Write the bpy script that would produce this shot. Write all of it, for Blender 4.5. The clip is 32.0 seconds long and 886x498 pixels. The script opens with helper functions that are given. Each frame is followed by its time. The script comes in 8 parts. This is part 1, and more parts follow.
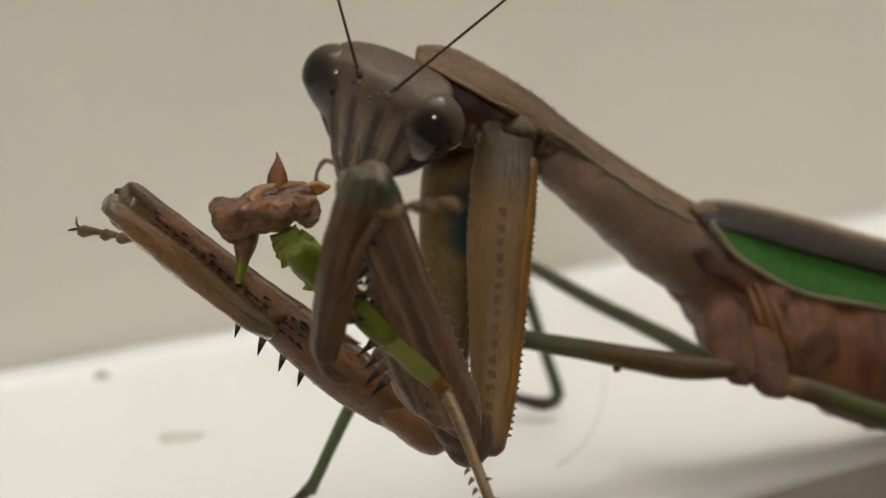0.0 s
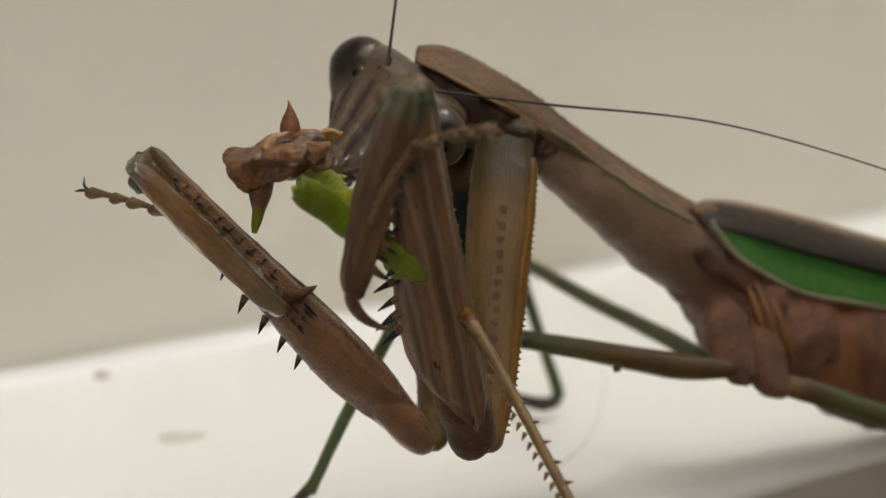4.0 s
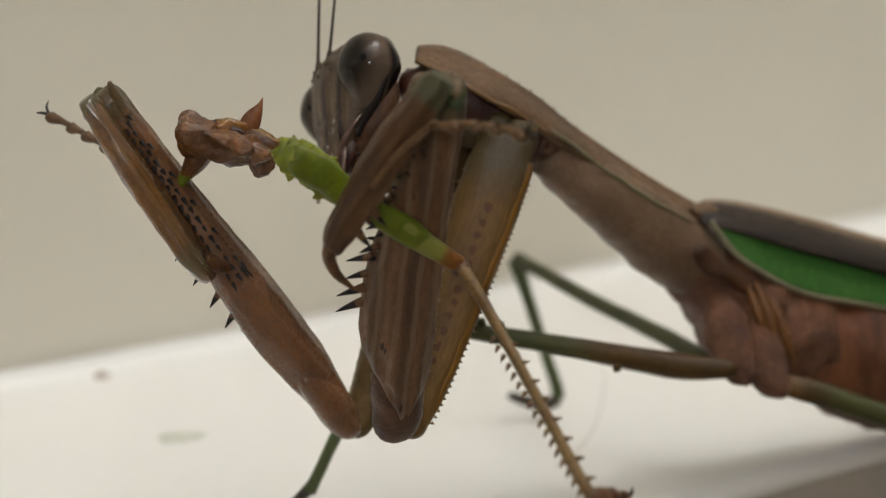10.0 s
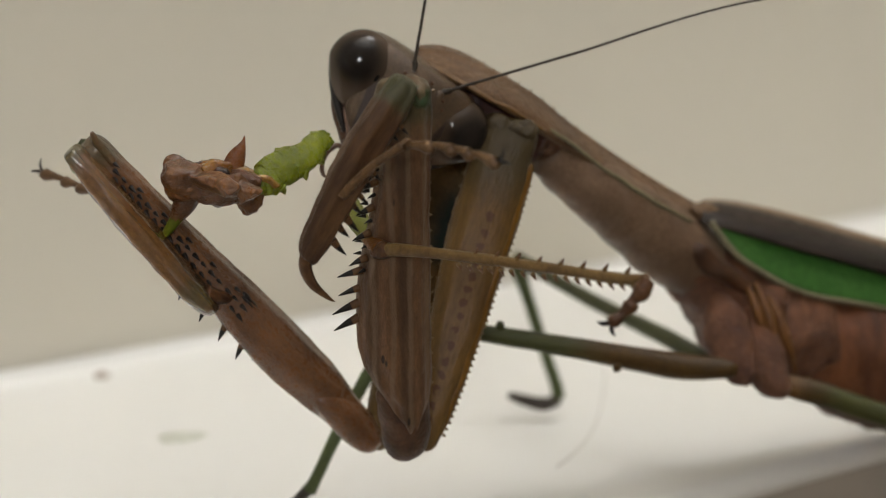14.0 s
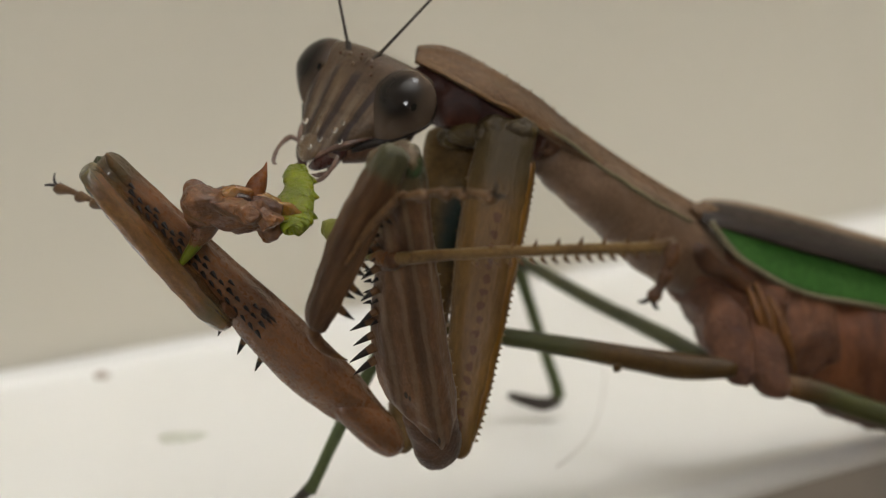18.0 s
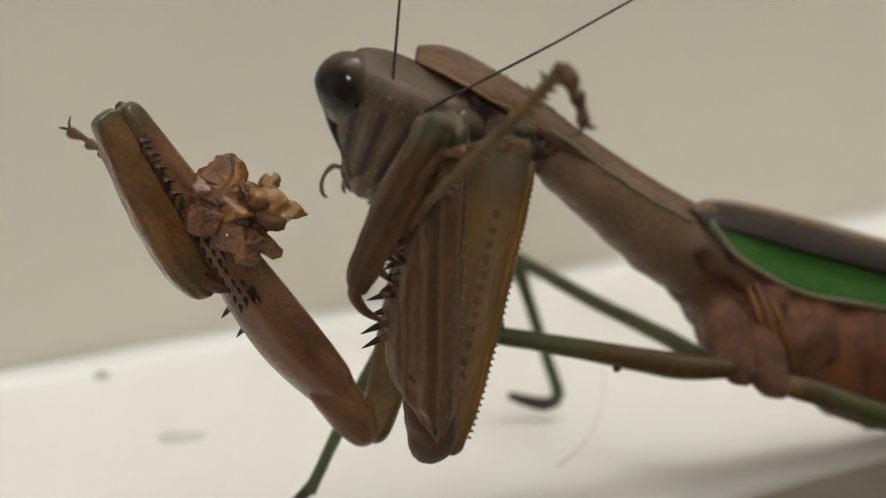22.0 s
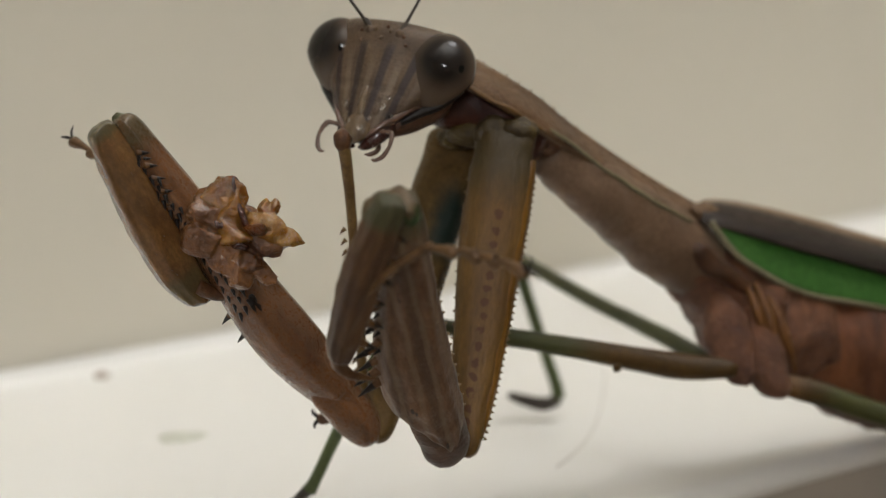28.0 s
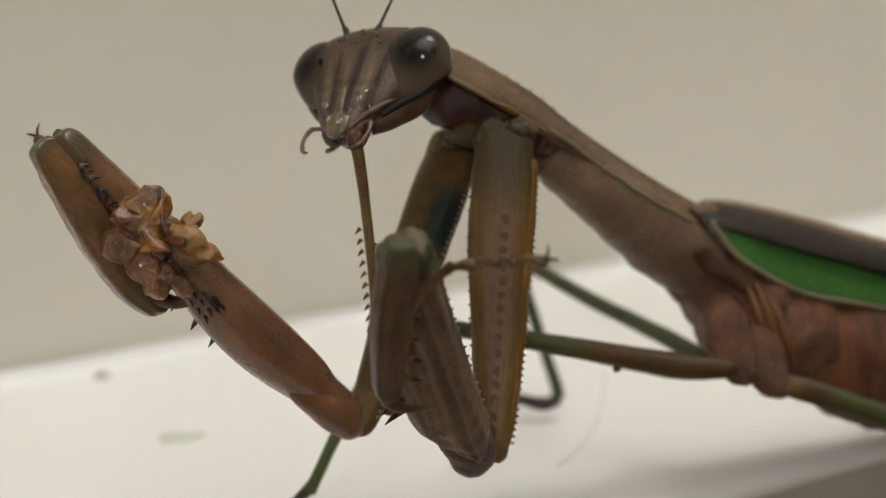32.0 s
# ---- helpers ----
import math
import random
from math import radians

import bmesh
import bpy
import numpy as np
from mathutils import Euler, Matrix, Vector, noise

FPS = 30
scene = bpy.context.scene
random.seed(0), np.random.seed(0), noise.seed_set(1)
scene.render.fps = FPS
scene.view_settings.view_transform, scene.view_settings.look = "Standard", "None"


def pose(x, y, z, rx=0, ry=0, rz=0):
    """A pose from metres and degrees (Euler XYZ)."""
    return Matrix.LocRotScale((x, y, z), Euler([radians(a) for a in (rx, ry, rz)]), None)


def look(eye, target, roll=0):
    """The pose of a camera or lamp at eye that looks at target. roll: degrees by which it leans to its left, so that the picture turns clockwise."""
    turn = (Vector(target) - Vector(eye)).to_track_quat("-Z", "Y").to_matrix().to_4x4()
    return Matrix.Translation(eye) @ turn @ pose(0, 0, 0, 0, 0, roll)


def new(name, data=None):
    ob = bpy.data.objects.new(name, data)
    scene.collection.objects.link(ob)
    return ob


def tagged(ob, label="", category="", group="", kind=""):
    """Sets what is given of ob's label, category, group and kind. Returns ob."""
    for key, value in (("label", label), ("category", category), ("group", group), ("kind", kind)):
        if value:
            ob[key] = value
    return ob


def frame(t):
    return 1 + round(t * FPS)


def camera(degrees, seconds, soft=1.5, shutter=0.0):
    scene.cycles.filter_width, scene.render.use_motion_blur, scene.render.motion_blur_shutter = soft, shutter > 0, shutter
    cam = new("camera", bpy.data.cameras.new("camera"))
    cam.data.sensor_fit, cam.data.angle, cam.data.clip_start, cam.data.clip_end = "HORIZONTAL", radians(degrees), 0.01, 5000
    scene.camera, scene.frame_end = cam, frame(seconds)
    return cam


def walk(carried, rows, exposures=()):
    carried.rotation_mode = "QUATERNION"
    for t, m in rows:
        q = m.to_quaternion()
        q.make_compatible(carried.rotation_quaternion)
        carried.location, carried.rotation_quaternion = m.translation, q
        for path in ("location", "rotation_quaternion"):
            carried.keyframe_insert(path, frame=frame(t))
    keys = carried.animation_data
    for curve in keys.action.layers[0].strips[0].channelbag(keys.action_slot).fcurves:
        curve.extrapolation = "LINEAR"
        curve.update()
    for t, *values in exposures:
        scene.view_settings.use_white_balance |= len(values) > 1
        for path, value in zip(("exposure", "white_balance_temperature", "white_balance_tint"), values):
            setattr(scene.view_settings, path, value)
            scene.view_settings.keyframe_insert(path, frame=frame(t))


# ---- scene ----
MM = 0.001      # the place is drawn in millimetres
cam = camera(20, 32.0, soft=1.1)
cam.data.dof.use_dof = True
cam.data.dof.focus_distance = 101 * MM
cam.data.dof.aperture_fstop = 60
view = look((0, -0.10537, 0.0318), (0, 0, 0.01322))
walk(cam, [(0.0, view), (32.0, view)], exposures=[(0.0, 0.06), (6.5, 0.08), (8.0, 0.02), (20.0, 0.0), (32.0, 0.0)])

# ---- light: a dim room with two room lamps and an uplight under the ceiling ----
world = bpy.data.worlds.new("room_air")
scene.world = world
world.use_nodes = True
world.node_tree.nodes["Background"].inputs[0].default_value = (0.5, 0.45, 0.38, 1)
world.node_tree.nodes["Background"].inputs[1].default_value = 0.03


def lamp(name, place, aim, size, power, colour):
    data = bpy.data.lights.new(name, "AREA")
    data.size, data.energy, data.color = size, power, colour
    ob = new(name, data)
    ob.matrix_world = look(place, aim)
    return ob


lamp("room_lamp_light", (0.42, 0.12, 1.32), (0, 0, 0), 0.38, 3.6, (0.975, 0.985, 1.01))
lamp("room_lamp_light", (-0.12, -1.6, 0.5), (0, 0, 0), 0.25, 6.6, (0.975, 0.985, 1.01))
lamp("uplight", (0.3, -0.35, 0.75), (0.3, -0.35, 1.5), 0.25, 29.4, (0.98, 0.985, 0.99))


# ---- materials ----
def nodes_of(name):
    m = bpy.data.materials.new(name)
    m.use_nodes = True
    nt = m.node_tree
    return m, nt, nt.nodes["Principled BSDF"]


def coords(nt, scale=1000.0):
    tc = nt.nodes.new("ShaderNodeTexCoord")
    vm = nt.nodes.new("ShaderNodeVectorMath")
    vm.operation = "SCALE"
    vm.inputs["Scale"].default_value = scale
    nt.links.new(tc.outputs["Object"], vm.inputs[0])
    return vm.outputs[0]


def noise_node(nt, vec, scale, detail=4.0, rough=0.6):
    n = nt.nodes.new("ShaderNodeTexNoise")
    n.inputs["Scale"].default_value, n.inputs["Detail"].default_value, n.inputs["Roughness"].default_value = scale, detail, rough
    nt.links.new(vec, n.inputs["Vector"])
    return n.outputs["Fac"]


def ramp(nt, fac, stops):
    r = nt.nodes.new("ShaderNodeValToRGB")
    while len(r.color_ramp.elements) < len(stops):
        r.color_ramp.elements.new(0.5)
    for e, (p, c) in zip(r.color_ramp.elements, stops):
        e.position, e.color = p, (c, c, c, 1) if isinstance(c, (int, float)) else (*c, 1)
    nt.links.new(fac, r.inputs[0])
    return r.outputs[0]


def mix(nt, fac, a, b, blend="MIX"):
    n = nt.nodes.new("ShaderNodeMix")
    n.data_type, n.blend_type = "RGBA", blend
    for sock, v in ((n.inputs[0], fac), (n.inputs[6], a), (n.inputs[7], b)):
        if isinstance(v, (int, float)):
            sock.default_value = v
        elif isinstance(v, tuple):
            sock.default_value = (*v, 1)
        else:
            nt.links.new(v, sock)
    return n.outputs[2]


def bump(nt, bsdf, height, strength, distance):
    b = nt.nodes.new("ShaderNodeBump")
    b.inputs["Strength"].default_value, b.inputs["Distance"].default_value = strength, distance
    nt.links.new(height, b.inputs["Height"])
    nt.links.new(b.outputs[0], bsdf.inputs["Normal"])


def axis_of(nt, vec, k):
    s = nt.nodes.new("ShaderNodeSeparateXYZ")
    nt.links.new(vec, s.inputs[0])
    return s.outputs[k]


def calc(nt, op, a, b=0.0):
    n = nt.nodes.new("ShaderNodeMath")
    n.operation = op
    for i, v in enumerate((a, b)):
        if isinstance(v, (int, float)):
            n.inputs[i].default_value = v
        else:
            nt.links.new(v, n.inputs[i])
    return n.outputs[0]


def span(nt, v, lo, hi, a=0.0, b=1.0):
    n = nt.nodes.new("ShaderNodeMapRange")
    n.interpolation_type = "SMOOTHSTEP"
    for i, x in enumerate((lo, hi, a, b)):
        n.inputs[i + 1].default_value = x
    nt.links.new(v, n.inputs[0])
    return n.outputs[0]


def cuticle(name, light, dark, rough=0.34, coarse=0.5, fine=5.0, relief=0.22, stretch=None, sheen=0.3, ssr=0.0):
    """Insect cuticle: two tones in blotches and fine grain, slightly waxy."""
    light, dark = (tuple(max(0.003, 0.9 * (sum(c) / 3 + (x - sum(c) / 3) * 1.28)) for x in c) for c in (light, dark))
    m, nt, b = nodes_of(name)
    v = coords(nt)
    if stretch:
        vm = nt.nodes.new("ShaderNodeVectorMath")
        vm.operation = "MULTIPLY"
        vm.inputs[1].default_value = stretch
        nt.links.new(v, vm.inputs[0])
        v = vm.outputs[0]
    big = noise_node(nt, v, coarse, 3.0)
    small = noise_node(nt, v, fine, 5.0, 0.7)
    c = mix(nt, ramp(nt, big, [(0.35, 0.0), (0.68, 1.0)]), light, dark)
    c = mix(nt, ramp(nt, small, [(0.3, 0.6), (0.62, 0.0)]), c, tuple(x * 0.5 for x in dark))
    fleck = noise_node(nt, v, fine * 1.9, 2.0, 0.5)
    c = mix(nt, ramp(nt, fleck, [(0.6, 0.0), (0.75, 0.16)]), c, tuple(min(1.0, x * 1.6) for x in light))
    nt.links.new(c, b.inputs["Base Color"])
    nt.links.new(ramp(nt, small, [(0.2, rough + 0.15), (0.8, rough - 0.08)]), b.inputs["Roughness"])
    b.inputs["Specular IOR Level"].default_value = sheen
    if ssr:
        b.inputs["Subsurface Weight"].default_value = ssr
        b.inputs["Subsurface Radius"].default_value = (0.0008, 0.0004, 0.0002)
        b.inputs["Subsurface Scale"].default_value = 1.0
    bump(nt, b, calc(nt, "ADD", small, calc(nt, "MULTIPLY", fleck, 0.5)), relief * 1.4, 0.0002)
    return m, nt, b, v, c


def plain(name, light, dark, **kw):
    return cuticle(name, light, dark, **kw)[0]


def repaint(nt, b, colour):
    nt.links.new(colour, b.inputs["Base Color"])


def femur_cuticle(name, light, dark, band, ridge):
    """Lengthwise bands over the width of the limb and small dark specks."""
    m, nt, b, v, c = cuticle(name, light, dark, stretch=(0.35, 1.0, 1.0), coarse=0.7, fine=6.0)
    y = calc(nt, "ADD", axis_of(nt, v, 1), calc(nt, "MULTIPLY", noise_node(nt, v, 0.9), 0.35))
    wave = calc(nt, "SINE", calc(nt, "MULTIPLY", y, 4.6))
    c = mix(nt, ramp(nt, calc(nt, "ADD", calc(nt, "MULTIPLY", wave, 0.5), 0.5), [(0.4, 0.0), (0.85, 0.5)]), c, band)
    thin = calc(nt, "SINE", calc(nt, "MULTIPLY", y, 8.7))
    c = mix(nt, ramp(nt, calc(nt, "ADD", calc(nt, "MULTIPLY", thin, 0.5), 0.5), [(0.65, 0.0), (0.98, 0.35)]), c, ridge)
    streak = nt.nodes.new("ShaderNodeVectorMath")
    streak.operation = "MULTIPLY"
    streak.inputs[1].default_value = (0.5, 6.0, 3.0)
    nt.links.new(v, streak.inputs[0])
    c = mix(nt, ramp(nt, noise_node(nt, streak.outputs[0], 1.0, 4.0), [(0.45, 0.0), (0.8, 0.25)]), c, band)
    vo = nt.nodes.new("ShaderNodeTexVoronoi")
    vo.inputs["Scale"].default_value = 0.9
    nt.links.new(v, vo.inputs["Vector"])
    c = mix(nt, ramp(nt, vo.outputs["Distance"], [(0.055, 0.9), (0.085, 0.0)]), c, (0.012, 0.008, 0.006))
    x = axis_of(nt, v, 0)
    repaint(nt, b, c)
    return m


def stain_or_shade(m, x0, x1, colour, amount=0.8, top=9.0, soft=0.65):
    """A green stain, or painted shade at the coxa top, between two places along the limb."""
    nt = m.node_tree
    b = nt.nodes["Principled BSDF"]
    old = b.inputs["Base Color"].links[0].from_socket
    v = coords(nt)
    x = calc(nt, "ADD", axis_of(nt, v, 0), calc(nt, "MULTIPLY", noise_node(nt, v, 1.2), 1.2))
    f = calc(nt, "MULTIPLY", span(nt, x, x0, x0 + soft), span(nt, x, x1, x1 + soft, 1.0, 0.0))
    f = calc(nt, "MULTIPLY", f, span(nt, calc(nt, "ADD", axis_of(nt, v, 1), calc(nt, "MULTIPLY", noise_node(nt, v, 0.9), 0.8)), top - 0.6, top + 0.5, 1.0, 0.0))
    repaint(nt, b, mix(nt, calc(nt, "MULTIPLY", f, amount), old, colour))
    return m


M_FEMUR = stain_or_shade(femur_cuticle("striped_brown_cuticle", (0.175, 0.1, 0.06), (0.105, 0.059, 0.036), (0.038, 0.022, 0.014), (0.25, 0.178, 0.113)), 16.0, 17.6, (0.03, 0.05, 0.022), 0.55, 9.0, 1.3)
M_FEMUR_IN = stain_or_shade(cuticle("tan_inner_cuticle", (0.2, 0.105, 0.06), (0.085, 0.043, 0.026), coarse=0.5, rough=0.26, stretch=(0.7, 1, 1))[0], 16.4, 18.2, (0.032, 0.05, 0.024), 0.5, 9.0, 1.4)
M_TIBIA = stain_or_shade(stain_or_shade(plain("brown_shin_cuticle", (0.2, 0.108, 0.05), (0.11, 0.058, 0.029), stretch=(0.6, 1, 1), coarse=0.7, rough=0.17, relief=0.12, sheen=0.8), 6.6, 8.0, (0.045, 0.055, 0.022), 0.5, 9.0, 1.3), -1.5, 0.2, (0.045, 0.06, 0.026), 0.6)
for glossy in (M_TIBIA, M_FEMUR_IN):
    glossy.node_tree.nodes["Principled BSDF"].inputs["Coat Weight"].default_value = 0.5
    glossy.node_tree.nodes["Principled BSDF"].inputs["Coat Roughness"].default_value = 0.14
M_TIBIA_NEAR = stain_or_shade(plain("dusky_shin_cuticle", (0.118, 0.066, 0.036), (0.055, 0.03, 0.019), stretch=(0.25, 1.4, 1.4), coarse=0.9), -1.5, 0.9, (0.045, 0.065, 0.032), 0.6)
M_KNEE_GREEN = plain("green_knee_cuticle", (0.028, 0.055, 0.024), (0.075, 0.062, 0.032), coarse=0.6)
M_SOCKET = plain("olive_brown_membrane", (0.085, 0.06, 0.024), (0.03, 0.019, 0.009), coarse=0.9, relief=0.3, rough=0.3, sheen=0.3)
M_RIDGE = plain("orange_ridge_cuticle", (0.17, 0.088, 0.026), (0.1, 0.048, 0.016), stretch=(0.3, 1, 1), coarse=0.6)
M_TROCH = plain("dark_joint_cuticle", (0.1, 0.05, 0.03), (0.04, 0.022, 0.014), coarse=0.9)
M_COXA, nt_, b_, v_, c_ = cuticle("golden_coxa_cuticle", (0.145, 0.087, 0.037), (0.085, 0.048, 0.022), stretch=(0.3, 1, 1), coarse=0.6, rough=0.33)
raw_ = coords(nt_)
wob_ = calc(nt_, "MULTIPLY", noise_node(nt_, raw_, 0.7), 0.9)
along_ = calc(nt_, "SUBTRACT", calc(nt_, "FRACT", calc(nt_, "MULTIPLY", calc(nt_, "ADD", axis_of(nt_, raw_, 0), wob_), 1.55)), 0.5)
across_ = calc(nt_, "MULTIPLY", calc(nt_, "SUBTRACT", calc(nt_, "ADD", axis_of(nt_, raw_, 1), calc(nt_, "MULTIPLY", noise_node(nt_, raw_, 1.6), 0.5)), 0.3), 1.75)
round_ = calc(nt_, "ADD", calc(nt_, "MULTIPLY", along_, along_), calc(nt_, "MULTIPLY", across_, across_))
spot_ = calc(nt_, "MULTIPLY", span(nt_, round_, 0.06, 0.12, 0.85, 0.0), span(nt_, axis_of(nt_, raw_, 0), 2.4, 3.0))
spot_ = calc(nt_, "MULTIPLY", spot_, span(nt_, noise_node(nt_, raw_, 1.1), 0.36, 0.44))
repaint(nt_, b_, mix(nt_, spot_, c_, (0.055, 0.017, 0.005)))
# Top of the coxa: the neck shield's shade put into a dark olive colour.
stain_or_shade(M_COXA, -4.0, 1.2, (0.034, 0.026, 0.012), 0.8, 9.0, 2.6)
M_COXA_FAR = stain_or_shade(plain("dark_spotted_coxa_cuticle", sheen=0.15, light=(0.15, 0.098, 0.046), dark=(0.08, 0.052, 0.026), coarse=0.5), 1.6, 4.8, (0.003, 0.015, 0.013), 0.92, 0.25, 1.6)
M_PRONOTUM = plain("tan_pronotum_cuticle", (0.2, 0.128, 0.078), (0.1, 0.061, 0.038), coarse=0.35, fine=4.0, relief=0.4)
M_FLANGE = plain("orange_flange_cuticle", (0.17, 0.1, 0.05), (0.11, 0.07, 0.035), coarse=0.5)
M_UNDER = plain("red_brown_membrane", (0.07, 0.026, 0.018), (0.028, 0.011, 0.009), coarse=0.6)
M_FLANK = plain("pinkish_brown_flank", (0.21, 0.145, 0.102), (0.125, 0.082, 0.057), coarse=0.3)
M_THORAX = plain("ruddy_thorax_cuticle", (0.2, 0.1, 0.062), (0.08, 0.038, 0.026), coarse=0.5, fine=2.6, relief=0.9)
M_ABDOMEN = plain("red_brown_abdomen", (0.21, 0.092, 0.052), (0.045, 0.02, 0.014), coarse=0.35, relief=0.4, stretch=(1.6, 1.0, 0.35))
M_FOLD = plain("amber_fold", (0.21, 0.1, 0.04), (0.1, 0.05, 0.028), coarse=0.6)
M_WING_GREEN = plain("green_wing_membrane", (0.08, 0.19, 0.055), (0.058, 0.15, 0.042), coarse=0.22, fine=3.0, relief=0.15, rough=0.5)
M_WING_BROWN = plain("dark_wing_edge", (0.034, 0.022, 0.016), (0.01, 0.007, 0.005), coarse=0.4, stretch=(0.3, 0.3, 1.5))
M_WING_TAN = plain("tan_wing_back", (0.22, 0.15, 0.095), (0.12, 0.078, 0.05), coarse=0.3)
M_WING_RIM = plain("pale_wing_rim", (0.25, 0.222, 0.155), (0.16, 0.15, 0.095), coarse=0.5)
M_SHIN = plain("green_shin_cuticle", (0.085, 0.105, 0.045), (0.055, 0.065, 0.028), coarse=0.2)
M_LEG = plain("olive_leg_cuticle", (0.075, 0.042, 0.015), (0.036, 0.022, 0.009), coarse=0.2)
for stain in ((-9.0, 5.0, (0.052, 0.062, 0.02), 0.8, 99.0, 3.5), (14.5, 16.4, (0.15, 0.075, 0.026), 0.7, 99.0, 1.2), (17.4, 60.0, (0.045, 0.052, 0.014), 0.8, 99.0, 2.0)):
    stain_or_shade(M_LEG, *stain)
M_FOOT = plain("grey_brown_foot_cuticle", (0.06, 0.048, 0.036), (0.032, 0.025, 0.02), coarse=0.4)
M_LEG_FAR = plain("grey_green_leg_cuticle", (0.068, 0.07, 0.034), (0.045, 0.046, 0.024), coarse=0.2)
M_SPINE = plain("amber_spine", (0.15, 0.08, 0.04), (0.07, 0.036, 0.02), coarse=1.5)
M_SPINE_TIP = plain("black_spine", (0.012, 0.008, 0.006), (0.006, 0.004, 0.003), coarse=1.5, rough=0.3)
M_TOOTH = plain("pale_tooth", (0.255, 0.2, 0.134), (0.17, 0.116, 0.066), coarse=2.0, rough=0.3)
M_TARSUS = plain("ochre_tarsus", (0.15, 0.09, 0.048), (0.075, 0.042, 0.024), coarse=1.0)
M_ANTENNA = plain("dark_antenna", (0.036, 0.027, 0.018), (0.026, 0.018, 0.013), coarse=1.0)
M_MOUTH = plain("dark_red_mouthpart", (0.06, 0.02, 0.015), (0.028, 0.009, 0.008), coarse=1.0, rough=0.25)
M_PALP = plain("grey_pink_palp", (0.2, 0.13, 0.1), (0.09, 0.055, 0.042), coarse=1.0)
M_LABRUM = plain("straw_labrum", (0.19, 0.142, 0.094), (0.1, 0.068, 0.045), coarse=1.2, rough=0.22, stretch=(2.5, 1, 0.5))
M_MEAT = plain("glistening_brown_meat", (0.2, 0.088, 0.034), (0.06, 0.022, 0.01), coarse=0.7, fine=2.6, rough=0.28, relief=0.5, sheen=0.5)
M_FAT = plain("amber_fat", (0.27, 0.14, 0.05), (0.12, 0.048, 0.018), coarse=0.8, fine=2.6, rough=0.22, relief=0.3, sheen=0.5, ssr=0.4)
M_CURD = plain("pale_straw_fat", (0.33, 0.205, 0.08), (0.19, 0.09, 0.032), coarse=1.2, rough=0.22, relief=0.3, sheen=0.5, ssr=0.4)
M_GORE = plain("dark_red_gore", (0.07, 0.018, 0.008), (0.025, 0.007, 0.004), coarse=0.9, rough=0.18, relief=0.3, sheen=0.6)
for wet in (M_MEAT, M_FAT, M_CURD, M_GORE):
    gloss = wet.node_tree.nodes["Principled BSDF"]
    gloss.inputs["Coat Weight"].default_value = 0.3
    gloss.inputs["Coat Roughness"].default_value = 0.06
for moist in (M_LABRUM, M_MOUTH, M_PALP):
    film_ = moist.node_tree.nodes["Principled BSDF"]
    film_.inputs["Coat Weight"].default_value = 0.6
    film_.inputs["Coat Roughness"].default_value = 0.08
M_DROP, nt_, b_ = nodes_of("clear_saliva")
for key, value in (("Base Color", (0.9, 0.88, 0.84, 1)), ("Roughness", 0.02), ("IOR", 1.36), ("Transmission Weight", 1.0)):
    b_.inputs[key].default_value = value
M_HUSK = plain("rusty_husk", (0.2, 0.085, 0.04), (0.09, 0.034, 0.018), coarse=1.0, rough=0.25)
M_GREEN = plain("fresh_green_cuticle", (0.155, 0.185, 0.036), (0.085, 0.105, 0.022), coarse=0.6, rough=0.28, relief=0.1, ssr=0.2)
M_GREEN_PALE = plain("torn_pale_green_flesh", (0.24, 0.265, 0.055), (0.13, 0.15, 0.03), coarse=0.7, rough=0.25, relief=0.3, ssr=0.3)
M_STUB = stain_or_shade(plain("rusty_green_thigh", (0.22, 0.10, 0.035), (0.12, 0.05, 0.02), coarse=0.8, rough=0.3), 1.3, 9.0, (0.17, 0.2, 0.04))
M_GOLD = plain("golden_shank", (0.2, 0.135, 0.066), (0.1, 0.06, 0.03), coarse=0.7, rough=0.3)
M_KNEE = plain("rust_knee", (0.13, 0.065, 0.035), (0.05, 0.024, 0.014), coarse=1.0, rough=0.3)

# face: brown with dark upright bands that close towards the mouth
M_HEAD, nt_, b_, v_, c_ = cuticle("banded_head_cuticle", (0.12, 0.083, 0.054), (0.07, 0.046, 0.031), coarse=0.6, fine=6.0, rough=0.3, sheen=0.4)
wob_ = calc(nt_, "MULTIPLY", noise_node(nt_, v_, 0.8), 0.5)
fan_ = calc(nt_, "DIVIDE", axis_of(nt_, v_, 0), calc(nt_, "ADD", calc(nt_, "MULTIPLY", axis_of(nt_, v_, 2), 0.14), 1.12))
wave_ = calc(nt_, "COSINE", calc(nt_, "ADD", calc(nt_, "MULTIPLY", fan_, 5.7), wob_))
st_ = ramp(nt_, calc(nt_, "MULTIPLY", calc(nt_, "ADD", wave_, 1.0), 0.5), [(0.13, 0.9), (0.3, 0.0)])
st_ = calc(nt_, "MULTIPLY", st_, span(nt_, axis_of(nt_, v_, 1), -1.75, -1.5, 1.0, 0.0))
st_ = calc(nt_, "MULTIPLY", st_, span(nt_, axis_of(nt_, v_, 2), 0.25, 0.75, 1.0, 0.0))
pale_ = ramp(nt_, calc(nt_, "MULTIPLY", calc(nt_, "ADD", wave_, 1.0), 0.5), [(0.72, 0.0), (0.97, 0.5)])
pale_ = calc(nt_, "MULTIPLY", pale_, span(nt_, axis_of(nt_, v_, 2), -1.2, 0.6, 1.0, 0.0))
c_ = mix(nt_, calc(nt_, "MULTIPLY", pale_, span(nt_, axis_of(nt_, v_, 1), -1.75, -1.5, 1.0, 0.0)), c_, (0.19, 0.145, 0.1))
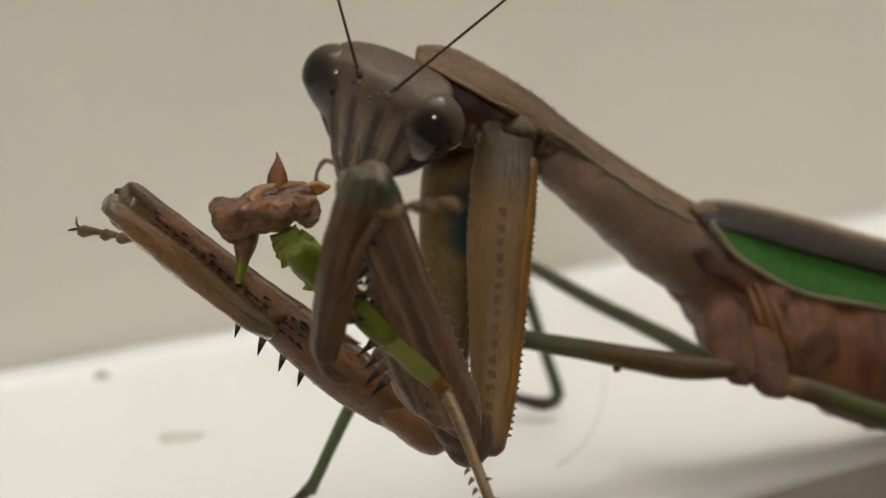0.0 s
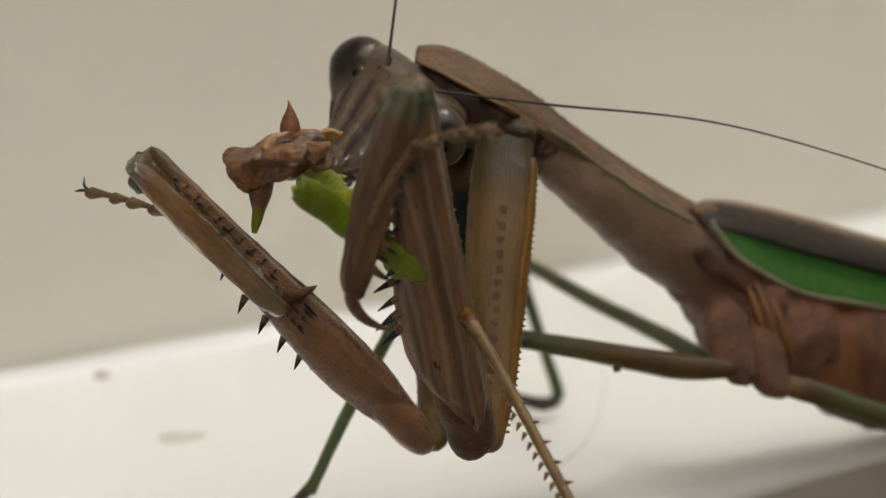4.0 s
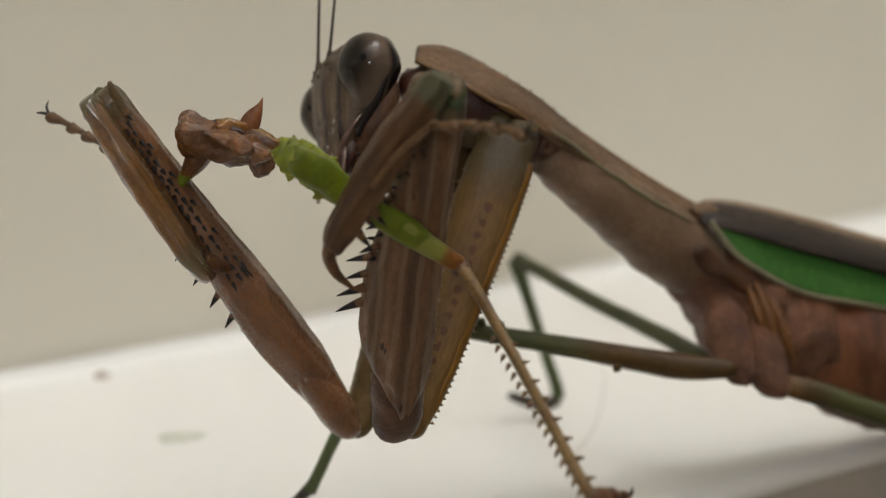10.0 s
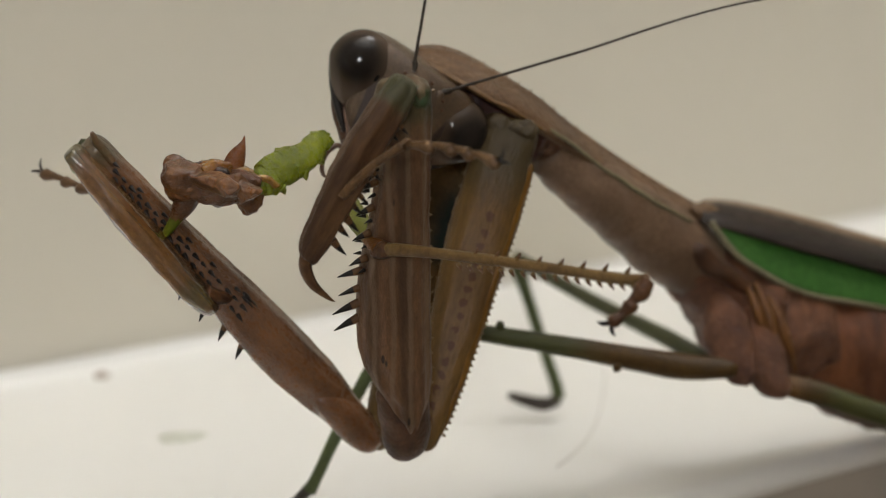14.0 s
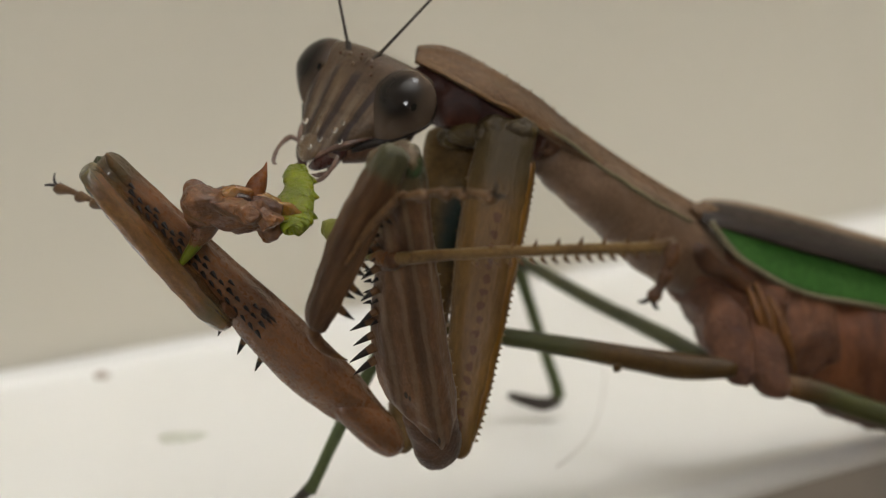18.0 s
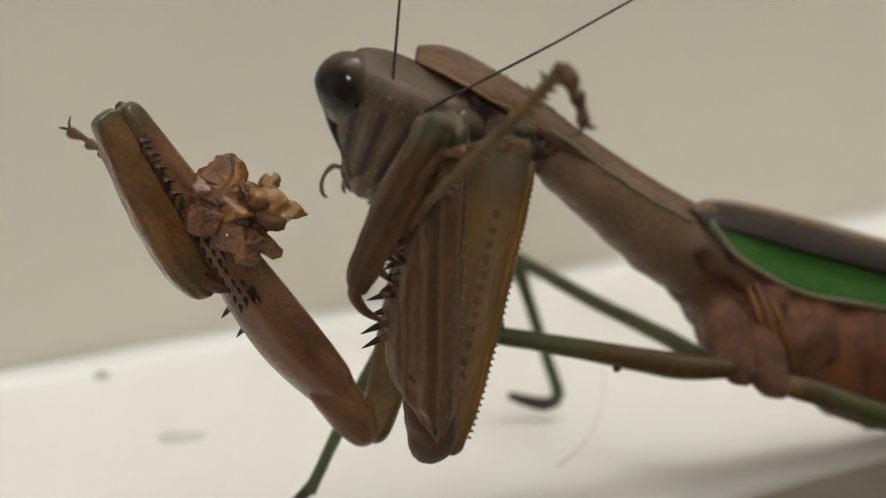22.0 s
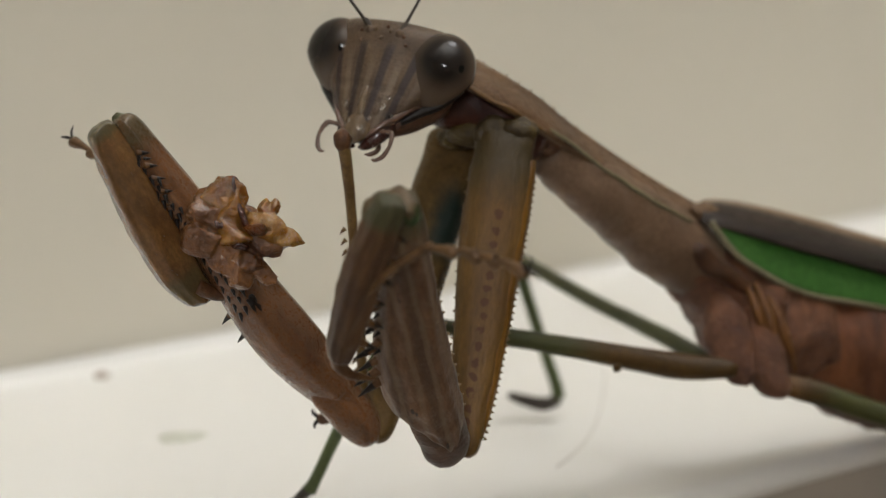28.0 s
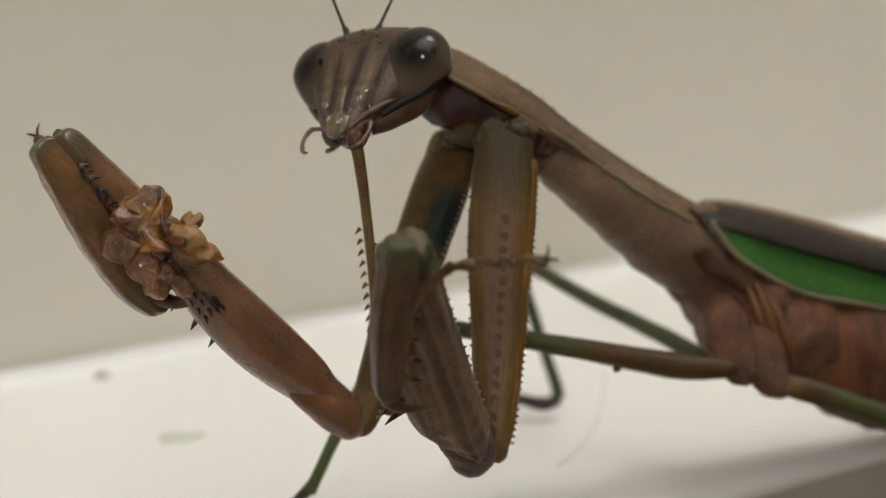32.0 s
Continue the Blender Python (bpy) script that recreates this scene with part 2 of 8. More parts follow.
c_ = mix(nt_, st_, c_, (0.026, 0.014, 0.013))
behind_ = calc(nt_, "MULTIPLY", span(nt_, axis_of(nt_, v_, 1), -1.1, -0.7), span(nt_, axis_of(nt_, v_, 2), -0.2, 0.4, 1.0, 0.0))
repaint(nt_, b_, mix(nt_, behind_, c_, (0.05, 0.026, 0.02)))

def eye_material(s):
    """Smoky compound eye: black in the outward facing core, paler and brownish towards the cheek, black behind."""
    m, nt, b = nodes_of("smoky_compound_eye")
    v = coords(nt)

    def near(place):
        n = nt.nodes.new("ShaderNodeVectorMath")
        n.operation = "DISTANCE"
        n.inputs[1].default_value = place
        nt.links.new(v, n.inputs[0])
        return n.outputs["Value"]

    c = mix(nt, span(nt, near((0.4 * s, -1.1, 0.2)), 0.6, 1.75), (0.004, 0.004, 0.004), (0.092, 0.064, 0.044))
    c = mix(nt, calc(nt, "MULTIPLY", noise_node(nt, v, 1.0), 0.3), c, (0.06, 0.04, 0.031))
    c = mix(nt, span(nt, axis_of(nt, v, 1), 0.25, 0.6), c, (0.008, 0.006, 0.006))
    z = calc(nt, "MULTIPLY", calc(nt, "SUBTRACT", axis_of(nt, v, 2), 0.0), 0.5)
    x = calc(nt, "SUBTRACT", axis_of(nt, v, 0), 1.18 if s > 0 else 0.72)
    slit = calc(nt, "ADD", calc(nt, "MULTIPLY", x, x), calc(nt, "MULTIPLY", z, z))
    slit = calc(nt, "MULTIPLY", span(nt, slit, 0.005, 0.009, 1.0, 0.0), span(nt, axis_of(nt, v, 1), -0.2, -0.1, 1.0, 0.0))
    repaint(nt, b, mix(nt, slit, c, (0.002, 0.002, 0.002)))
    b.inputs["Roughness"].default_value = 0.11
    b.inputs["Specular IOR Level"].default_value = 0.26
    facet = nt.nodes.new("ShaderNodeTexVoronoi")
    facet.inputs["Scale"].default_value = 30.0
    nt.links.new(v, facet.inputs["Vector"])
    bump(nt, b, facet.outputs["Distance"], 0.02, 0.00003)
    return m


def paint(name, light, dark, scale, rough, relief=0.1, spread=0.1):
    m, nt, b = nodes_of(name)
    v = coords(nt, 1.0)
    n1, n2 = noise_node(nt, v, scale, 4.0), noise_node(nt, v, scale * 12, 5.0)
    c = mix(nt, ramp(nt, n1, [(0.3, 0.0), (0.75, 1.0)]), light, dark)
    nt.links.new(c, b.inputs["Base Color"])
    nt.links.new(ramp(nt, n2, [(0.3, rough), (0.7, rough + spread)]), b.inputs["Roughness"])
    bump(nt, b, n2, relief, 0.0004)
    return m


M_LEDGE = paint("white_glazed_ledge", (0.80, 0.79, 0.76), (0.775, 0.765, 0.73), 25.0, 0.3, 0.0, 0.01)
M_WALL = paint("cream_wall_paint", (0.62, 0.581, 0.492), (0.59, 0.552, 0.466), 6.0, 0.6, 0.15)
M_APRON = paint("taupe_panel_paint", (0.42, 0.375, 0.32), (0.38, 0.34, 0.29), 20.0, 0.5)
M_CEIL = paint("white_ceiling_paint", (0.8, 0.78, 0.74), (0.76, 0.74, 0.7), 3.0, 0.7)
M_FLOOR = paint("taupe_floor_tile", (0.42, 0.36, 0.29), (0.36, 0.31, 0.25), 9.0, 0.4)
M_STAIN = plain("pale_green_smear", (0.72, 0.74, 0.63), (0.77, 0.77, 0.72), coarse=0.6, rough=0.3)
M_THIN_LINE = plain("pale_grey_line", (0.46, 0.41, 0.35), (0.36, 0.32, 0.27), coarse=0.5)
M_CRUMB = plain("grey_crumb", (0.55, 0.48, 0.42), (0.4, 0.33, 0.28), coarse=2.0)


# ---- mesh helpers (millimetres) ----
def part(name, bm, material, parent=None, label="", smooth=True):
    me = bpy.data.meshes.new(name)
    bmesh.ops.recalc_face_normals(bm, faces=bm.faces)
    bm.to_mesh(me)
    bm.free()
    me.materials.append(material)
    if smooth:
        me.polygons.foreach_set("use_smooth", [True] * len(me.polygons))
    ob = new(name, me)
    if parent:
        ob.parent = parent
    return tagged(ob, label)


def resample(rows, n):
    """Smooth in-between rows of numbers (Catmull-Rom)."""
    rows = np.array(rows, float)
    k = len(rows)
    out = []
    for u in np.linspace(0, k - 1, n):
        i = min(int(u), k - 2)
        f = u - i
        p0, p1, p2, p3 = rows[max(i - 1, 0)], rows[i], rows[i + 1], rows[min(i + 2, k - 1)]
        out.append(0.5 * (2 * p1 + (p2 - p0) * f + (2 * p0 - 5 * p1 + 4 * p2 - p3) * f * f + (3 * p1 - p0 - 3 * p2 + p3) * f ** 3))
    return np.array(out)


def skin(bm, rings):
    """Faces between rings of points, closed at both ends."""
    loops = [[bm.verts.new(Vector(p) * MM) for p in ring] for ring in rings]
    n = len(loops[0])
    for a, b in zip(loops, loops[1:]):
        for i in range(n):
            bm.faces.new((a[i], a[(i + 1) % n], b[(i + 1) % n], b[i]))
    bm.faces.new(loops[0][::-1])
    bm.faces.new(loops[-1])


def blade(bm, profile, n=44, seg=22, power=2.0, rough=0.0, seed=0, keel=0.0, ribs=5, flat=1.0):
    """A limb along x. profile rows: x, lower y, upper y, half thickness. keel: lengthwise ridges."""
    rings = []
    for x, y0, y1, z in resample(profile, n):
        z *= flat
        ring = []
        for i in range(seg):
            t = 2 * math.pi * i / seg
            c, s = math.cos(t), math.sin(t)
            cc = math.copysign(abs(c) ** (2 / power), c)
            ss = math.copysign(abs(s) ** (2 / power), s)
            g = 1.0 + keel * math.cos(ribs * t)
            p = Vector((x, (y0 + y1) / 2 + (y1 - y0) / 2 * cc * (1 + keel * 0.3 * math.cos(ribs * t)), z * ss * g))
            if rough:
                p += Vector((0, 1, 1)) * rough * noise.noise(Vector((x * 1.3 + seed, cc * 1.7, ss * 1.7)))
            ring.append(p)
        rings.append(ring)
    skin(bm, rings)
    return bm


def tube(bm, path, seg=14, n=None, side=(0, 0, 1), rough=0.0, seed=0):
    """A round or oval tube. path rows: x, y, z, radius and, if given, the radius across (along 'side')."""
    rows = [(*r, r[3]) if len(r) == 4 else r for r in path]
    rows = resample(rows, n or max(8, 6 * len(rows)))
    rings = []
    for i, r in enumerate(rows):
        p = Vector(r[:3])
        d = (Vector(rows[min(i + 1, len(rows) - 1)][:3]) - Vector(rows[max(i - 1, 0)][:3])).normalized()
        b = Vector(side)
        b = (b - d * b.dot(d)).normalized()
        a = d.cross(b)
        ring = []
        for k in range(seg):
            t = 2 * math.pi * k / seg
            q = p + a * math.cos(t) * max(r[3], 0.005) + b * math.sin(t) * max(r[4], 0.005)
            if rough:
                w = noise.noise_vector(q * 0.9 + Vector((seed, 0, 0)))
                q += w * rough
            ring.append(q)
        rings.append(ring)
    skin(bm, rings)
    return bm


def lump(bm, centre, size, seed, rough=0.25, freq=0.9, sub=3):
    """An uneven lump."""
    made = bmesh.ops.create_icosphere(bm, subdivisions=sub, radius=1.0)["verts"]
    for v in made:
        d = v.co.copy()
        k = 1.0 + rough * noise.noise(d * freq * 2 + Vector((seed, seed * 0.7, 0))) + rough * 0.22 * noise.noise(d * freq * 5 + Vector((0, seed, 3)))
        v.co = (Vector(centre) + Vector((d.x * size[0], d.y * size[1], d.z * size[2])) * k) * MM
    return bm


def spike_mesh(name, length, width, bend, material, tip=None):
    bm = bmesh.new()
    tube(bm, [(0, 0, 0, width), (length * 0.5, bend * 0.3, 0, width * 0.62), (length, bend, 0, width * 0.08)], seg=7, n=6)
    me = bpy.data.meshes.new(name)
    bmesh.ops.recalc_face_normals(bm, faces=bm.faces)
    bm.to_mesh(me)
    bm.free()
    me.materials.append(material)
    if tip:
        me.materials.append(tip)
        for p in me.polygons:
            p.material_index = 1 if p.center.x > length * 0.45 * MM else 0
    me.polygons.foreach_set("use_smooth", [True] * len(me.polygons))
    return me


def at(x, y, z, rx=0, ry=0, rz=0):
    """A pose in millimetres and degrees."""
    return pose(x * MM, y * MM, z * MM, rx, ry, rz)


def pin(name, mesh, parent, m):
    ob = new(name, mesh)
    ob.parent = parent
    ob.matrix_basis = m
    return ob


def aimed(p, d, up=(0, 0, 1)):
    """A pose at p whose x axis points along d."""
    x = Vector(d).normalized()
    y = Vector(up).cross(x)
    if y.length < 1e-4:
        y = Vector((0, 1, 0)).cross(x)
    y.normalize()
    m = Matrix((x, y, x.cross(y))).transposed().to_4x4()
    m.translation = Vector(p) * MM
    return m


SPIKE_LONG = spike_mesh("spine", 1.35, 0.24, 0.14, M_SPINE, M_SPINE_TIP)
SPIKE_BIG = spike_mesh("spine", 1.05, 0.2, 0.12, M_SPINE, M_SPINE_TIP)
SPIKE_MID = spike_mesh("spine", 0.8, 0.19, 0.08, M_SPINE, M_SPINE_TIP)
SPIKE_SMALL = spike_mesh("spine", 0.34, 0.095, 0.05, M_SPINE_TIP)
SPIKE_ROW = spike_mesh("spine", 0.4, 0.115, 0.05, M_SPINE_TIP)
SPIKE_COMB = spike_mesh("spine", 0.3, 0.1, 0.04, M_SPINE_TIP)
SPIKE_TEETH = spike_mesh("spine", 0.55, 0.14, 0.06, M_SPINE, M_SPINE_TIP)
SPIKE_DOT = spike_mesh("spine", 0.14, 0.09, 0.0, M_SPINE_TIP)
TUBERCLE = spike_mesh("tubercle", 0.06, 0.06, 0.0, M_PRONOTUM)
TOOTH = spike_mesh("tooth", 0.15, 0.09, 0.0, M_TOOTH)
GOLD_SPINE = spike_mesh("spine", 0.34, 0.11, 0.08, M_GOLD, M_KNEE)

# ---- the room ----
TURN = 43.5          # the ledge and the wall run at this angle
ROOM = pose(0, 0, 0, 0, 0, TURN)


def block(bm, x0, x1, y0, y1, z0, z1):
    """A box in metres, in the room's own axes."""
    vs = [bm.verts.new(ROOM @ Vector((x, y, z))) for x in (x0, x1) for y in (y0, y1) for z in (z0, z1)]
    for f in ((0, 1, 3, 2), (4, 6, 7, 5), (0, 4, 5, 1), (2, 3, 7, 6), (0, 2, 6, 4), (1, 5, 7, 3)):
        bm.faces.new([vs[i] for i in f])
    return bm


BACK = 0.0398
tagged(part("wall_north", block(bmesh.new(), -2.2, 2.2, BACK, BACK + 0.12, -0.9, 1.5), M_WALL, smooth=False), "cream painted wall behind the white ledge", "wall", kind="structure")
tagged(part("wall_south", block(bmesh.new(), -2.2, 2.2, -2.62, -2.5, -0.9, 1.5), M_WALL, smooth=False), "plain cream painted wall", "wall", kind="structure")
tagged(part("wall_east", block(bmesh.new(), 2.2, 2.32, -2.5, BACK, -0.9, 1.5), M_WALL, smooth=False), "plain cream painted wall", "wall", kind="structure")
tagged(part("wall_west", block(bmesh.new(), -2.32, -2.2, -2.5, BACK, -0.9, 1.5), M_WALL, smooth=False), "plain cream painted wall", "wall", kind="structure")
tagged(part("floor", block(bmesh.new(), -2.3, 2.3, -2.6, BACK + 0.1, -1.0, -0.9), M_FLOOR, smooth=False), "taupe floor far below the ledge", "floor", kind="structure")
tagged(part("ceiling", block(bmesh.new(), -2.3, 2.3, -2.6, BACK + 0.1, 1.5, 1.6), M_CEIL, smooth=False), "white painted ceiling", "ceiling", kind="structure")


def ledge():
    """A glazed ledge with a rounded front edge and a narrow sealed joint at the wall."""
    bm = bmesh.new()
    prof = [(BACK - 0.0005, -0.0013), (-0.0013, -0.0013)]
    r = 0.0008
    prof += [(-0.0013 + r - r * math.cos(t), -r + r * math.sin(t)) for t in np.linspace(0, math.pi / 2, 10)]
    f = 0.0008
    prof += [(BACK - 0.0003 - f + f * math.sin(t), f - f * math.cos(t)) for t in np.linspace(0, math.pi / 2, 9)]
    ends = [[bm.verts.new(ROOM @ Vector((x, y, z))) for y, z in prof] for x in np.linspace(-1.2, 1.2, 49)]
    n = len(prof)
    for a, b in zip(ends, ends[1:]):
        for i in range(n):
            bm.faces.new((a[i], a[(i + 1) % n], b[(i + 1) % n], b[i]))
    bm.faces.new(ends[0])
    bm.faces.new(ends[-1][::-1])
    return tagged(part("ledge", bm, M_LEDGE), "white glazed ledge with a rounded front edge", "ledge", kind="structure")


ledge()
tagged(part("apron", block(bmesh.new(), -1.2, 1.2, -0.0011, BACK - 0.001, -0.9, -0.0014), M_APRON, smooth=False), "taupe panel under the white ledge", "panel", kind="structure")

# ---- the mantis ----
mantis = tagged(new("praying_mantis"), "brown praying mantis with green wing, eating on a white ledge", "mantis")
LEFT = Vector((0.62, -0.77, 0.15))        # the side of its body that faces the camera
DOWN_LEFT = Vector((0.52, -0.66, -0.52))    # across the shield of the neck


def head_mesh():
    bm = bmesh.new()
    # rows: height, half width, front, back
    rows = resample([(1.78, 1.2, -0.8, 0.5), (1.72, 2.2, -1.25, 0.95), (1.5, 2.85, -1.65, 1.15), (1.0, 3.0, -1.93, 1.2), (0.1, 2.8, -2.02, 1.0), (-0.8, 2.6, -2.04, 0.45), (-1.5, 2.25, -2.04, 0.0),
                     (-2.2, 1.72, -2.04, -0.5), (-2.85, 1.22, -2.04, -0.9), (-3.25, 0.88, -2.0, -1.2), (-3.5, 0.55, -1.92, -1.4), (-3.6, 0.28, -1.82, -1.5)], 44)
    rings = []
    for z, w, f, k in rows:
        ring = []
        for i in range(48):
            t = 2 * math.pi * i / 48
            c, s = math.cos(t), math.sin(t)
            cc = math.copysign(abs(c) ** 0.85, c)
            ss = math.copysign(abs(s) ** (0.85 if s < 0 else 1.0), s)
            x, y = w * cc, (f + k) / 2 + (k - f) / 2 * ss
            if s < 0 and abs(x) < w * 0.8:
                lift = 0.06 * math.cos(5.7 * x / (1.12 + 0.14 * z)) * (1 if z < 0.7 else 0.3)
                y += lift - 0.16 * math.exp(-(x / 0.75) ** 2) * (1 if z < 0.4 else 0.4)
                if -1.55 < z < -1.35:
                    y += 0.06
            ring.append((x, y, z))
        rings.append(ring)
    skin(bm, rings)
    return bm


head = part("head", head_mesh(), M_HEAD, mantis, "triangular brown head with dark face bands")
for s in (-1, 1):
    bm = bmesh.new()
    bmesh.ops.create_uvsphere(bm, u_segments=48, v_segments=34, radius=1.0)
    tilt = Matrix.Rotation(radians(14 * s), 4, "Y")
    for v in bm.verts:
        low = max(0.0, -v.co.z)
        v.co = (tilt @ Vector((v.co.x * (1.48 - 0.34 * low), v.co.y * (1.26 - 0.36 * low) * (1.0 if v.co.y < 0 else 1.15), v.co.z * (1.55 + 0.38 * low)))) * MM
    eye = part("eye", bm, eye_material(s), head, "large glossy dark compound eye")
    eye.matrix_basis = at(2.5 * s, -0.76, 0.1, 0, 0, 6 * s)
    bm = bmesh.new()
    lump(bm, (0.72 * s, -1.85, 1.05), (0.22, 0.16, 0.22), 3 + s, 0.1)
    part("antenna_socket", bm, M_HEAD, head)
for k, (x, z) in enumerate(((0.0, 0.75), (-0.36, 1.1), (0.36, 1.1))):
    part("ocellus", lump(bmesh.new(), (x, -2.05, z), (0.1, 0.07, 0.1), k, 0.05, sub=2), M_LABRUM, head)
part("clypeus", lump(bmesh.new(), (0, -2.02, -2.3), (0.85, 0.17, 0.5), 2, 0.08), M_HEAD, head, "banded clypeus plate")
part("labrum", lump(bmesh.new(), (0, -2.06, -3.2), (0.6, 0.24, 0.74), 5, 0.1), M_LABRUM, head, "pale straw upper lip")
for q, size in (((0.95, -2.13, -2.15), 0.14), ((1.15, -2.08, -1.75), 0.1), ((-0.8, -2.2, -2.3), 0.13), ((0.55, -2.28, -2.75), 0.12), ((0.3, -2.38, -3.25), 0.13), ((-0.35, -2.36, -3.05), 0.1), ((1.3, -1.88, -2.5), 0.12)):
    part("saliva_drop", lump(bmesh.new(), q, (size * 1.2, size * 0.8, size), 3, 0.1, sub=2), M_DROP, head, "clear wet drop")
part("clypeal_ridge", tube(bmesh.new(), [(0, -2.0, -1.3, 0.1, 0.06), (0, -2.14, -1.8, 0.17, 0.1), (0, -2.16, -2.5, 0.2, 0.1), (0, -2.08, -2.95, 0.14, 0.06)], seg=12, rough=0.03, side=(0, 1, 0)), M_LABRUM, head, "pale straw ridge above the lip")
for s in (-1, 1):
    part("mandible", tube(bmesh.new(), [(0.95 * s, -1.2, -2.7, 0.42), (0.8 * s, -1.5, -3.3, 0.38), (0.4 * s, -1.65, -3.85, 0.24), (0.1 * s, -1.65, -4.0, 0.06)], seg=10), M_MOUTH, head, "dark red mandible")
    part("maxilla", tube(bmesh.new(), [(2.1 * s, -1.0, -1.75, 0.06), (1.75 * s, -1.35, -2.1, 0.12), (1.25 * s, -1.72, -2.65, 0.13), (0.8 * s, -1.9, -3.2, 0.12), (0.5 * s, -1.95, -3.55, 0.08)], seg=10, rough=0.05), M_PALP, head, "pale jointed maxilla along the cheek")
    part("maxillary_palp", tube(bmesh.new(), [(0.8 * s, -1.7, -3.2, 0.12), (1.35 * s, -1.75, -3.15, 0.1), (1.6 * s, -1.85, -3.25, 0.12), (1.72 * s, -2.0, -3.75, 0.085), (1.6 * s, -2.1, -4.25, 0.1), (1.35 * s, -2.2, -4.5, 0.08), (1.15 * s, -2.2, -4.5, 0.03)], seg=8), M_PALP, head, "thin jointed mouth palp")
    part("labial_palp", tube(bmesh.new(), [(0.4 * s, -0.9, -3.3, 0.12), (0.75 * s, -1.1, -3.8, 0.1), (0.7 * s, -1.5, -4.15, 0.11), (0.5 * s, -1.7, -4.25, 0.03)], seg=8), M_PALP, head, "thin pale lip palp")
    part("cheek", tube(bmesh.new(), [(3.75 * s, -0.25, 0.35, 0.06, 0.1), (3.5 * s, -0.35, -0.45, 0.22, 0.2), (2.95 * s, -0.6, -1.2, 0.24, 0.22), (2.2 * s, -0.95, -1.95, 0.2, 0.2), (1.5 * s, -1.25, -2.6, 0.12, 0.15)], seg=12, side=(0, 1, 0), rough=0.05), M_SPINE_TIP, head, "black band under the eye")
    part("gena", tube(bmesh.new(), [(2.7 * s, 0.3, -0.5, 0.3), (2.3 * s, 0.0, -1.2, 0.6), (1.6 * s, -0.6, -2.2, 0.55), (0.9 * s, -1.0, -3.0, 0.35)], seg=14, rough=0.12), M_TROCH, head, "dull brown cheek behind the eye")
part("labium", lump(bmesh.new(), (0, -0.95, -3.2), (0.8, 0.5, 0.6), 9, 0.2), M_MOUTH, head)
for k, (x, z) in enumerate(((-1.05, 1.0), (1.0, 0.95), (-0.95, 0.55), (0.15, 1.3), (1.2, 0.6), (-0.3, 0.9))):
    part("wart", lump(bmesh.new(), (x, -1.93, z), (0.09, 0.06, 0.08), 20 + k, 0.2, sub=2), M_KNEE, head)
antennae = []
for s, curve in ((-1, 0.8), (1, 2.0)):
    bm = bmesh.new()
    tube(bm, [(0, 0, 0, 0.15), (0.5, 0.0, 0, 0.13), (0.8, 0.02, 0, 0.075), (6, 0.25 * curve * 0.3, 0, 0.06), (14, 0.3 * curve * 0.6, 0, 0.045), (24, -0.6 * curve, 0, 0.03), (30, -1.6 * curve, 0, 0.015)], seg=7, n=60)
    antennae.append(part("antenna", bm, M_ANTENNA, head, "thin dark thread-like antenna"))


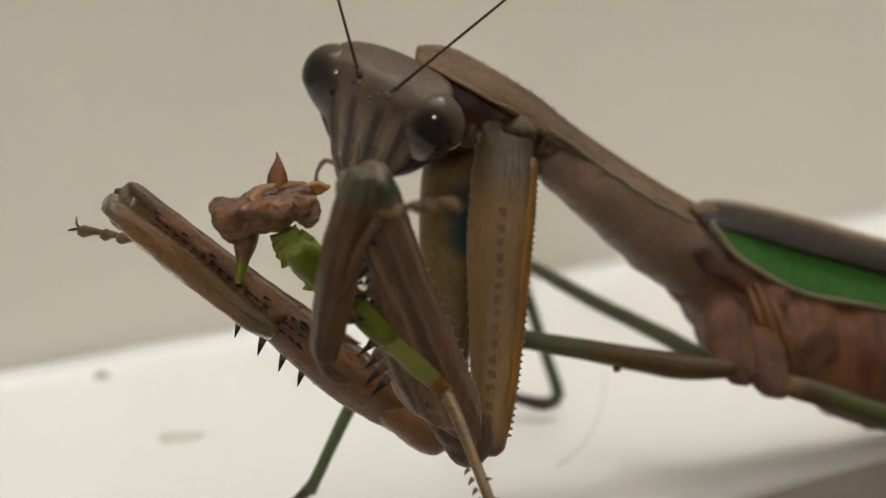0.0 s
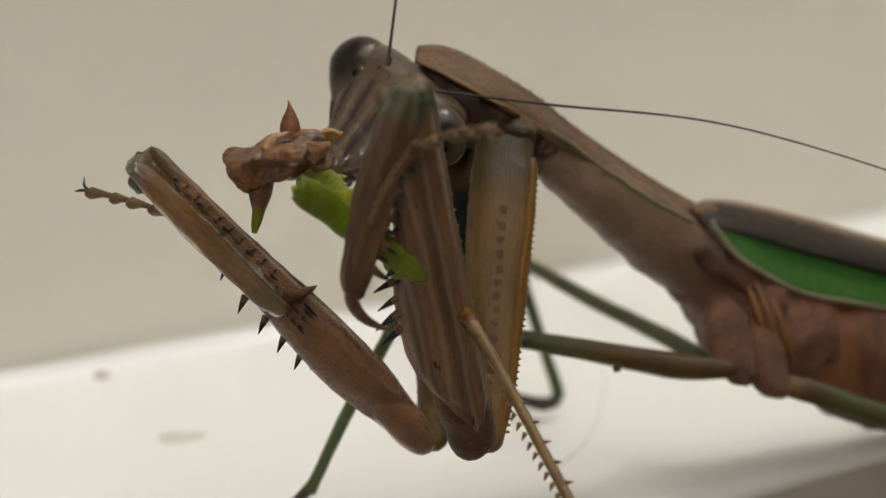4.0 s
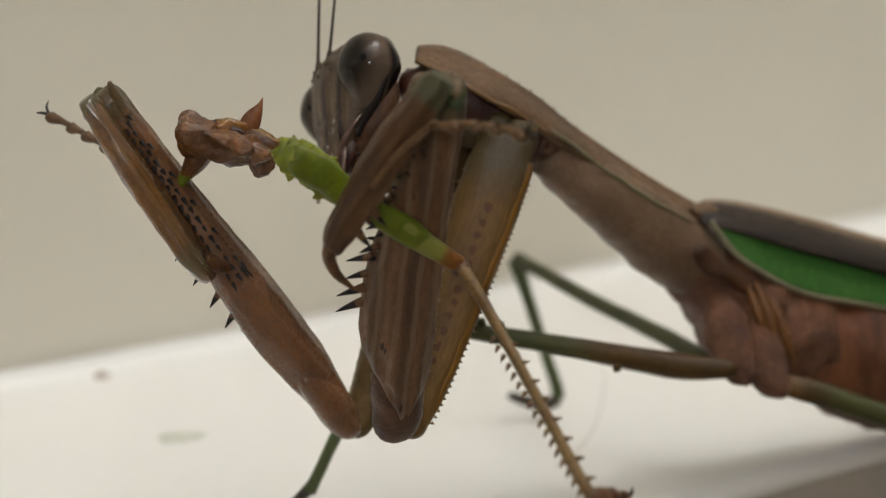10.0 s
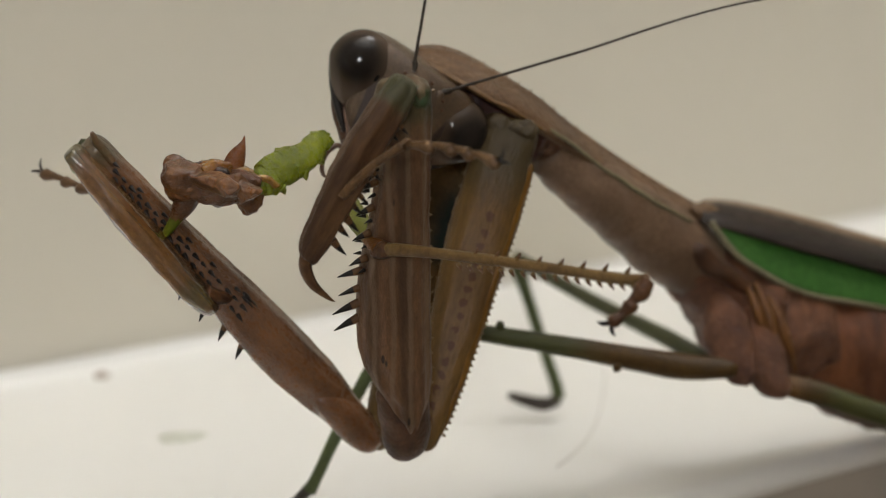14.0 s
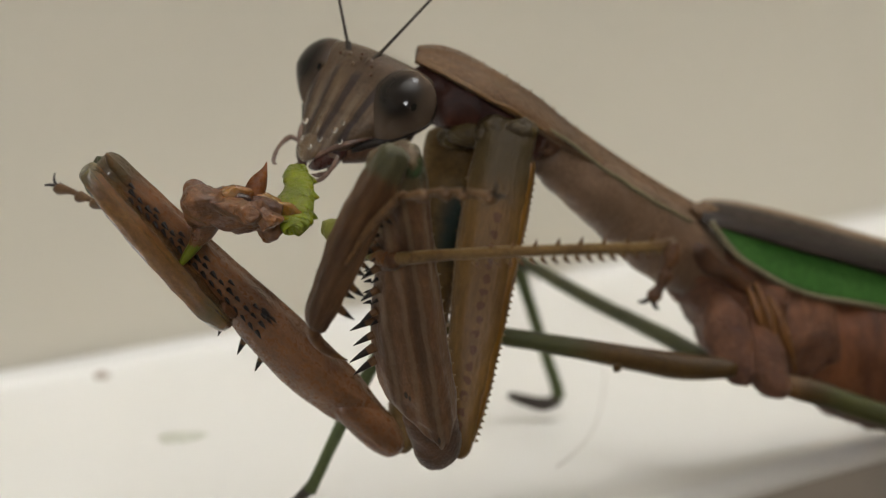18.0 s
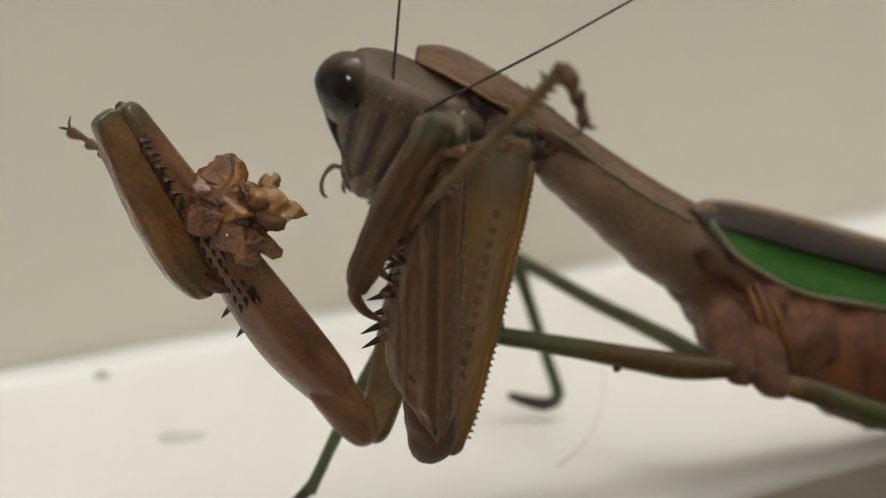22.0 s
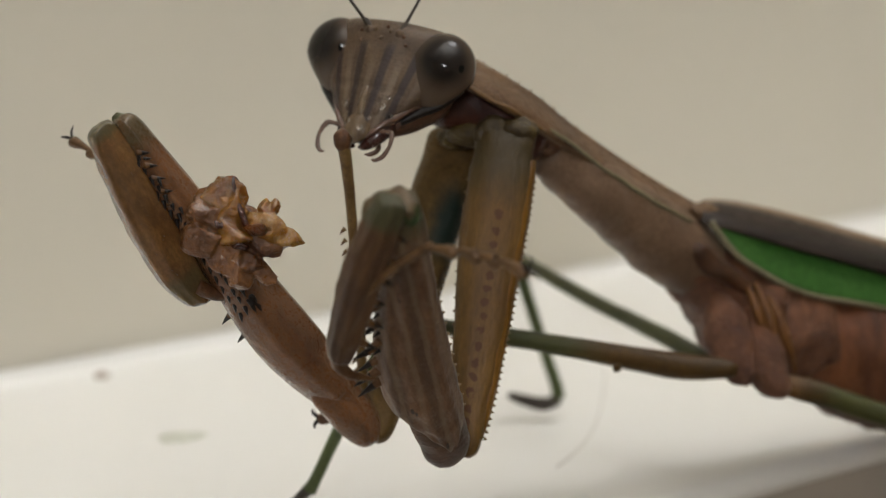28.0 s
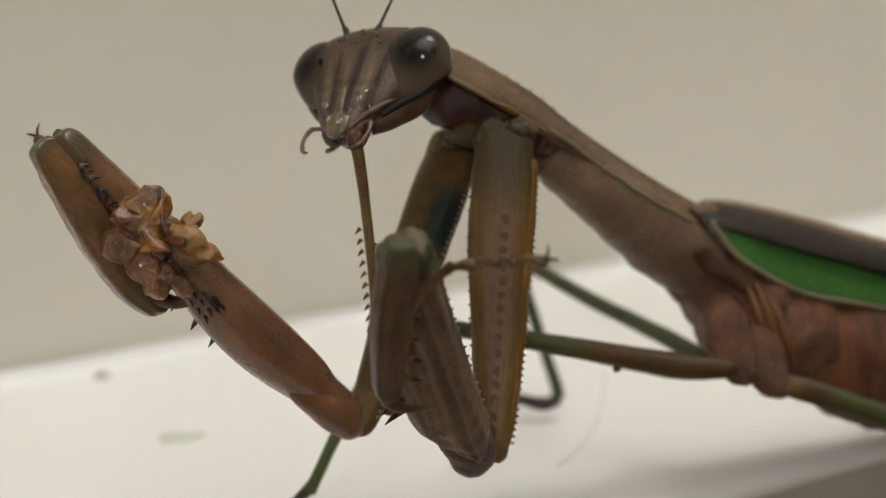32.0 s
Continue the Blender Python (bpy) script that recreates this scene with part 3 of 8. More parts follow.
def femur(far, name_label):
    """A raptorial femur along x; its spined edge is on +y. far: seen on its inner face."""
    bm = bmesh.new()
    near_rows = [(0.7, -0.15, 0.1, 0.45), (1.3, -0.4, 0.3, 0.8), (2.2, -0.75, 0.75, 0.9), (3.4, -0.98, 1.35, 0.92), (5.5, -1.0, 2.0, 1.02), (8.5, -0.98, 1.95, 0.98), (11.5, -0.98, 1.4, 0.9), (14.5, -1.05, 1.02, 0.85),
                 (16.6, -1.12, 1.05, 0.82), (17.35, -1.05, 1.0, 0.75), (17.6, -0.7, 0.7, 0.5)]
    far_rows = [(0.4, -0.35, 0.3, 0.5), (1.2, -0.6, 0.6, 0.78), (2.2, -0.8, 0.85, 0.88), (3.2, -1.0, 1.15, 1.02), (5.5, -1.05, 1.6, 1.08), (8.0, -1.0, 1.55, 1.0), (11.0, -0.98, 1.1, 0.76), (14.5, -0.98, 0.75, 0.58),
                (16.4, -0.95, 0.65, 0.54), (17.3, -0.9, 0.62, 0.56), (17.75, -0.7, 0.4, 0.45), (17.9, -0.4, 0.1, 0.25)]
    blade(bm, far_rows if far else near_rows, n=70, seg=64, power=2.5, rough=0.08, seed=2 + far, keel=0.035 if far else 0.055, ribs=9)
    f = part("femur", bm, M_FEMUR_IN if far else M_FEMUR, mantis, name_label)
    bm = bmesh.new()
    blade(bm, [(-0.6, -0.25, 0.45, 0.3), (-0.2, -0.75, 0.9, 0.6), (0.7, -0.95, 1.15, 0.78), (1.8, -0.92, 1.25, 0.78), (3.0, -0.7, 1.3, 0.62), (3.6, -0.4, 0.9, 0.4)], n=20, rough=0.1, seed=4 + far)
    part("trochanter", bm, M_FEMUR_IN if far else M_TROCH, f, "dark hinge joint at the base of the femur")
    for s in (() if far else (-1, 1)):
        part("knee_lobe", lump(bmesh.new(), (17.0, 0.5 * s - 0.05, 0.1), (0.62, 0.5, 0.78), 5 + s, 0.25), M_KNEE_GREEN, f, "green-stained knee lobe")
    if far:
        for x, me in ((12.2, SPIKE_SMALL), (10.8, SPIKE_MID), (9.5, SPIKE_MID), (8.3, SPIKE_MID), (7.2, SPIKE_MID), (6.5, SPIKE_SMALL)):
            pin("spine", me, f, aimed((x, 0.95, -0.72), (-0.25, 0.5, -0.85)))
        for x, y, z in ((7.0, 1.1, 0.5), (6.3, 0.9, 0.75), (5.6, 1.2, 0.3)):
            pin("spine", SPIKE_DOT, f, aimed((x, y, z), (-0.3, 0.8, 0.4)))
        for i in range(17):
            x = 8.5 + i * 0.48
            w = np.interp(x, (8.0, 11.0, 14.5, 16.4), (1.5, 1.05, 0.72, 0.62))
            t = np.interp(x, (8.0, 11.0, 14.5, 16.4), (1.0, 0.76, 0.58, 0.54))
            for k, (u, me) in enumerate(((0.12, SPIKE_ROW), (0.5, SPIKE_COMB if i % 2 else SPIKE_ROW), (0.8, SPIKE_SMALL))):
                if k < 2 or i % 3 == 1:
                    pin("spine", me, f, aimed((x + 0.2 * k, w * (1 - 0.3 * u * u) - 0.02, t * u), (-0.6, 0.7, 0.45 * u)))
        for q, size, seed in (((17.55, 0.25, -0.35), (0.42, 0.42, 0.3), 3), ((17.5, -0.45, -0.3), (0.45, 0.42, 0.34), 8), ((17.35, 0.55, -0.75), (0.42, 0.45, 0.36), 12)):
            part("knee_lobe", lump(bmesh.new(), q, size, seed, 0.3), M_KNEE_GREEN, f, "green-stained knee lobe")
        part("knee_tip", tube(bmesh.new(), [(16.6, 0.2, 0.3, 0.34, 0.26), (17.6, 0.25, 0.42, 0.26, 0.2), (18.15, 0.3, 0.55, 0.1, 0.08)], seg=12, rough=0.06), M_FEMUR_IN, f, "pale pointed tip of the knee")
        part("dark_spot", lump(bmesh.new(), (8.5, 1.0, 0.74), (0.5, 0.3, 0.14), 2, 0.5, 0.9, 4), M_SPINE_TIP, f, "black spot on the inner face")
    else:
        for x in (7.0, 7.7, 8.4, 9.2):
            pin("spine", SPIKE_LONG if x < 8.2 else SPIKE_BIG, f, aimed((x, 1.78, 0.1), (-0.28 + 0.12 * (x - 7), 1, 0.1)))
        for i in range(12):
            x = 9.4 + i * 0.58
            w = 1.78 - (x - 9) * 0.14
            pin("spine", SPIKE_MID if i % 2 else SPIKE_SMALL, f, aimed((x, w, 0.4), (-0.1, 1, 0.3)))
            pin("spine", SPIKE_SMALL, f, aimed((x + 0.3, w, -0.4), (-0.1, 1, -0.35)))
        for i in range(13):
            x = 2.4 + i * 0.3
            pin("tooth", TOOTH, f, aimed((x, np.interp(x, (2.3, 3.4, 5.5), (0.9, 1.33, 1.98)) - 0.05, 0.0), (0, 1, 0)))
    for i in range(16):
        x = 3.2 + i * 0.75
        pin("tooth", TOOTH, f, aimed((x, -0.97, 0.1), (0, -1, 0)))
    return f


def tibia(length, wide, mat, mirror, name_label):
    bm = bmesh.new()
    k = 1.0 if mirror > 0 else 0.74
    root = [(-0.5, -wide * 0.2, wide * 0.15, 0.22), (-0.4, -wide * 0.36, wide * 0.28, 0.38 * k), (-0.05, -wide * 0.44, wide * 0.36, 0.48 * k), (0.8, -wide * 0.56, wide * 0.4, 0.6 * k)]
    if mirror > 0:
        outer = [(length * 0.4, -wide * 0.7, wide * 0.4, 0.66 * k), (length * 0.75, -wide * 0.52, wide * 0.35, 0.56 * k), (length - 0.3, -wide * 0.36, wide * 0.32, 0.42), (length + 0.1, -0.15, 0.3, 0.24)]
    else:
        outer = [(length * 0.4, -wide * 0.78, wide * 0.38, 0.5), (length * 0.7, -wide * 0.8, wide * 0.34, 0.48), (length * 0.87, -wide * 0.7, wide * 0.32, 0.44), (length - 0.1, -wide * 0.5, wide * 0.3, 0.36), (length + 0.3, -0.25, 0.25, 0.2)]
    blade(bm, root + outer, seg=40, power=2.8, rough=0.08, seed=7, keel=0.07, ribs=7)
    if mirror < 0:
        bmesh.ops.translate(bm, verts=bm.verts, vec=(0, 0, -0.24 * MM))
    tb = part("tibia", bm, mat, mantis, name_label)
    claw = bmesh.new()
    if mirror > 0:
        tube(claw, [(length - 0.6, -0.1, 0, 0.33), (length + 0.25, 0.05, 0, 0.27), (length + 0.85, 0.7, 0, 0.2), (length + 1.1, 1.5, 0, 0.1), (length + 1.15, 1.9, 0, 0.02)], seg=10)
    else:
        tube(claw, [(length - 0.6, -0.1, 0, 0.36), (length + 0.15, 0.35, 0.3, 0.27), (length + 0.5, 0.9, 0.6, 0.19), (length + 0.8, 1.4, 0.8, 0.1), (length + 0.95, 1.75, 0.9, 0.02)], seg=10)
    part("claw", claw, M_SPINE if mirror > 0 else M_KNEE, tb, "curved dark terminal claw")
    count = 11 if mirror > 0 else 20
    for i in range(count):
        x = 1.2 + i * (length - 1.8) / count
        if mirror > 0:
            pin("spine", SPIKE_TEETH if i < 7 else SPIKE_MID, tb, aimed((x, wide * 0.34, 0.2 * (-1) ** i), (0.5, 1, 0.2 * (-1) ** i)))
        else:
            pin("spine", SPIKE_TEETH, tb, aimed((x, wide * 0.33, 0.1 + 0.1 * (-1) ** i), (0.55, 0.65, 0.55)))
    return tb


def tarsus(length, bend):
    """Five jointed segments and two small claws."""
    bm = bmesh.new()
    tube(bm, [(0, 0, 0, 0.22), (length * 0.22, bend * 0.62, 0, 0.18), (length * 0.43, bend, 0, 0.19), (length * 0.46, bend, 0, 0.27)], seg=8)
    x = length * 0.45
    for i in range(4):
        s = length * (0.17, 0.13, 0.1, 0.15)[i]
        y0, y1 = (bend * (1 - ((q / length - 0.45) / 0.55) ** 1.5) for q in (x, x + s))
        tube(bm, [(x, y0, 0, 0.12), (x + s * 0.4, y0 * 0.6 + y1 * 0.4, 0, 0.16), (x + s * 0.85, y1 - 0.05, 0, 0.27), (x + s, y1, 0, 0.12)], seg=8, n=10)
        x += s
    ts = part("tarsus", bm, M_TARSUS, mantis, "thin ochre jointed foot folded back")
    for s in (-1, 1):
        c = bmesh.new()
        tube(c, [(x - 0.05, 0.02, 0, 0.07), (x + 0.3, 0.12 * s, 0.12 * s, 0.06), (x + 0.45, 0.32 * s + 0.1, 0.2 * s, 0.015)], seg=6, n=8)
        part("claw", c, M_SPINE_TIP, ts)
    return ts


femur_near = femur(0, "striped brown raptorial femur with black spines")
femur_far = femur(1, "tan inner raptorial femur with black spines")
tibia_near = tibia(7.6, 1.4, M_TIBIA_NEAR, 1, "dusky brown raptorial shin folded on the femur")
tibia_far = tibia(8.2, 1.62, M_TIBIA, -1, "glossy brown raptorial shin folded on the femur")
tarsus_near, tarsus_far = tarsus(7.4, 1.35), tarsus(8.2, 0.5)


def coxa(mat, name_label, far):
    bm = bmesh.new()
    g = 0.3 if far else 0.4
    blade(bm, [(-1.35, -0.5, 0.9 + g, 0.25), (-1.05, -0.85, 1.2 + g, 0.5), (-0.5, -0.98, 1.25 + g, 0.66), (0.3, -1.02, 1.2 + g, 0.76), (1.4, -1.12, 1.25 + g, 0.92), (4.0, -1.1, 1.2 + g, 0.95), (8.0, -1.0, 1.0 + 0.6 * g, 0.8), (11.0, -0.85, 0.75 + 0.3 * g, 0.68), (12.9, -0.65, 0.6, 0.55), (13.4, -0.3, 0.3, 0.3)], power=2.2, rough=0.07, seed=11 + far, keel=0.03)
    c = part("coxa", bm, mat, mantis, name_label)
    if not far:
        ridge = bmesh.new()
        blade(ridge, [(0.3, -1.1, -0.75, 0.2), (1.0, -1.2, -0.6, 0.5), (4.0, -1.2, -0.55, 0.6), (8.0, -1.08, -0.52, 0.5), (11.0, -0.92, -0.45, 0.4), (12.6, -0.7, -0.35, 0.25)], seg=14, rough=0.04, seed=3)
        part("outer_ridge", ridge, M_RIDGE, c, "orange raised outer edge")
        for q, size, seed in (((-0.9, 0.9, -0.35), (0.5, 0.55, 0.32), 4), ((-1.0, -0.3, -0.35), (0.5, 0.5, 0.3), 9), ((-0.5, 1.4, -0.2), (0.45, 0.3, 0.3), 14)):
            part("joint_membrane", lump(bmesh.new(), q, size, seed, 0.25, 0.7, 4), M_COXA, c, "swollen olive top of the coxa")
    for i in range(40):
        x = 1.2 + i * 0.29
        w0, w1 = np.interp(x, (0, 1, 4, 8, 11, 12.9), (-1.0, -1.1, -1.1, -1.0, -0.85, -0.65)), np.interp(x, (0, 1, 4, 8, 11, 12.9), (1.1 + g, 1.25 + g, 1.2 + g, 1.0 + 0.6 * g, 0.75 + 0.3 * g, 0.6))
        pin("tooth", TOOTH, c, aimed((x, w0 + (0.03 if far else -0.05), 0), (0.2, -1, 0)))
        if i % 2:
            pin("tooth", TOOTH, c, aimed((x, w1 - 0.03, 0), (0.2, 1, 0)))
    return c


coxa_near = coxa(M_COXA, "golden coxa with a row of brown spots and toothed edges", 0)
coxa_far = coxa(M_COXA_FAR, "brown coxa with a blue-black patch", 1)


def shield():
    """The long pronotum: an arched shield, widest above the forelegs."""
    bm = bmesh.new()
    rows = resample([(*(-1.12, 2.86, 21.36), 0.55, 0.2), (*(0.15, 2.99, 20.95), 1.15, 0.5), (*(1.86, 3.23, 19.99), 1.7, 0.62), (*(3.63, 4.43, 18.72), 1.85, 0.72), (*(5.44, 5.8, 17.29), 1.45, 0.62),
                     (*(7.59, 7.53, 15.61), 1.2, 0.65), (*(9.81, 9.3, 14.1), 1.2, 0.6), (*(11.97, 11.1, 12.8), 1.25, 0.5)], 60)
    rings = []
    for i, r in enumerate(rows):
        d = (Vector(rows[min(i + 1, 59)][:3]) - Vector(rows[max(i - 1, 0)][:3])).normalized()
        side = (DOWN_LEFT - d * DOWN_LEFT.dot(d)).normalized()
        up = side.cross(d).normalized()
        up = up if up.z > 0 else -up
        ring = []
        for k in range(26):
            t = math.pi * k / 25
            h = r[4] * math.sin(t) ** 0.8 + 0.12 * math.exp(-((t - math.pi / 2) / 0.18) ** 2)
            ring.append(Vector(r[:3]) + side * r[3] * math.cos(t) + up * (h - 0.1))
        for k in range(1, 8):
            t = math.pi * (1 - k / 8)
            ring.append(Vector(r[:3]) + side * r[3] * 0.95 * math.cos(t) + up * -0.28)
        rings.append(ring)
    skin(bm, rings)
    p = part("pronotum", bm, M_PRONOTUM, mantis, "long tan brown saddle-shaped pronotum")
    rim = bmesh.new()
    edge = []
    for i, r in list(enumerate(rows))[2:30:4]:
        d = (Vector(rows[min(i + 1, 59)][:3]) - Vector(rows[max(i - 1, 0)][:3])).normalized()
        side = (DOWN_LEFT - d * DOWN_LEFT.dot(d)).normalized()
        q = Vector(r[:3]) + side * r[3]
        edge.append((q, side))
    tube(rim, [(*(q - w * 0.12), 0.1, 0.26) for q, w in edge], seg=12, side=DOWN_LEFT, rough=0.08)
    part("flange", rim, M_FLANGE, p, "orange lateral flange of the pronotum")
    for j in range(34):
        i = 3 + j
        r = rows[i]
        d = (Vector(rows[i + 1][:3]) - Vector(rows[i - 1][:3])).normalized()
        side = (DOWN_LEFT - d * DOWN_LEFT.dot(d)).normalized()
        up = side.cross(d)
        up = up if up.z > 0 else -up
        t = math.pi * (0.42 + 0.2 * ((j * 7) % 5) / 5)
        pin("tubercle", TUBERCLE, p, aimed(Vector(r[:3]) + side * r[3] * math.cos(t) + up * (r[4] * math.sin(t) + 0.0), up))
    return p


part("lateral_keel", tube(bmesh.new(), [(*(3.82, 2.85, 18.41), 0.09), (*(5.34, 3.7, 17.46), 0.1), (*(6.92, 5.08, 16.12), 0.1), (*(8.26, 6.02, 15.09), 0.1), (*(9.9, 7.24, 13.95), 0.1), (*(11.45, 8.5, 13.01), 0.08)], seg=8, rough=0.05), M_WING_RIM, mantis, "pale greenish keel along the side of the pronotum")
shield()
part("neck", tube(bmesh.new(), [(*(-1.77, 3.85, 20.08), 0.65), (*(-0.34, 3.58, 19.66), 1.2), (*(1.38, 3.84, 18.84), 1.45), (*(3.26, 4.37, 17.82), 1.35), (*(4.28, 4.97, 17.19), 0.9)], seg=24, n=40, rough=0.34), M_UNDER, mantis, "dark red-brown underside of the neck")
for q, size, seed, mat in (((0.6, 4.4, 17.4), (0.8, 0.7, 0.5), 4, M_SOCKET), ((1.63, 3.43, 17.65), (0.8, 0.7, 0.5), 5, M_MOUTH), ((2.16, 2.85, 17.82), (0.7, 0.5, 0.5), 9, M_SOCKET),
                           ((3.45, 2.67, 17.94), (0.7, 0.6, 0.5), 6, M_SOCKET), ((4.1, 4.3, 17.4), (1.0, 0.7, 0.8), 8, M_TROCH), ((-0.22, 3.55, 18.33), (0.35, 0.4, 0.25), 7, M_UNDER)):
    part("coxa_socket", lump(bmesh.new(), q, size, seed, 0.32, 0.8, 5), mat, mantis)
for q, size, seed in (((1.2, 2.9, 17.75), (1.0, 0.5, 0.55), 3), ((2.4, 2.3, 17.85), (1.0, 0.5, 0.5), 6), ((3.3, 2.0, 17.95), (0.8, 0.5, 0.6), 10)):
    part("membrane_fold", lump(bmesh.new(), q, size, seed, 0.2, 0.7, 4), M_SOCKET, mantis, "olive brown membrane between neck and forelegs")
part("prothorax", tube(bmesh.new(), [(*(4.46, 5.07, 16.63), 0.95), (*(6.51, 6.42, 15.03), 1.42), (*(8.42, 7.96, 13.42), 1.6), (*(10.37, 9.3, 11.82), 1.8), (*(12.06, 10.29, 10.49), 1.6)], seg=24, n=40, rough=0.14), M_FLANK, mantis, "smooth pinkish brown flank behind the forelegs")
part("thorax", tube(bmesh.new(), [(*(10.38, 9.48, 11.68), 1.1), (*(11.64, 10.11, 10.66), 1.65), (*(13.55, 11.02, 8.87), 2.25), (*(15.22, 11.76, 7.35), 2.7), (*(17.58, 13.09, 6.8), 2.7)], seg=30, n=46, rough=0.35, seed=3), M_THORAX, mantis, "ruddy wrinkled thorax")
abdomen = part("abdomen", tube(bmesh.new(), [(*(16.17, 12.67, 6.74), 2.4), (*(19.1, 13.96, 5.99), 3.1), (*(22.85, 16.22, 4.42), 3.4), (*(27.99, 18.95, 2.9), 3.4), (*(34.35, 22.11, 1.6), 2.9), (*(41.48, 25.74, 0.4), 1.9), (*(45.17, 27.55, -0.2), 0.6)], seg=30, n=80, rough=0.3, seed=8), M_ABDOMEN, mantis, "thick red-brown abdomen")
for q, k in (((14.77, 8.26, 8.21), 0.8), ((15.18, 8.22, 7.96), 1.05), ((15.85, 8.46, 7.61), 0.95), ((18.73, 11.06, 6.79), 1.15), ((20.96, 12.56, 5.52), 1.0)):
    a = Vector(q) + Vector((0.04, 0.3, 0))
    part("fold", tube(bmesh.new(), [(*(a + Vector((-0.75, 0.3, 2.0 * k))), 0.04, 0.1), (*(a + Vector((-0.35, -0.15, 0.9 * k))), 0.24, 0.24), (*(a + Vector((0.1, -0.1, -0.4 * k))), 0.26, 0.24), (*(a + Vector((0.6, 0.3, -1.9 * k))), 0.06, 0.1)], seg=10, rough=0.1, seed=k * 9), M_FOLD, mantis, "amber skin fold")
part("leg_base", tube(bmesh.new(), [(*(12.54, 9.1, 9.51), 0.5, 0.4), (*(13.06, 8.16, 8.23), 1.15, 0.7), (*(13.4, 7.5, 6.78), 0.95, 0.65), (*(13.86, 7.25, 5.96), 0.62, 0.5), (*(14.07, 7.18, 5.55), 0.15, 0.12)], seg=16, rough=0.18, side=(0, 1, 0)), M_THORAX, mantis, "rosy flattened base of the middle leg")
part("leg_base", tube(bmesh.new(), [(*(14.1, 9.38, 8.79), 0.5, 0.4), (*(14.58, 8.3, 7.27), 1.05, 0.7), (*(15.05, 7.68, 6.07), 0.95, 0.65), (*(15.5, 7.35, 5.35), 0.62, 0.5), (*(15.7, 7.28, 4.94), 0.15, 0.12)], seg=16, rough=0.18, seed=5, side=(0, 1, 0)), M_THORAX, mantis, "rosy flattened base of the hind leg")
part("pleurite", tube(bmesh.new(), [(*(10.97, 8.95, 12.73), 0.35), (*(11.46, 8.38, 11.77), 0.55), (*(12.46, 8.64, 10.93), 0.5), (*(14.34, 9.32, 9.6), 0.4)], seg=14, rough=0.2), M_TROCH, mantis, "dark plate under the wing")


def sheet(bm, tops, lows, bulge, thick=0.12, n=50, k=12):
    """A curved wing sheet between two edges, with a little thickness."""
    a, b = resample(tops, n), resample(lows, n)
    rings = []
    for p, q in zip(a, b):
        p, q = Vector(p), Vector(q)
        ring = [p.lerp(q, i / k) + LEFT * bulge * math.sin(math.pi * i / k) for i in range(k + 1)]
        rings.append(ring + [x - LEFT * thick for x in ring[::-1]])
    skin(bm, rings)
    return bm


wing = part("forewing", sheet(bmesh.new(), [(12.4, 9.42, 13.07), (14.71, 10.62, 12.39), (17.59, 12.04, 11.23), (21.41, 14.03, 9.83), (27.35, 16.86, 7.43), (35.01, 19.74, 4.21)],
                              [(12.55, 8.86, 12.74), (14.19, 9.34, 10.91), (17.04, 10.68, 9.26), (21.23, 12.71, 8.09), (27.22, 15.98, 5.9), (35.01, 19.59, 3.36)], 0.35), M_WING_GREEN, mantis, "leaf green folded forewing with a pale rim")
part("rim", tube(bmesh.new(), [(*(12.32, 8.69, 12.98), 0.16), (*(13.2, 8.89, 11.79), 0.16), (*(14.16, 9.14, 10.92), 0.14), (*(17.01, 10.48, 9.27), 0.12), (*(21.19, 12.51, 8.11), 0.13), (*(27.18, 15.78, 5.92), 0.13)], seg=8), M_WING_RIM, wing, "pale wing rim")
part("costal_band", sheet(bmesh.new(), [(11.91, 9.83, 13.64), (13.36, 10.61, 13.47), (16.49, 12.07, 12.53), (21.41, 14.2, 10.8), (27.44, 17.44, 8.46)],
                          [(11.85, 8.6, 13), (13.18, 8.82, 12.54), (16.24, 10.05, 11.47), (21.11, 12.3, 9.82), (27.04, 15.43, 7.43)], 0.3), M_WING_BROWN, wing, "dark brown band along the wing")
part("wing_back", sheet(bmesh.new(), [(12.38, 12.63, 13.39), (13.93, 13.21, 13.22), (16.85, 14.68, 12.38), (21.86, 16.83, 10.73), (27.88, 19.5, 8.59)],
                        [(11.95, 9.71, 13.56), (13.35, 10.49, 13.38), (16.47, 11.96, 12.5), (21.39, 14.09, 10.76), (27.44, 17.43, 8.41)], 0.4), M_WING_TAN, wing, "tan folded wing back")
part("wing_hinge", lump(bmesh.new(), (12.09, 9.76, 13.26), (0.7, 0.7, 0.5), 3, 0.25), M_WING_TAN, wing)


def walking_leg(rows_f, rows_t, rows_s, mat, name_label, w):
    f = part("leg", tube(bmesh.new(), rows_f, seg=12, rough=0.03), mat, mantis, name_label)
    part("shin", tube(bmesh.new(), rows_t, seg=10, rough=0.03), M_SHIN, f)
    part("foot", tube(bmesh.new(), rows_s, seg=8, rough=0.05), M_FOOT, f, "dark jointed foot on the ledge")
    return f


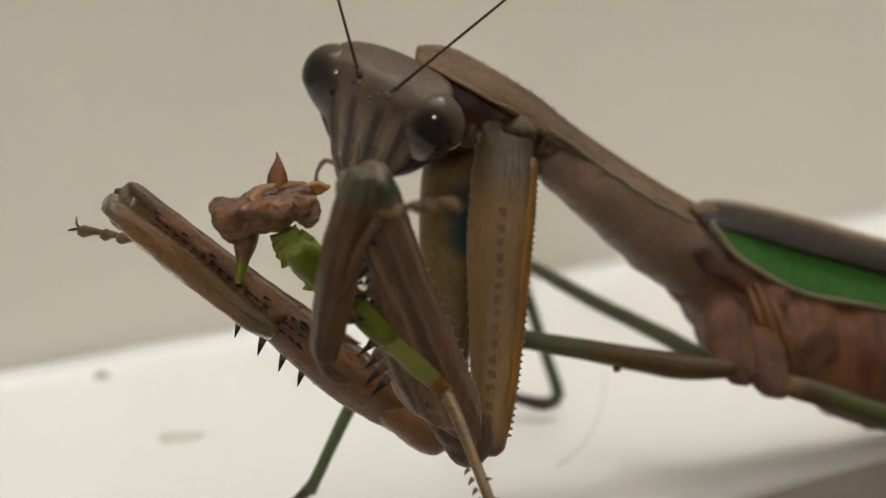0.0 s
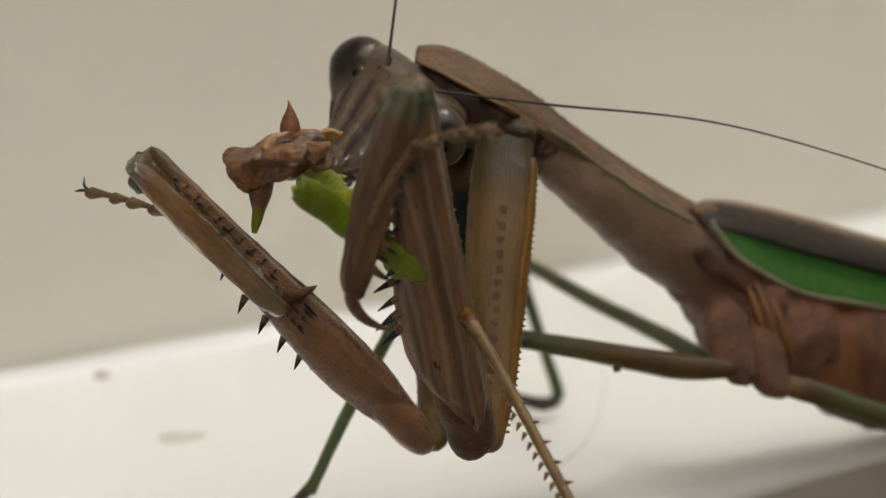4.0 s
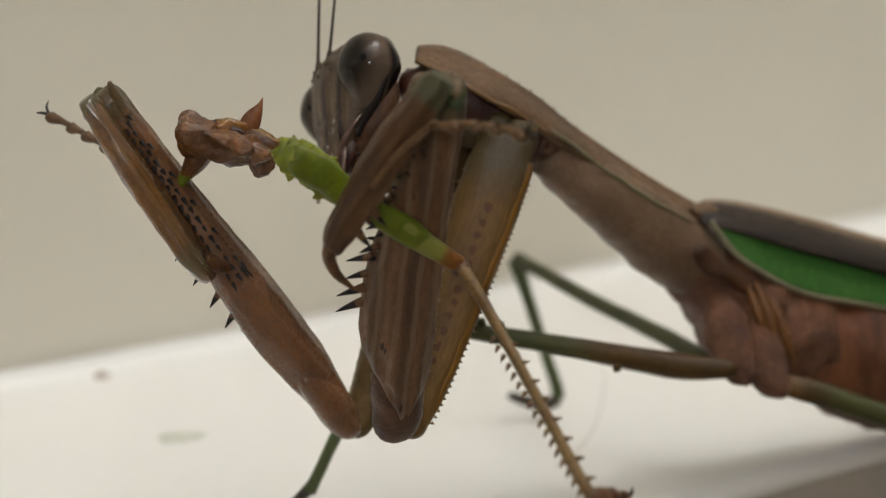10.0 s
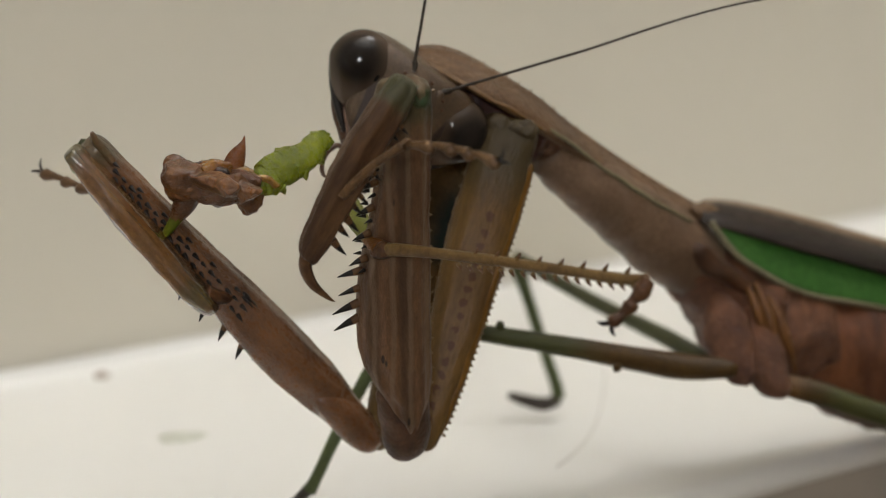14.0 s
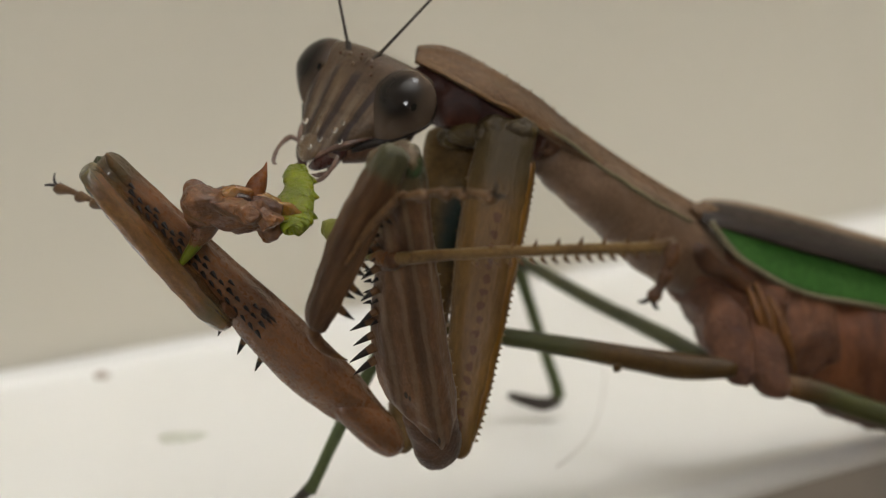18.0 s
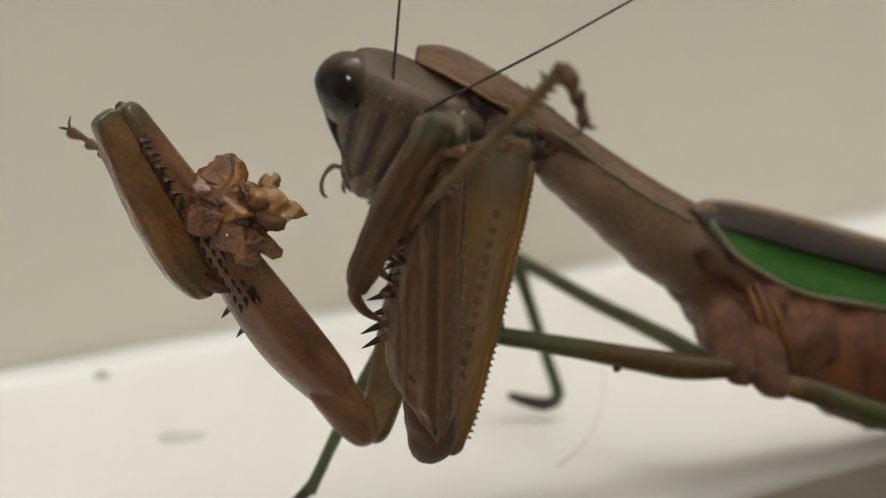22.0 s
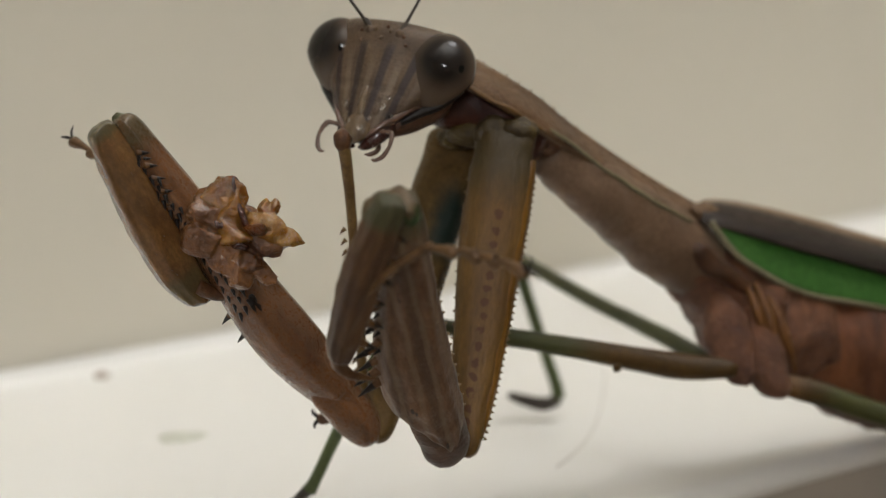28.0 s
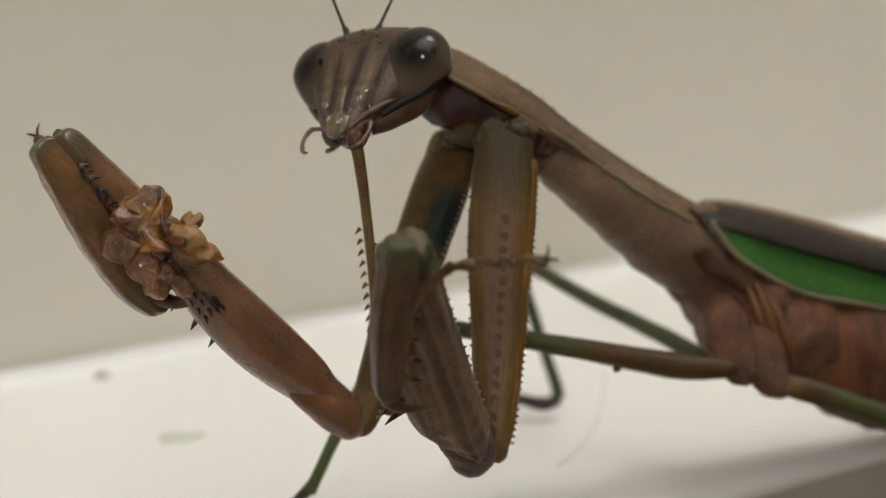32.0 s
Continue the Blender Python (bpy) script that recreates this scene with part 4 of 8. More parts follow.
leg = walking_leg([(*(13.38, 7.23, 6.39), 0.45), (*(10.74, 6.76, 6.6), 0.62), (*(6.8, 5.7, 7.52), 0.5), (*(2.94, 4.83, 8.36), 0.42), (*(-0.1, 4.33, 8.95), 0.36), (*(-1.99, 4.19, 9.29), 0.42)],
                  [(*(-1.99, 4.2, 9.39), 0.4), (*(-2.36, 4.08, 8.7), 0.3), (*(-4.14, 3.9, 5.38), 0.3), (*(-5.68, 3.94, 2.12), 0.28), (*(-6, 4.03, 1.49), 0.34)],
                  [(*(-5.95, 4.05, 1.59), 0.3), (*(-6.87, 4.5, 0.73), 0.2), (*(-8.08, 5.22, 0.18), 0.18), (*(-9.2, 6.38, -0.15), 0.12)], M_LEG, "olive brown walking leg reaching forward", 1)
for q in ((1.36, 4.35, 9.05), (1.71, 4.36, 9.1), (2.55, 4.62, 8.89), (7.87, 5.58, 6.81)):
    part("bump", lump(bmesh.new(), q, (0.22, 0.2, 0.25), 7, 0.3, sub=2), M_LEG, leg)
walking_leg([(*(13.09, 12.82, 5.29), 0.5), (*(10.95, 15.01, 6.16), 0.43), (*(7.31, 19.27, 7.3), 0.38), (*(4.73, 22.98, 8.19), 0.34), (*(3.87, 24.03, 8.41), 0.44)],
            [(*(3.79, 24.03, 8.41), 0.44), (*(4.26, 23.88, 6.94), 0.33), (*(5.22, 23.56, 3.98), 0.3), (*(5.97, 23.37, 1.74), 0.33), (*(6, 23.26, 1.16), 0.36)],
            [(*(6, 23.25, 1.07), 0.3), (*(5.2, 22.62, 0.98), 0.36), (*(4.17, 22.86, 1.17), 0.32), (*(3.5, 23.29, 1.31), 0.22)], M_LEG_FAR, "grey-green walking leg with a bent knee", 1)
walking_leg([(*(15.71, 7.98, 5.47), 0.5), (*(17.47, 8.29, 4.94), 0.58), (*(20.7, 8.89, 3.72), 0.52), (*(24.92, 9.65, 2.3), 0.48), (*(28.36, 10.54, 1.57), 0.45)],
            [(*(28.36, 10.54, 1.57), 0.42), (*(30.12, 10.98, 0.62), 0.3), (*(33.09, 11.81, -0.44), 0.28), (*(34.87, 12.2, -1.11), 0.28)],
            [(*(34.87, 12.2, -1.11), 0.25), (*(36.38, 12.68, -1.25), 0.2), (*(37.88, 13.07, -1.36), 0.15)], M_LEG, "olive hind leg", 1)

# ---- the prey ----
prey = tagged(new("grasshopper_leg"), "golden spiny grasshopper shank with green thigh stub", "insect leg")
part("shank", tube(bmesh.new(), [(0, 0, 0, 0.32), (0.6, 0.05, 0, 0.27), (3, 0.12, 0, 0.22), (8, 0.05, 0, 0.21), (11.3, -0.02, 0, 0.23), (12.3, 0.05, 0, 0.26)], seg=12, rough=0.03), M_GOLD, prey, "golden spiny shank")
part("knee", lump(bmesh.new(), (0.1, 0, 0), (0.55, 0.38, 0.34), 3, 0.2), M_KNEE, prey, "rust-brown knee")
for i in range(17):
    x = 3.9 + i * 0.49
    pin("spine", GOLD_SPINE, prey, aimed((x, -0.2, 0.08), (0.6, -1, 0.1)))
    if i % 2:
        pin("spine", GOLD_SPINE, prey, aimed((x + 0.2, 0.2, 0.08), (0.75, 0.9, 0.1)))
foot = bmesh.new()
tube(foot, [(-0.1, 0, 0, 0.28), (0.45, 0.1, 0, 0.36), (0.85, 0.05, 0, 0.2), (1.1, 0.1, 0, 0.31), (1.5, 0.08, 0, 0.18), (1.9, 0.0, 0, 0.26), (2.1, -0.05, 0, 0.15)], seg=9, rough=0.06)
prey_foot = part("foot", foot, M_KNEE, prey, "small dark brown jointed foot")
for s in (-1, 1):
    part("claw", tube(bmesh.new(), [(2.0, -0.05, 0, 0.1), (2.25, -0.05 + 0.22 * s, 0.1 * s, 0.08), (2.3, -0.05 + 0.42 * s, 0.1 * s, 0.02)], seg=6), M_SPINE_TIP, prey_foot)
stub = part("thigh_stub", tube(bmesh.new(), [(0, 0, 0, 0.36, 0.38), (0.8, 0, 0, 0.34, 0.38), (2.0, 0, 0, 0.36, 0.5), (3.8, 0, 0, 0.34, 0.5), (4.1, 0, 0.1, 0.25, 0.3), (4.5, 0, -0.1, 0.08, 0.1)], seg=16, rough=0.1), M_STUB, prey, "torn green thigh stub")


def chunk(name, rows, rough, text, material, ragged, seed):
    """A flattened piece of thigh whose edges are bitten off."""
    rng = random.Random(seed)
    torn = []
    for x, y, z, a, b in resample(rows, 30):
        bite = 1.0 - ragged * rng.random()
        torn.append((x, y, z + b * (1 - bite) * rng.choice((-0.6, 0.6)), a * (0.85 + 0.15 * bite), b * bite))
    ob = part(name, tube(bmesh.new(), torn, seg=18, n=60, rough=rough), material)
    return tagged(ob, text, "insect leg")


mid = chunk("thigh_piece", [(-0.2, 0, 0, 0.25, 0.3), (0, 0, 0, 0.34, 0.5), (1.6, 0, 0, 0.36, 0.58), (3.2, 0, 0.03, 0.38, 0.62), (5.0, 0, 0, 0.38, 0.64), (6.0, 0, 0, 0.34, 0.56), (6.2, 0, 0, 0.2, 0.3)], 0.1, "chewed green piece of a grasshopper thigh", M_GREEN, 0.04, 3)
base = chunk("thigh_piece", [(-0.1, 0, 0, 0.22, 0.35), (0.15, 0, 0, 0.32, 0.62), (1.0, 0, 0.04, 0.36, 0.86), (2.0, 0, 0.02, 0.36, 0.84), (3.2, 0, 0, 0.34, 0.74), (4.2, 0, 0.05, 0.22, 0.5), (4.4, 0, 0.05, 0.1, 0.2)], 0.12, "chewed bright green base of a grasshopper thigh", M_GREEN_PALE, 0.2, 8)

SHRED = spike_mesh("shred", 0.36, 0.24, 0.14, M_GREEN_PALE)
for x, side, lean in ((0.35, 1, -0.3), (0.9, -1, 0.4), (1.9, 1, 0.6), (2.3, -1, -0.2), (3.3, -1, 0.7), (3.9, 1, 0.5)):
    pin("shred", SHRED, base, aimed((x, 0.05 * side, side * np.interp(x, (0.0, 1.0, 2.0, 3.2, 4.2), (0.26, 0.62, 0.62, 0.52, 0.3))), (lean, 0.2, side)))

meat = tagged(new("prey_remains"), "glistening brown and amber chewed insect remains", "food")


def mass(name, pieces, material, text):
    """Angular torn bits grown together into one wet mass."""
    bm = bmesh.new()
    for centre, size, seed in pieces:
        rng = random.Random(seed)
        cuts = [Vector((rng.gauss(0, 1), rng.gauss(0, 1), rng.gauss(0, 1))).normalized() for q in range(9)]
        bits = bmesh.ops.create_icosphere(bm, subdivisions=4, radius=1.0)["verts"]
        for v in bits:
            d = v.co.copy()
            k = min(1.35, 0.8 / max(0.2, max(d.dot(q) for q in cuts)))
            k += 0.12 * noise.noise(d * 2.2 + Vector((seed, 0, 0))) + 0.14 * noise.noise(d * 5.0 + Vector((0, 0, seed)))
            v.co = (Vector(centre) + Vector((d.x * size[0], d.y * size[1], d.z * size[2])) * k) * MM
    ob = part(name, bm, material, meat, text)
    grown = ob.modifiers.new("grown_together", "REMESH")
    grown.mode, grown.voxel_size, grown.use_smooth_shade = "VOXEL", 0.00006, True
    soft = ob.modifiers.new("soft", "SMOOTH")
    soft.factor, soft.iterations = 0.5, 1
    return ob


mass("flesh", (((0.5, 0.0, 0.0), (1.05, 0.8, 0.9), 3), ((1.5, -0.1, 0.2), (1.2, 0.7, 0.8), 12), ((2.6, -0.2, 0.3), (0.9, 0.6, 0.65), 15), ((0.6, 0.1, 1.0), (0.8, 0.6, 0.7), 31), ((1.6, 0.0, 1.2), (0.8, 0.5, 0.7), 27),
               ((2.5, -0.1, 1.3), (0.6, 0.45, 0.5), 22), ((3.1, -0.3, 1.5), (0.5, 0.4, 0.35), 41), ((2.2, -0.1, 2.0), (0.5, 0.4, 0.5), 44), ((3.0, -0.5, 0.1), (0.5, 0.55, 0.4), 5)), M_MEAT, "moist brown flesh")
mass("fat", (((0.5, 0.3, -0.65), (0.85, 0.45, 0.8), 6), ((1.2, 0.35, -0.3), (0.7, 0.5, 0.75), 8), ((1.5, 0.4, 0.5), (0.8, 0.4, 0.5), 29), ((0.5, 0.1, -1.2), (0.55, 0.3, 0.3), 35)), M_FAT, "shiny torn amber fat")
mass("pale_fat", (((2.6, 0.25, -0.25), (0.7, 0.4, 0.55), 33), ((3.3, 0.2, -0.1), (0.6, 0.3, 0.38), 37), ((3.85, 0.1, -0.1), (0.45, 0.15, 0.16), 39), ((2.25, 0.2, -1.0), (0.2, 0.2, 0.3), 52), ((2.65, 0.2, -1.15), (0.24, 0.2, 0.32), 55), ((2.5, 0.2, -0.8), (0.4, 0.25, 0.25), 57)), M_CURD, "pale straw-coloured lump of fat")
part("dark_strand", tube(bmesh.new(), [(1.05, 0.25, -1.45, 0.2, 0.15), (1.2, 0.4, -1.2, 0.34, 0.2), (1.35, 0.52, -0.85, 0.24, 0.16), (1.55, 0.62, -0.45, 0.32, 0.16), (1.75, 0.6, -0.1, 0.2, 0.16), (2.0, 0.42, 0.15, 0.12, 0.1)], seg=16, n=40, rough=0.45), M_GORE, meat, "dark red wet strand")
for q, size, seed in (((2.75, 0.55, -0.55), (0.24, 0.12, 0.16), 5), ((0.9, 0.55, 0.35), (0.3, 0.2, 0.22), 8), ((1.9, 0.4, 0.85), (0.35, 0.2, 0.2), 11)):
    part("dark_clot", lump(bmesh.new(), q, size, seed, 0.5), M_GORE, meat, "dark red clot")
part("husk", tube(bmesh.new(), [(2.2, 0.4, 0.1, 0.5, 0.3), (2.4, 1.1, 0.1, 0.36, 0.2), (2.55, 1.7, 0.05, 0.12, 0.1), (2.6, 2.0, 0.0, 0.03, 0.03)], seg=9, rough=0.12), M_HUSK, meat, "rusty pointed husk")
part("stalk", tube(bmesh.new(), [(0.7, -0.4, 0, 0.6), (0.4, -1.1, -0.1, 0.45), (0.1, -1.7, -0.25, 0.25)], seg=10, rough=0.1), M_MEAT, meat)
part("green_end", tube(bmesh.new(), [(0.25, -1.5, -0.2, 0.28), (-0.1, -2.1, -0.35, 0.22), (-0.3, -2.5, -0.45, 0.12)], seg=9, rough=0.06), M_GREEN, meat, "bright green stalk end")

# ---- specks on the ledge ----
for (x, y, z), w in (((-13.46, 19.42, 0), 1.0), ((-12.74, 20.01, 0), 0.6)):
    tagged(part("smear", lump(bmesh.new(), (x, y, 0.0), (w, w * 1.1, 0.03), 3, 0.5), M_STAIN), "faint pale green smear on the white ledge", "smear", "smears on the ledge")
tagged(part("crumb", lump(bmesh.new(), (-19.29, 33.22, 0), (0.4, 0.4, 0.3), 5, 0.4), M_CRUMB), "tiny grey crumb on the white ledge", "crumb")

# A thin, faint grey arc across the ledge, drawn as a fine tube.
hair = bmesh.new()
tube(hair, [(*(Vector(q) + Vector((0, 0, 0.03))), 0.022) for q in ((9.5, 40.1, 0), (9.03, 31.53, 0), (8.01, 22.41, 0), (6.67, 16.57, 0), (5.54, 13.52, 0))], seg=5, n=30)
tagged(part("hair", hair, M_THIN_LINE), "fine pale grey line along the white ledge", "hair")


def motions():
    walk(head, [
        (0, at(-2.25, 2.55, 19.38, 13.22, 20.45, -25.76)), (0.3, at(-2.49, 2.35, 19.96, -10.16, 13.72, -33.58)),
        (0.5, at(-2.61, 2.31, 19.87, -16.04, 11.69, -36.08)), (0.8, at(-2.49, 2.31, 19.84, -11.9, 14.26, -31.74)),
        (1, at(-3.01, 2.67, 19.81, -6.38, -7.95, -50.53)), (1.5, at(-3.23, 2.68, 20.03, -4.89, -9.79, -50.35)),
        (2, at(-3.19, 2.6, 20.03, -22.25, -3.68, -48.81)), (2.5, at(-3.14, 2.55, 20.12, -22.22, -2.08, -48.49)),
        (3, at(-2.89, 2.29, 19.86, -18.09, 17.13, -34.02)), (3.3, at(-1.24, 2.21, 18.95, -24, 25, -42)),
        (3.5, at(-1.61, 2.38, 18.89, -25.56, 28.02, -45.48)), (5.5, at(-1.82, 2.28, 19.23, -7.7, 25.45, -27.82)),
        (6, at(-3.57, 2.83, 19.41, -14.98, -16.92, -63.38)), (6.5, at(-3.26, 2.71, 19.77, -17.42, 1.65, -57.54)),
        (7, at(-3.57, 2.96, 19.67, -26.17, -15.58, -60.05)), (7.5, at(-3.05, 2.57, 20.09, -20.33, -22.3, -44.4)),
        (7.75, at(-2.48, 2.44, 19.73, -10.16, 11.73, -17.9)), (8, at(-1.92, 2.32, 19.37, 19.26, 35.12, 21.74)), (8.25, at(-2.47, 2.47, 19.51, -9.99, 10.9, -18.96)), (8.5, at(-3.02, 2.63, 19.64, -19, -23.95, -46.67)),
        (9, at(-1.9, 2.17, 19.59, 0.6, 21.21, -3.26)), (9.5, at(-1.74, 2.24, 19, 16.48, 40.59, 6.16)),
        (9.75, at(-2.57, 2.57, 19.26, -5.93, 8.82, -34.5)), (10, at(-3.4, 2.9, 19.51, -4.26, -28.64, -65.62)), (10.5, at(-2.15, 2.22, 19.46, 6.42, 10.97, -9.61)),
        (11, at(-2.01, 2.11, 19.29, -2.14, 14.14, -5.3)), (11.5, at(-1.26, 2.08, 19.22, -20, 40, -25)),
        (12, at(-2.35, 2.32, 20.04, -28.75, 10.4, -32.83)), (12.5, at(-1.78, 2.33, 19.83, -27, 13, -38)),
        (13, at(-2.56, 2.43, 19.85, -19.98, 18.23, -42.76)), (13.5, at(-2.68, 2.51, 20.15, -22.4, -5.97, -43.44)),
        (13.8, at(-1.83, 2.13, 19.7, -7.03, 11.44, -6.36)), (14, at(-1.65, 2.2, 19.48, 6.32, 36, 12.65)),
        (14.3, at(-2.43, 2.28, 20.1, -34.78, 3.67, -29.67)), (14.5, at(-2.42, 2.44, 19.72, -40.04, -8.9, -34.03)),
        (16.5, at(-1.39, 2.24, 19.18, 14.9, 34.46, 18.24)), (17, at(-1.31, 2.18, 19.14, -22, 31, -40)),
        (17.3, at(-1.85, 2.19, 19.62, -24.41, 25.45, -29.53)), (17.5, at(-2.22, 2.28, 19.47, -18.86, 17.65, -38.02)),
        (18, at(-3, 2.38, 19.46, -27.39, 11.27, -46.56)), (18.5, at(-2.83, 2.46, 19.45, -22.08, 11.39, -43.95)),
        (19, at(-3.02, 2.38, 19.59, -23.91, 10.76, -45.78)), (19.5, at(-2.9, 2.48, 19.82, -21.26, 7.07, -45.5)),
        (20, at(-2.88, 2.44, 20.51, -31.7, 3.05, -39.62)), (20.5, at(-3.39, 2.64, 19.49, -15.97, -11.37, -52.96)),
        (21, at(-3.31, 2.6, 19.96, -25.9, -5.69, -48.27)), (21.3, at(-3.33, 2.75, 19.33, -7.78, -27.81, -61.31)),
        (21.5, at(-3.34, 2.83, 19.17, -2.63, -33.84, -67.68)), (21.8, at(-1.71, 2.34, 19.04, 13.12, 6.76, -17.91)),
        (22, at(-1.76, 2.43, 19.11, 25, 26, 3)), (22.5, at(-2.4, 2.27, 19.59, -24.27, -15.02, -29.24)),
        (23, at(-2.29, 2.22, 19.6, -27.52, 3.83, -24.7)), (23.5, at(-2.35, 2.33, 19.79, -28.58, -8.31, -29.64)),
        (24, at(-2.25, 2.29, 20.3, -21.46, -7.89, -29.4)), (24.5, at(-1.79, 2.21, 20.28, -17.62, 1.03, -15.28)),
        (25, at(-1.67, 2.18, 20.35, -15.9, 4.81, -9.64)), (25.5, at(-1.71, 2.17, 20.12, -13.46, 15.21, -8.61)),
        (27.5, at(-1.92, 2.27, 20.4, -24.52, 6.71, -22.72)), (28, at(-1.98, 2.34, 20.71, -21.65, 5.29, -28.27)),
        (28.5, at(-1.92, 2.28, 20.76, -23.21, 4.99, -27.44)), (29, at(-1.95, 2.19, 19.85, -20.88, -3.87, -17.97)),
        (29.5, at(-2.76, 2.5, 21.04, -30.88, -10.47, -38.6)), (30, at(-2.64, 2.67, 20.87, -45.41, -21.59, -30.94)),
        (30.3, at(-1.95, 2.19, 19.85, -20.88, -3.87, -17.97)), (30.5, at(-3.03, 2.52, 19.92, -28.79, -32.11, -36.68)),
        (31, at(-2.72, 2.41, 20.11, -31.38, -11.64, -33.28)), (31.5, at(-2.64, 2.41, 20.21, -28.06, -13.06, -33.43)),
        (32, at(-2.7, 2.41, 20.22, -32.98, -10.28, -34.28))])
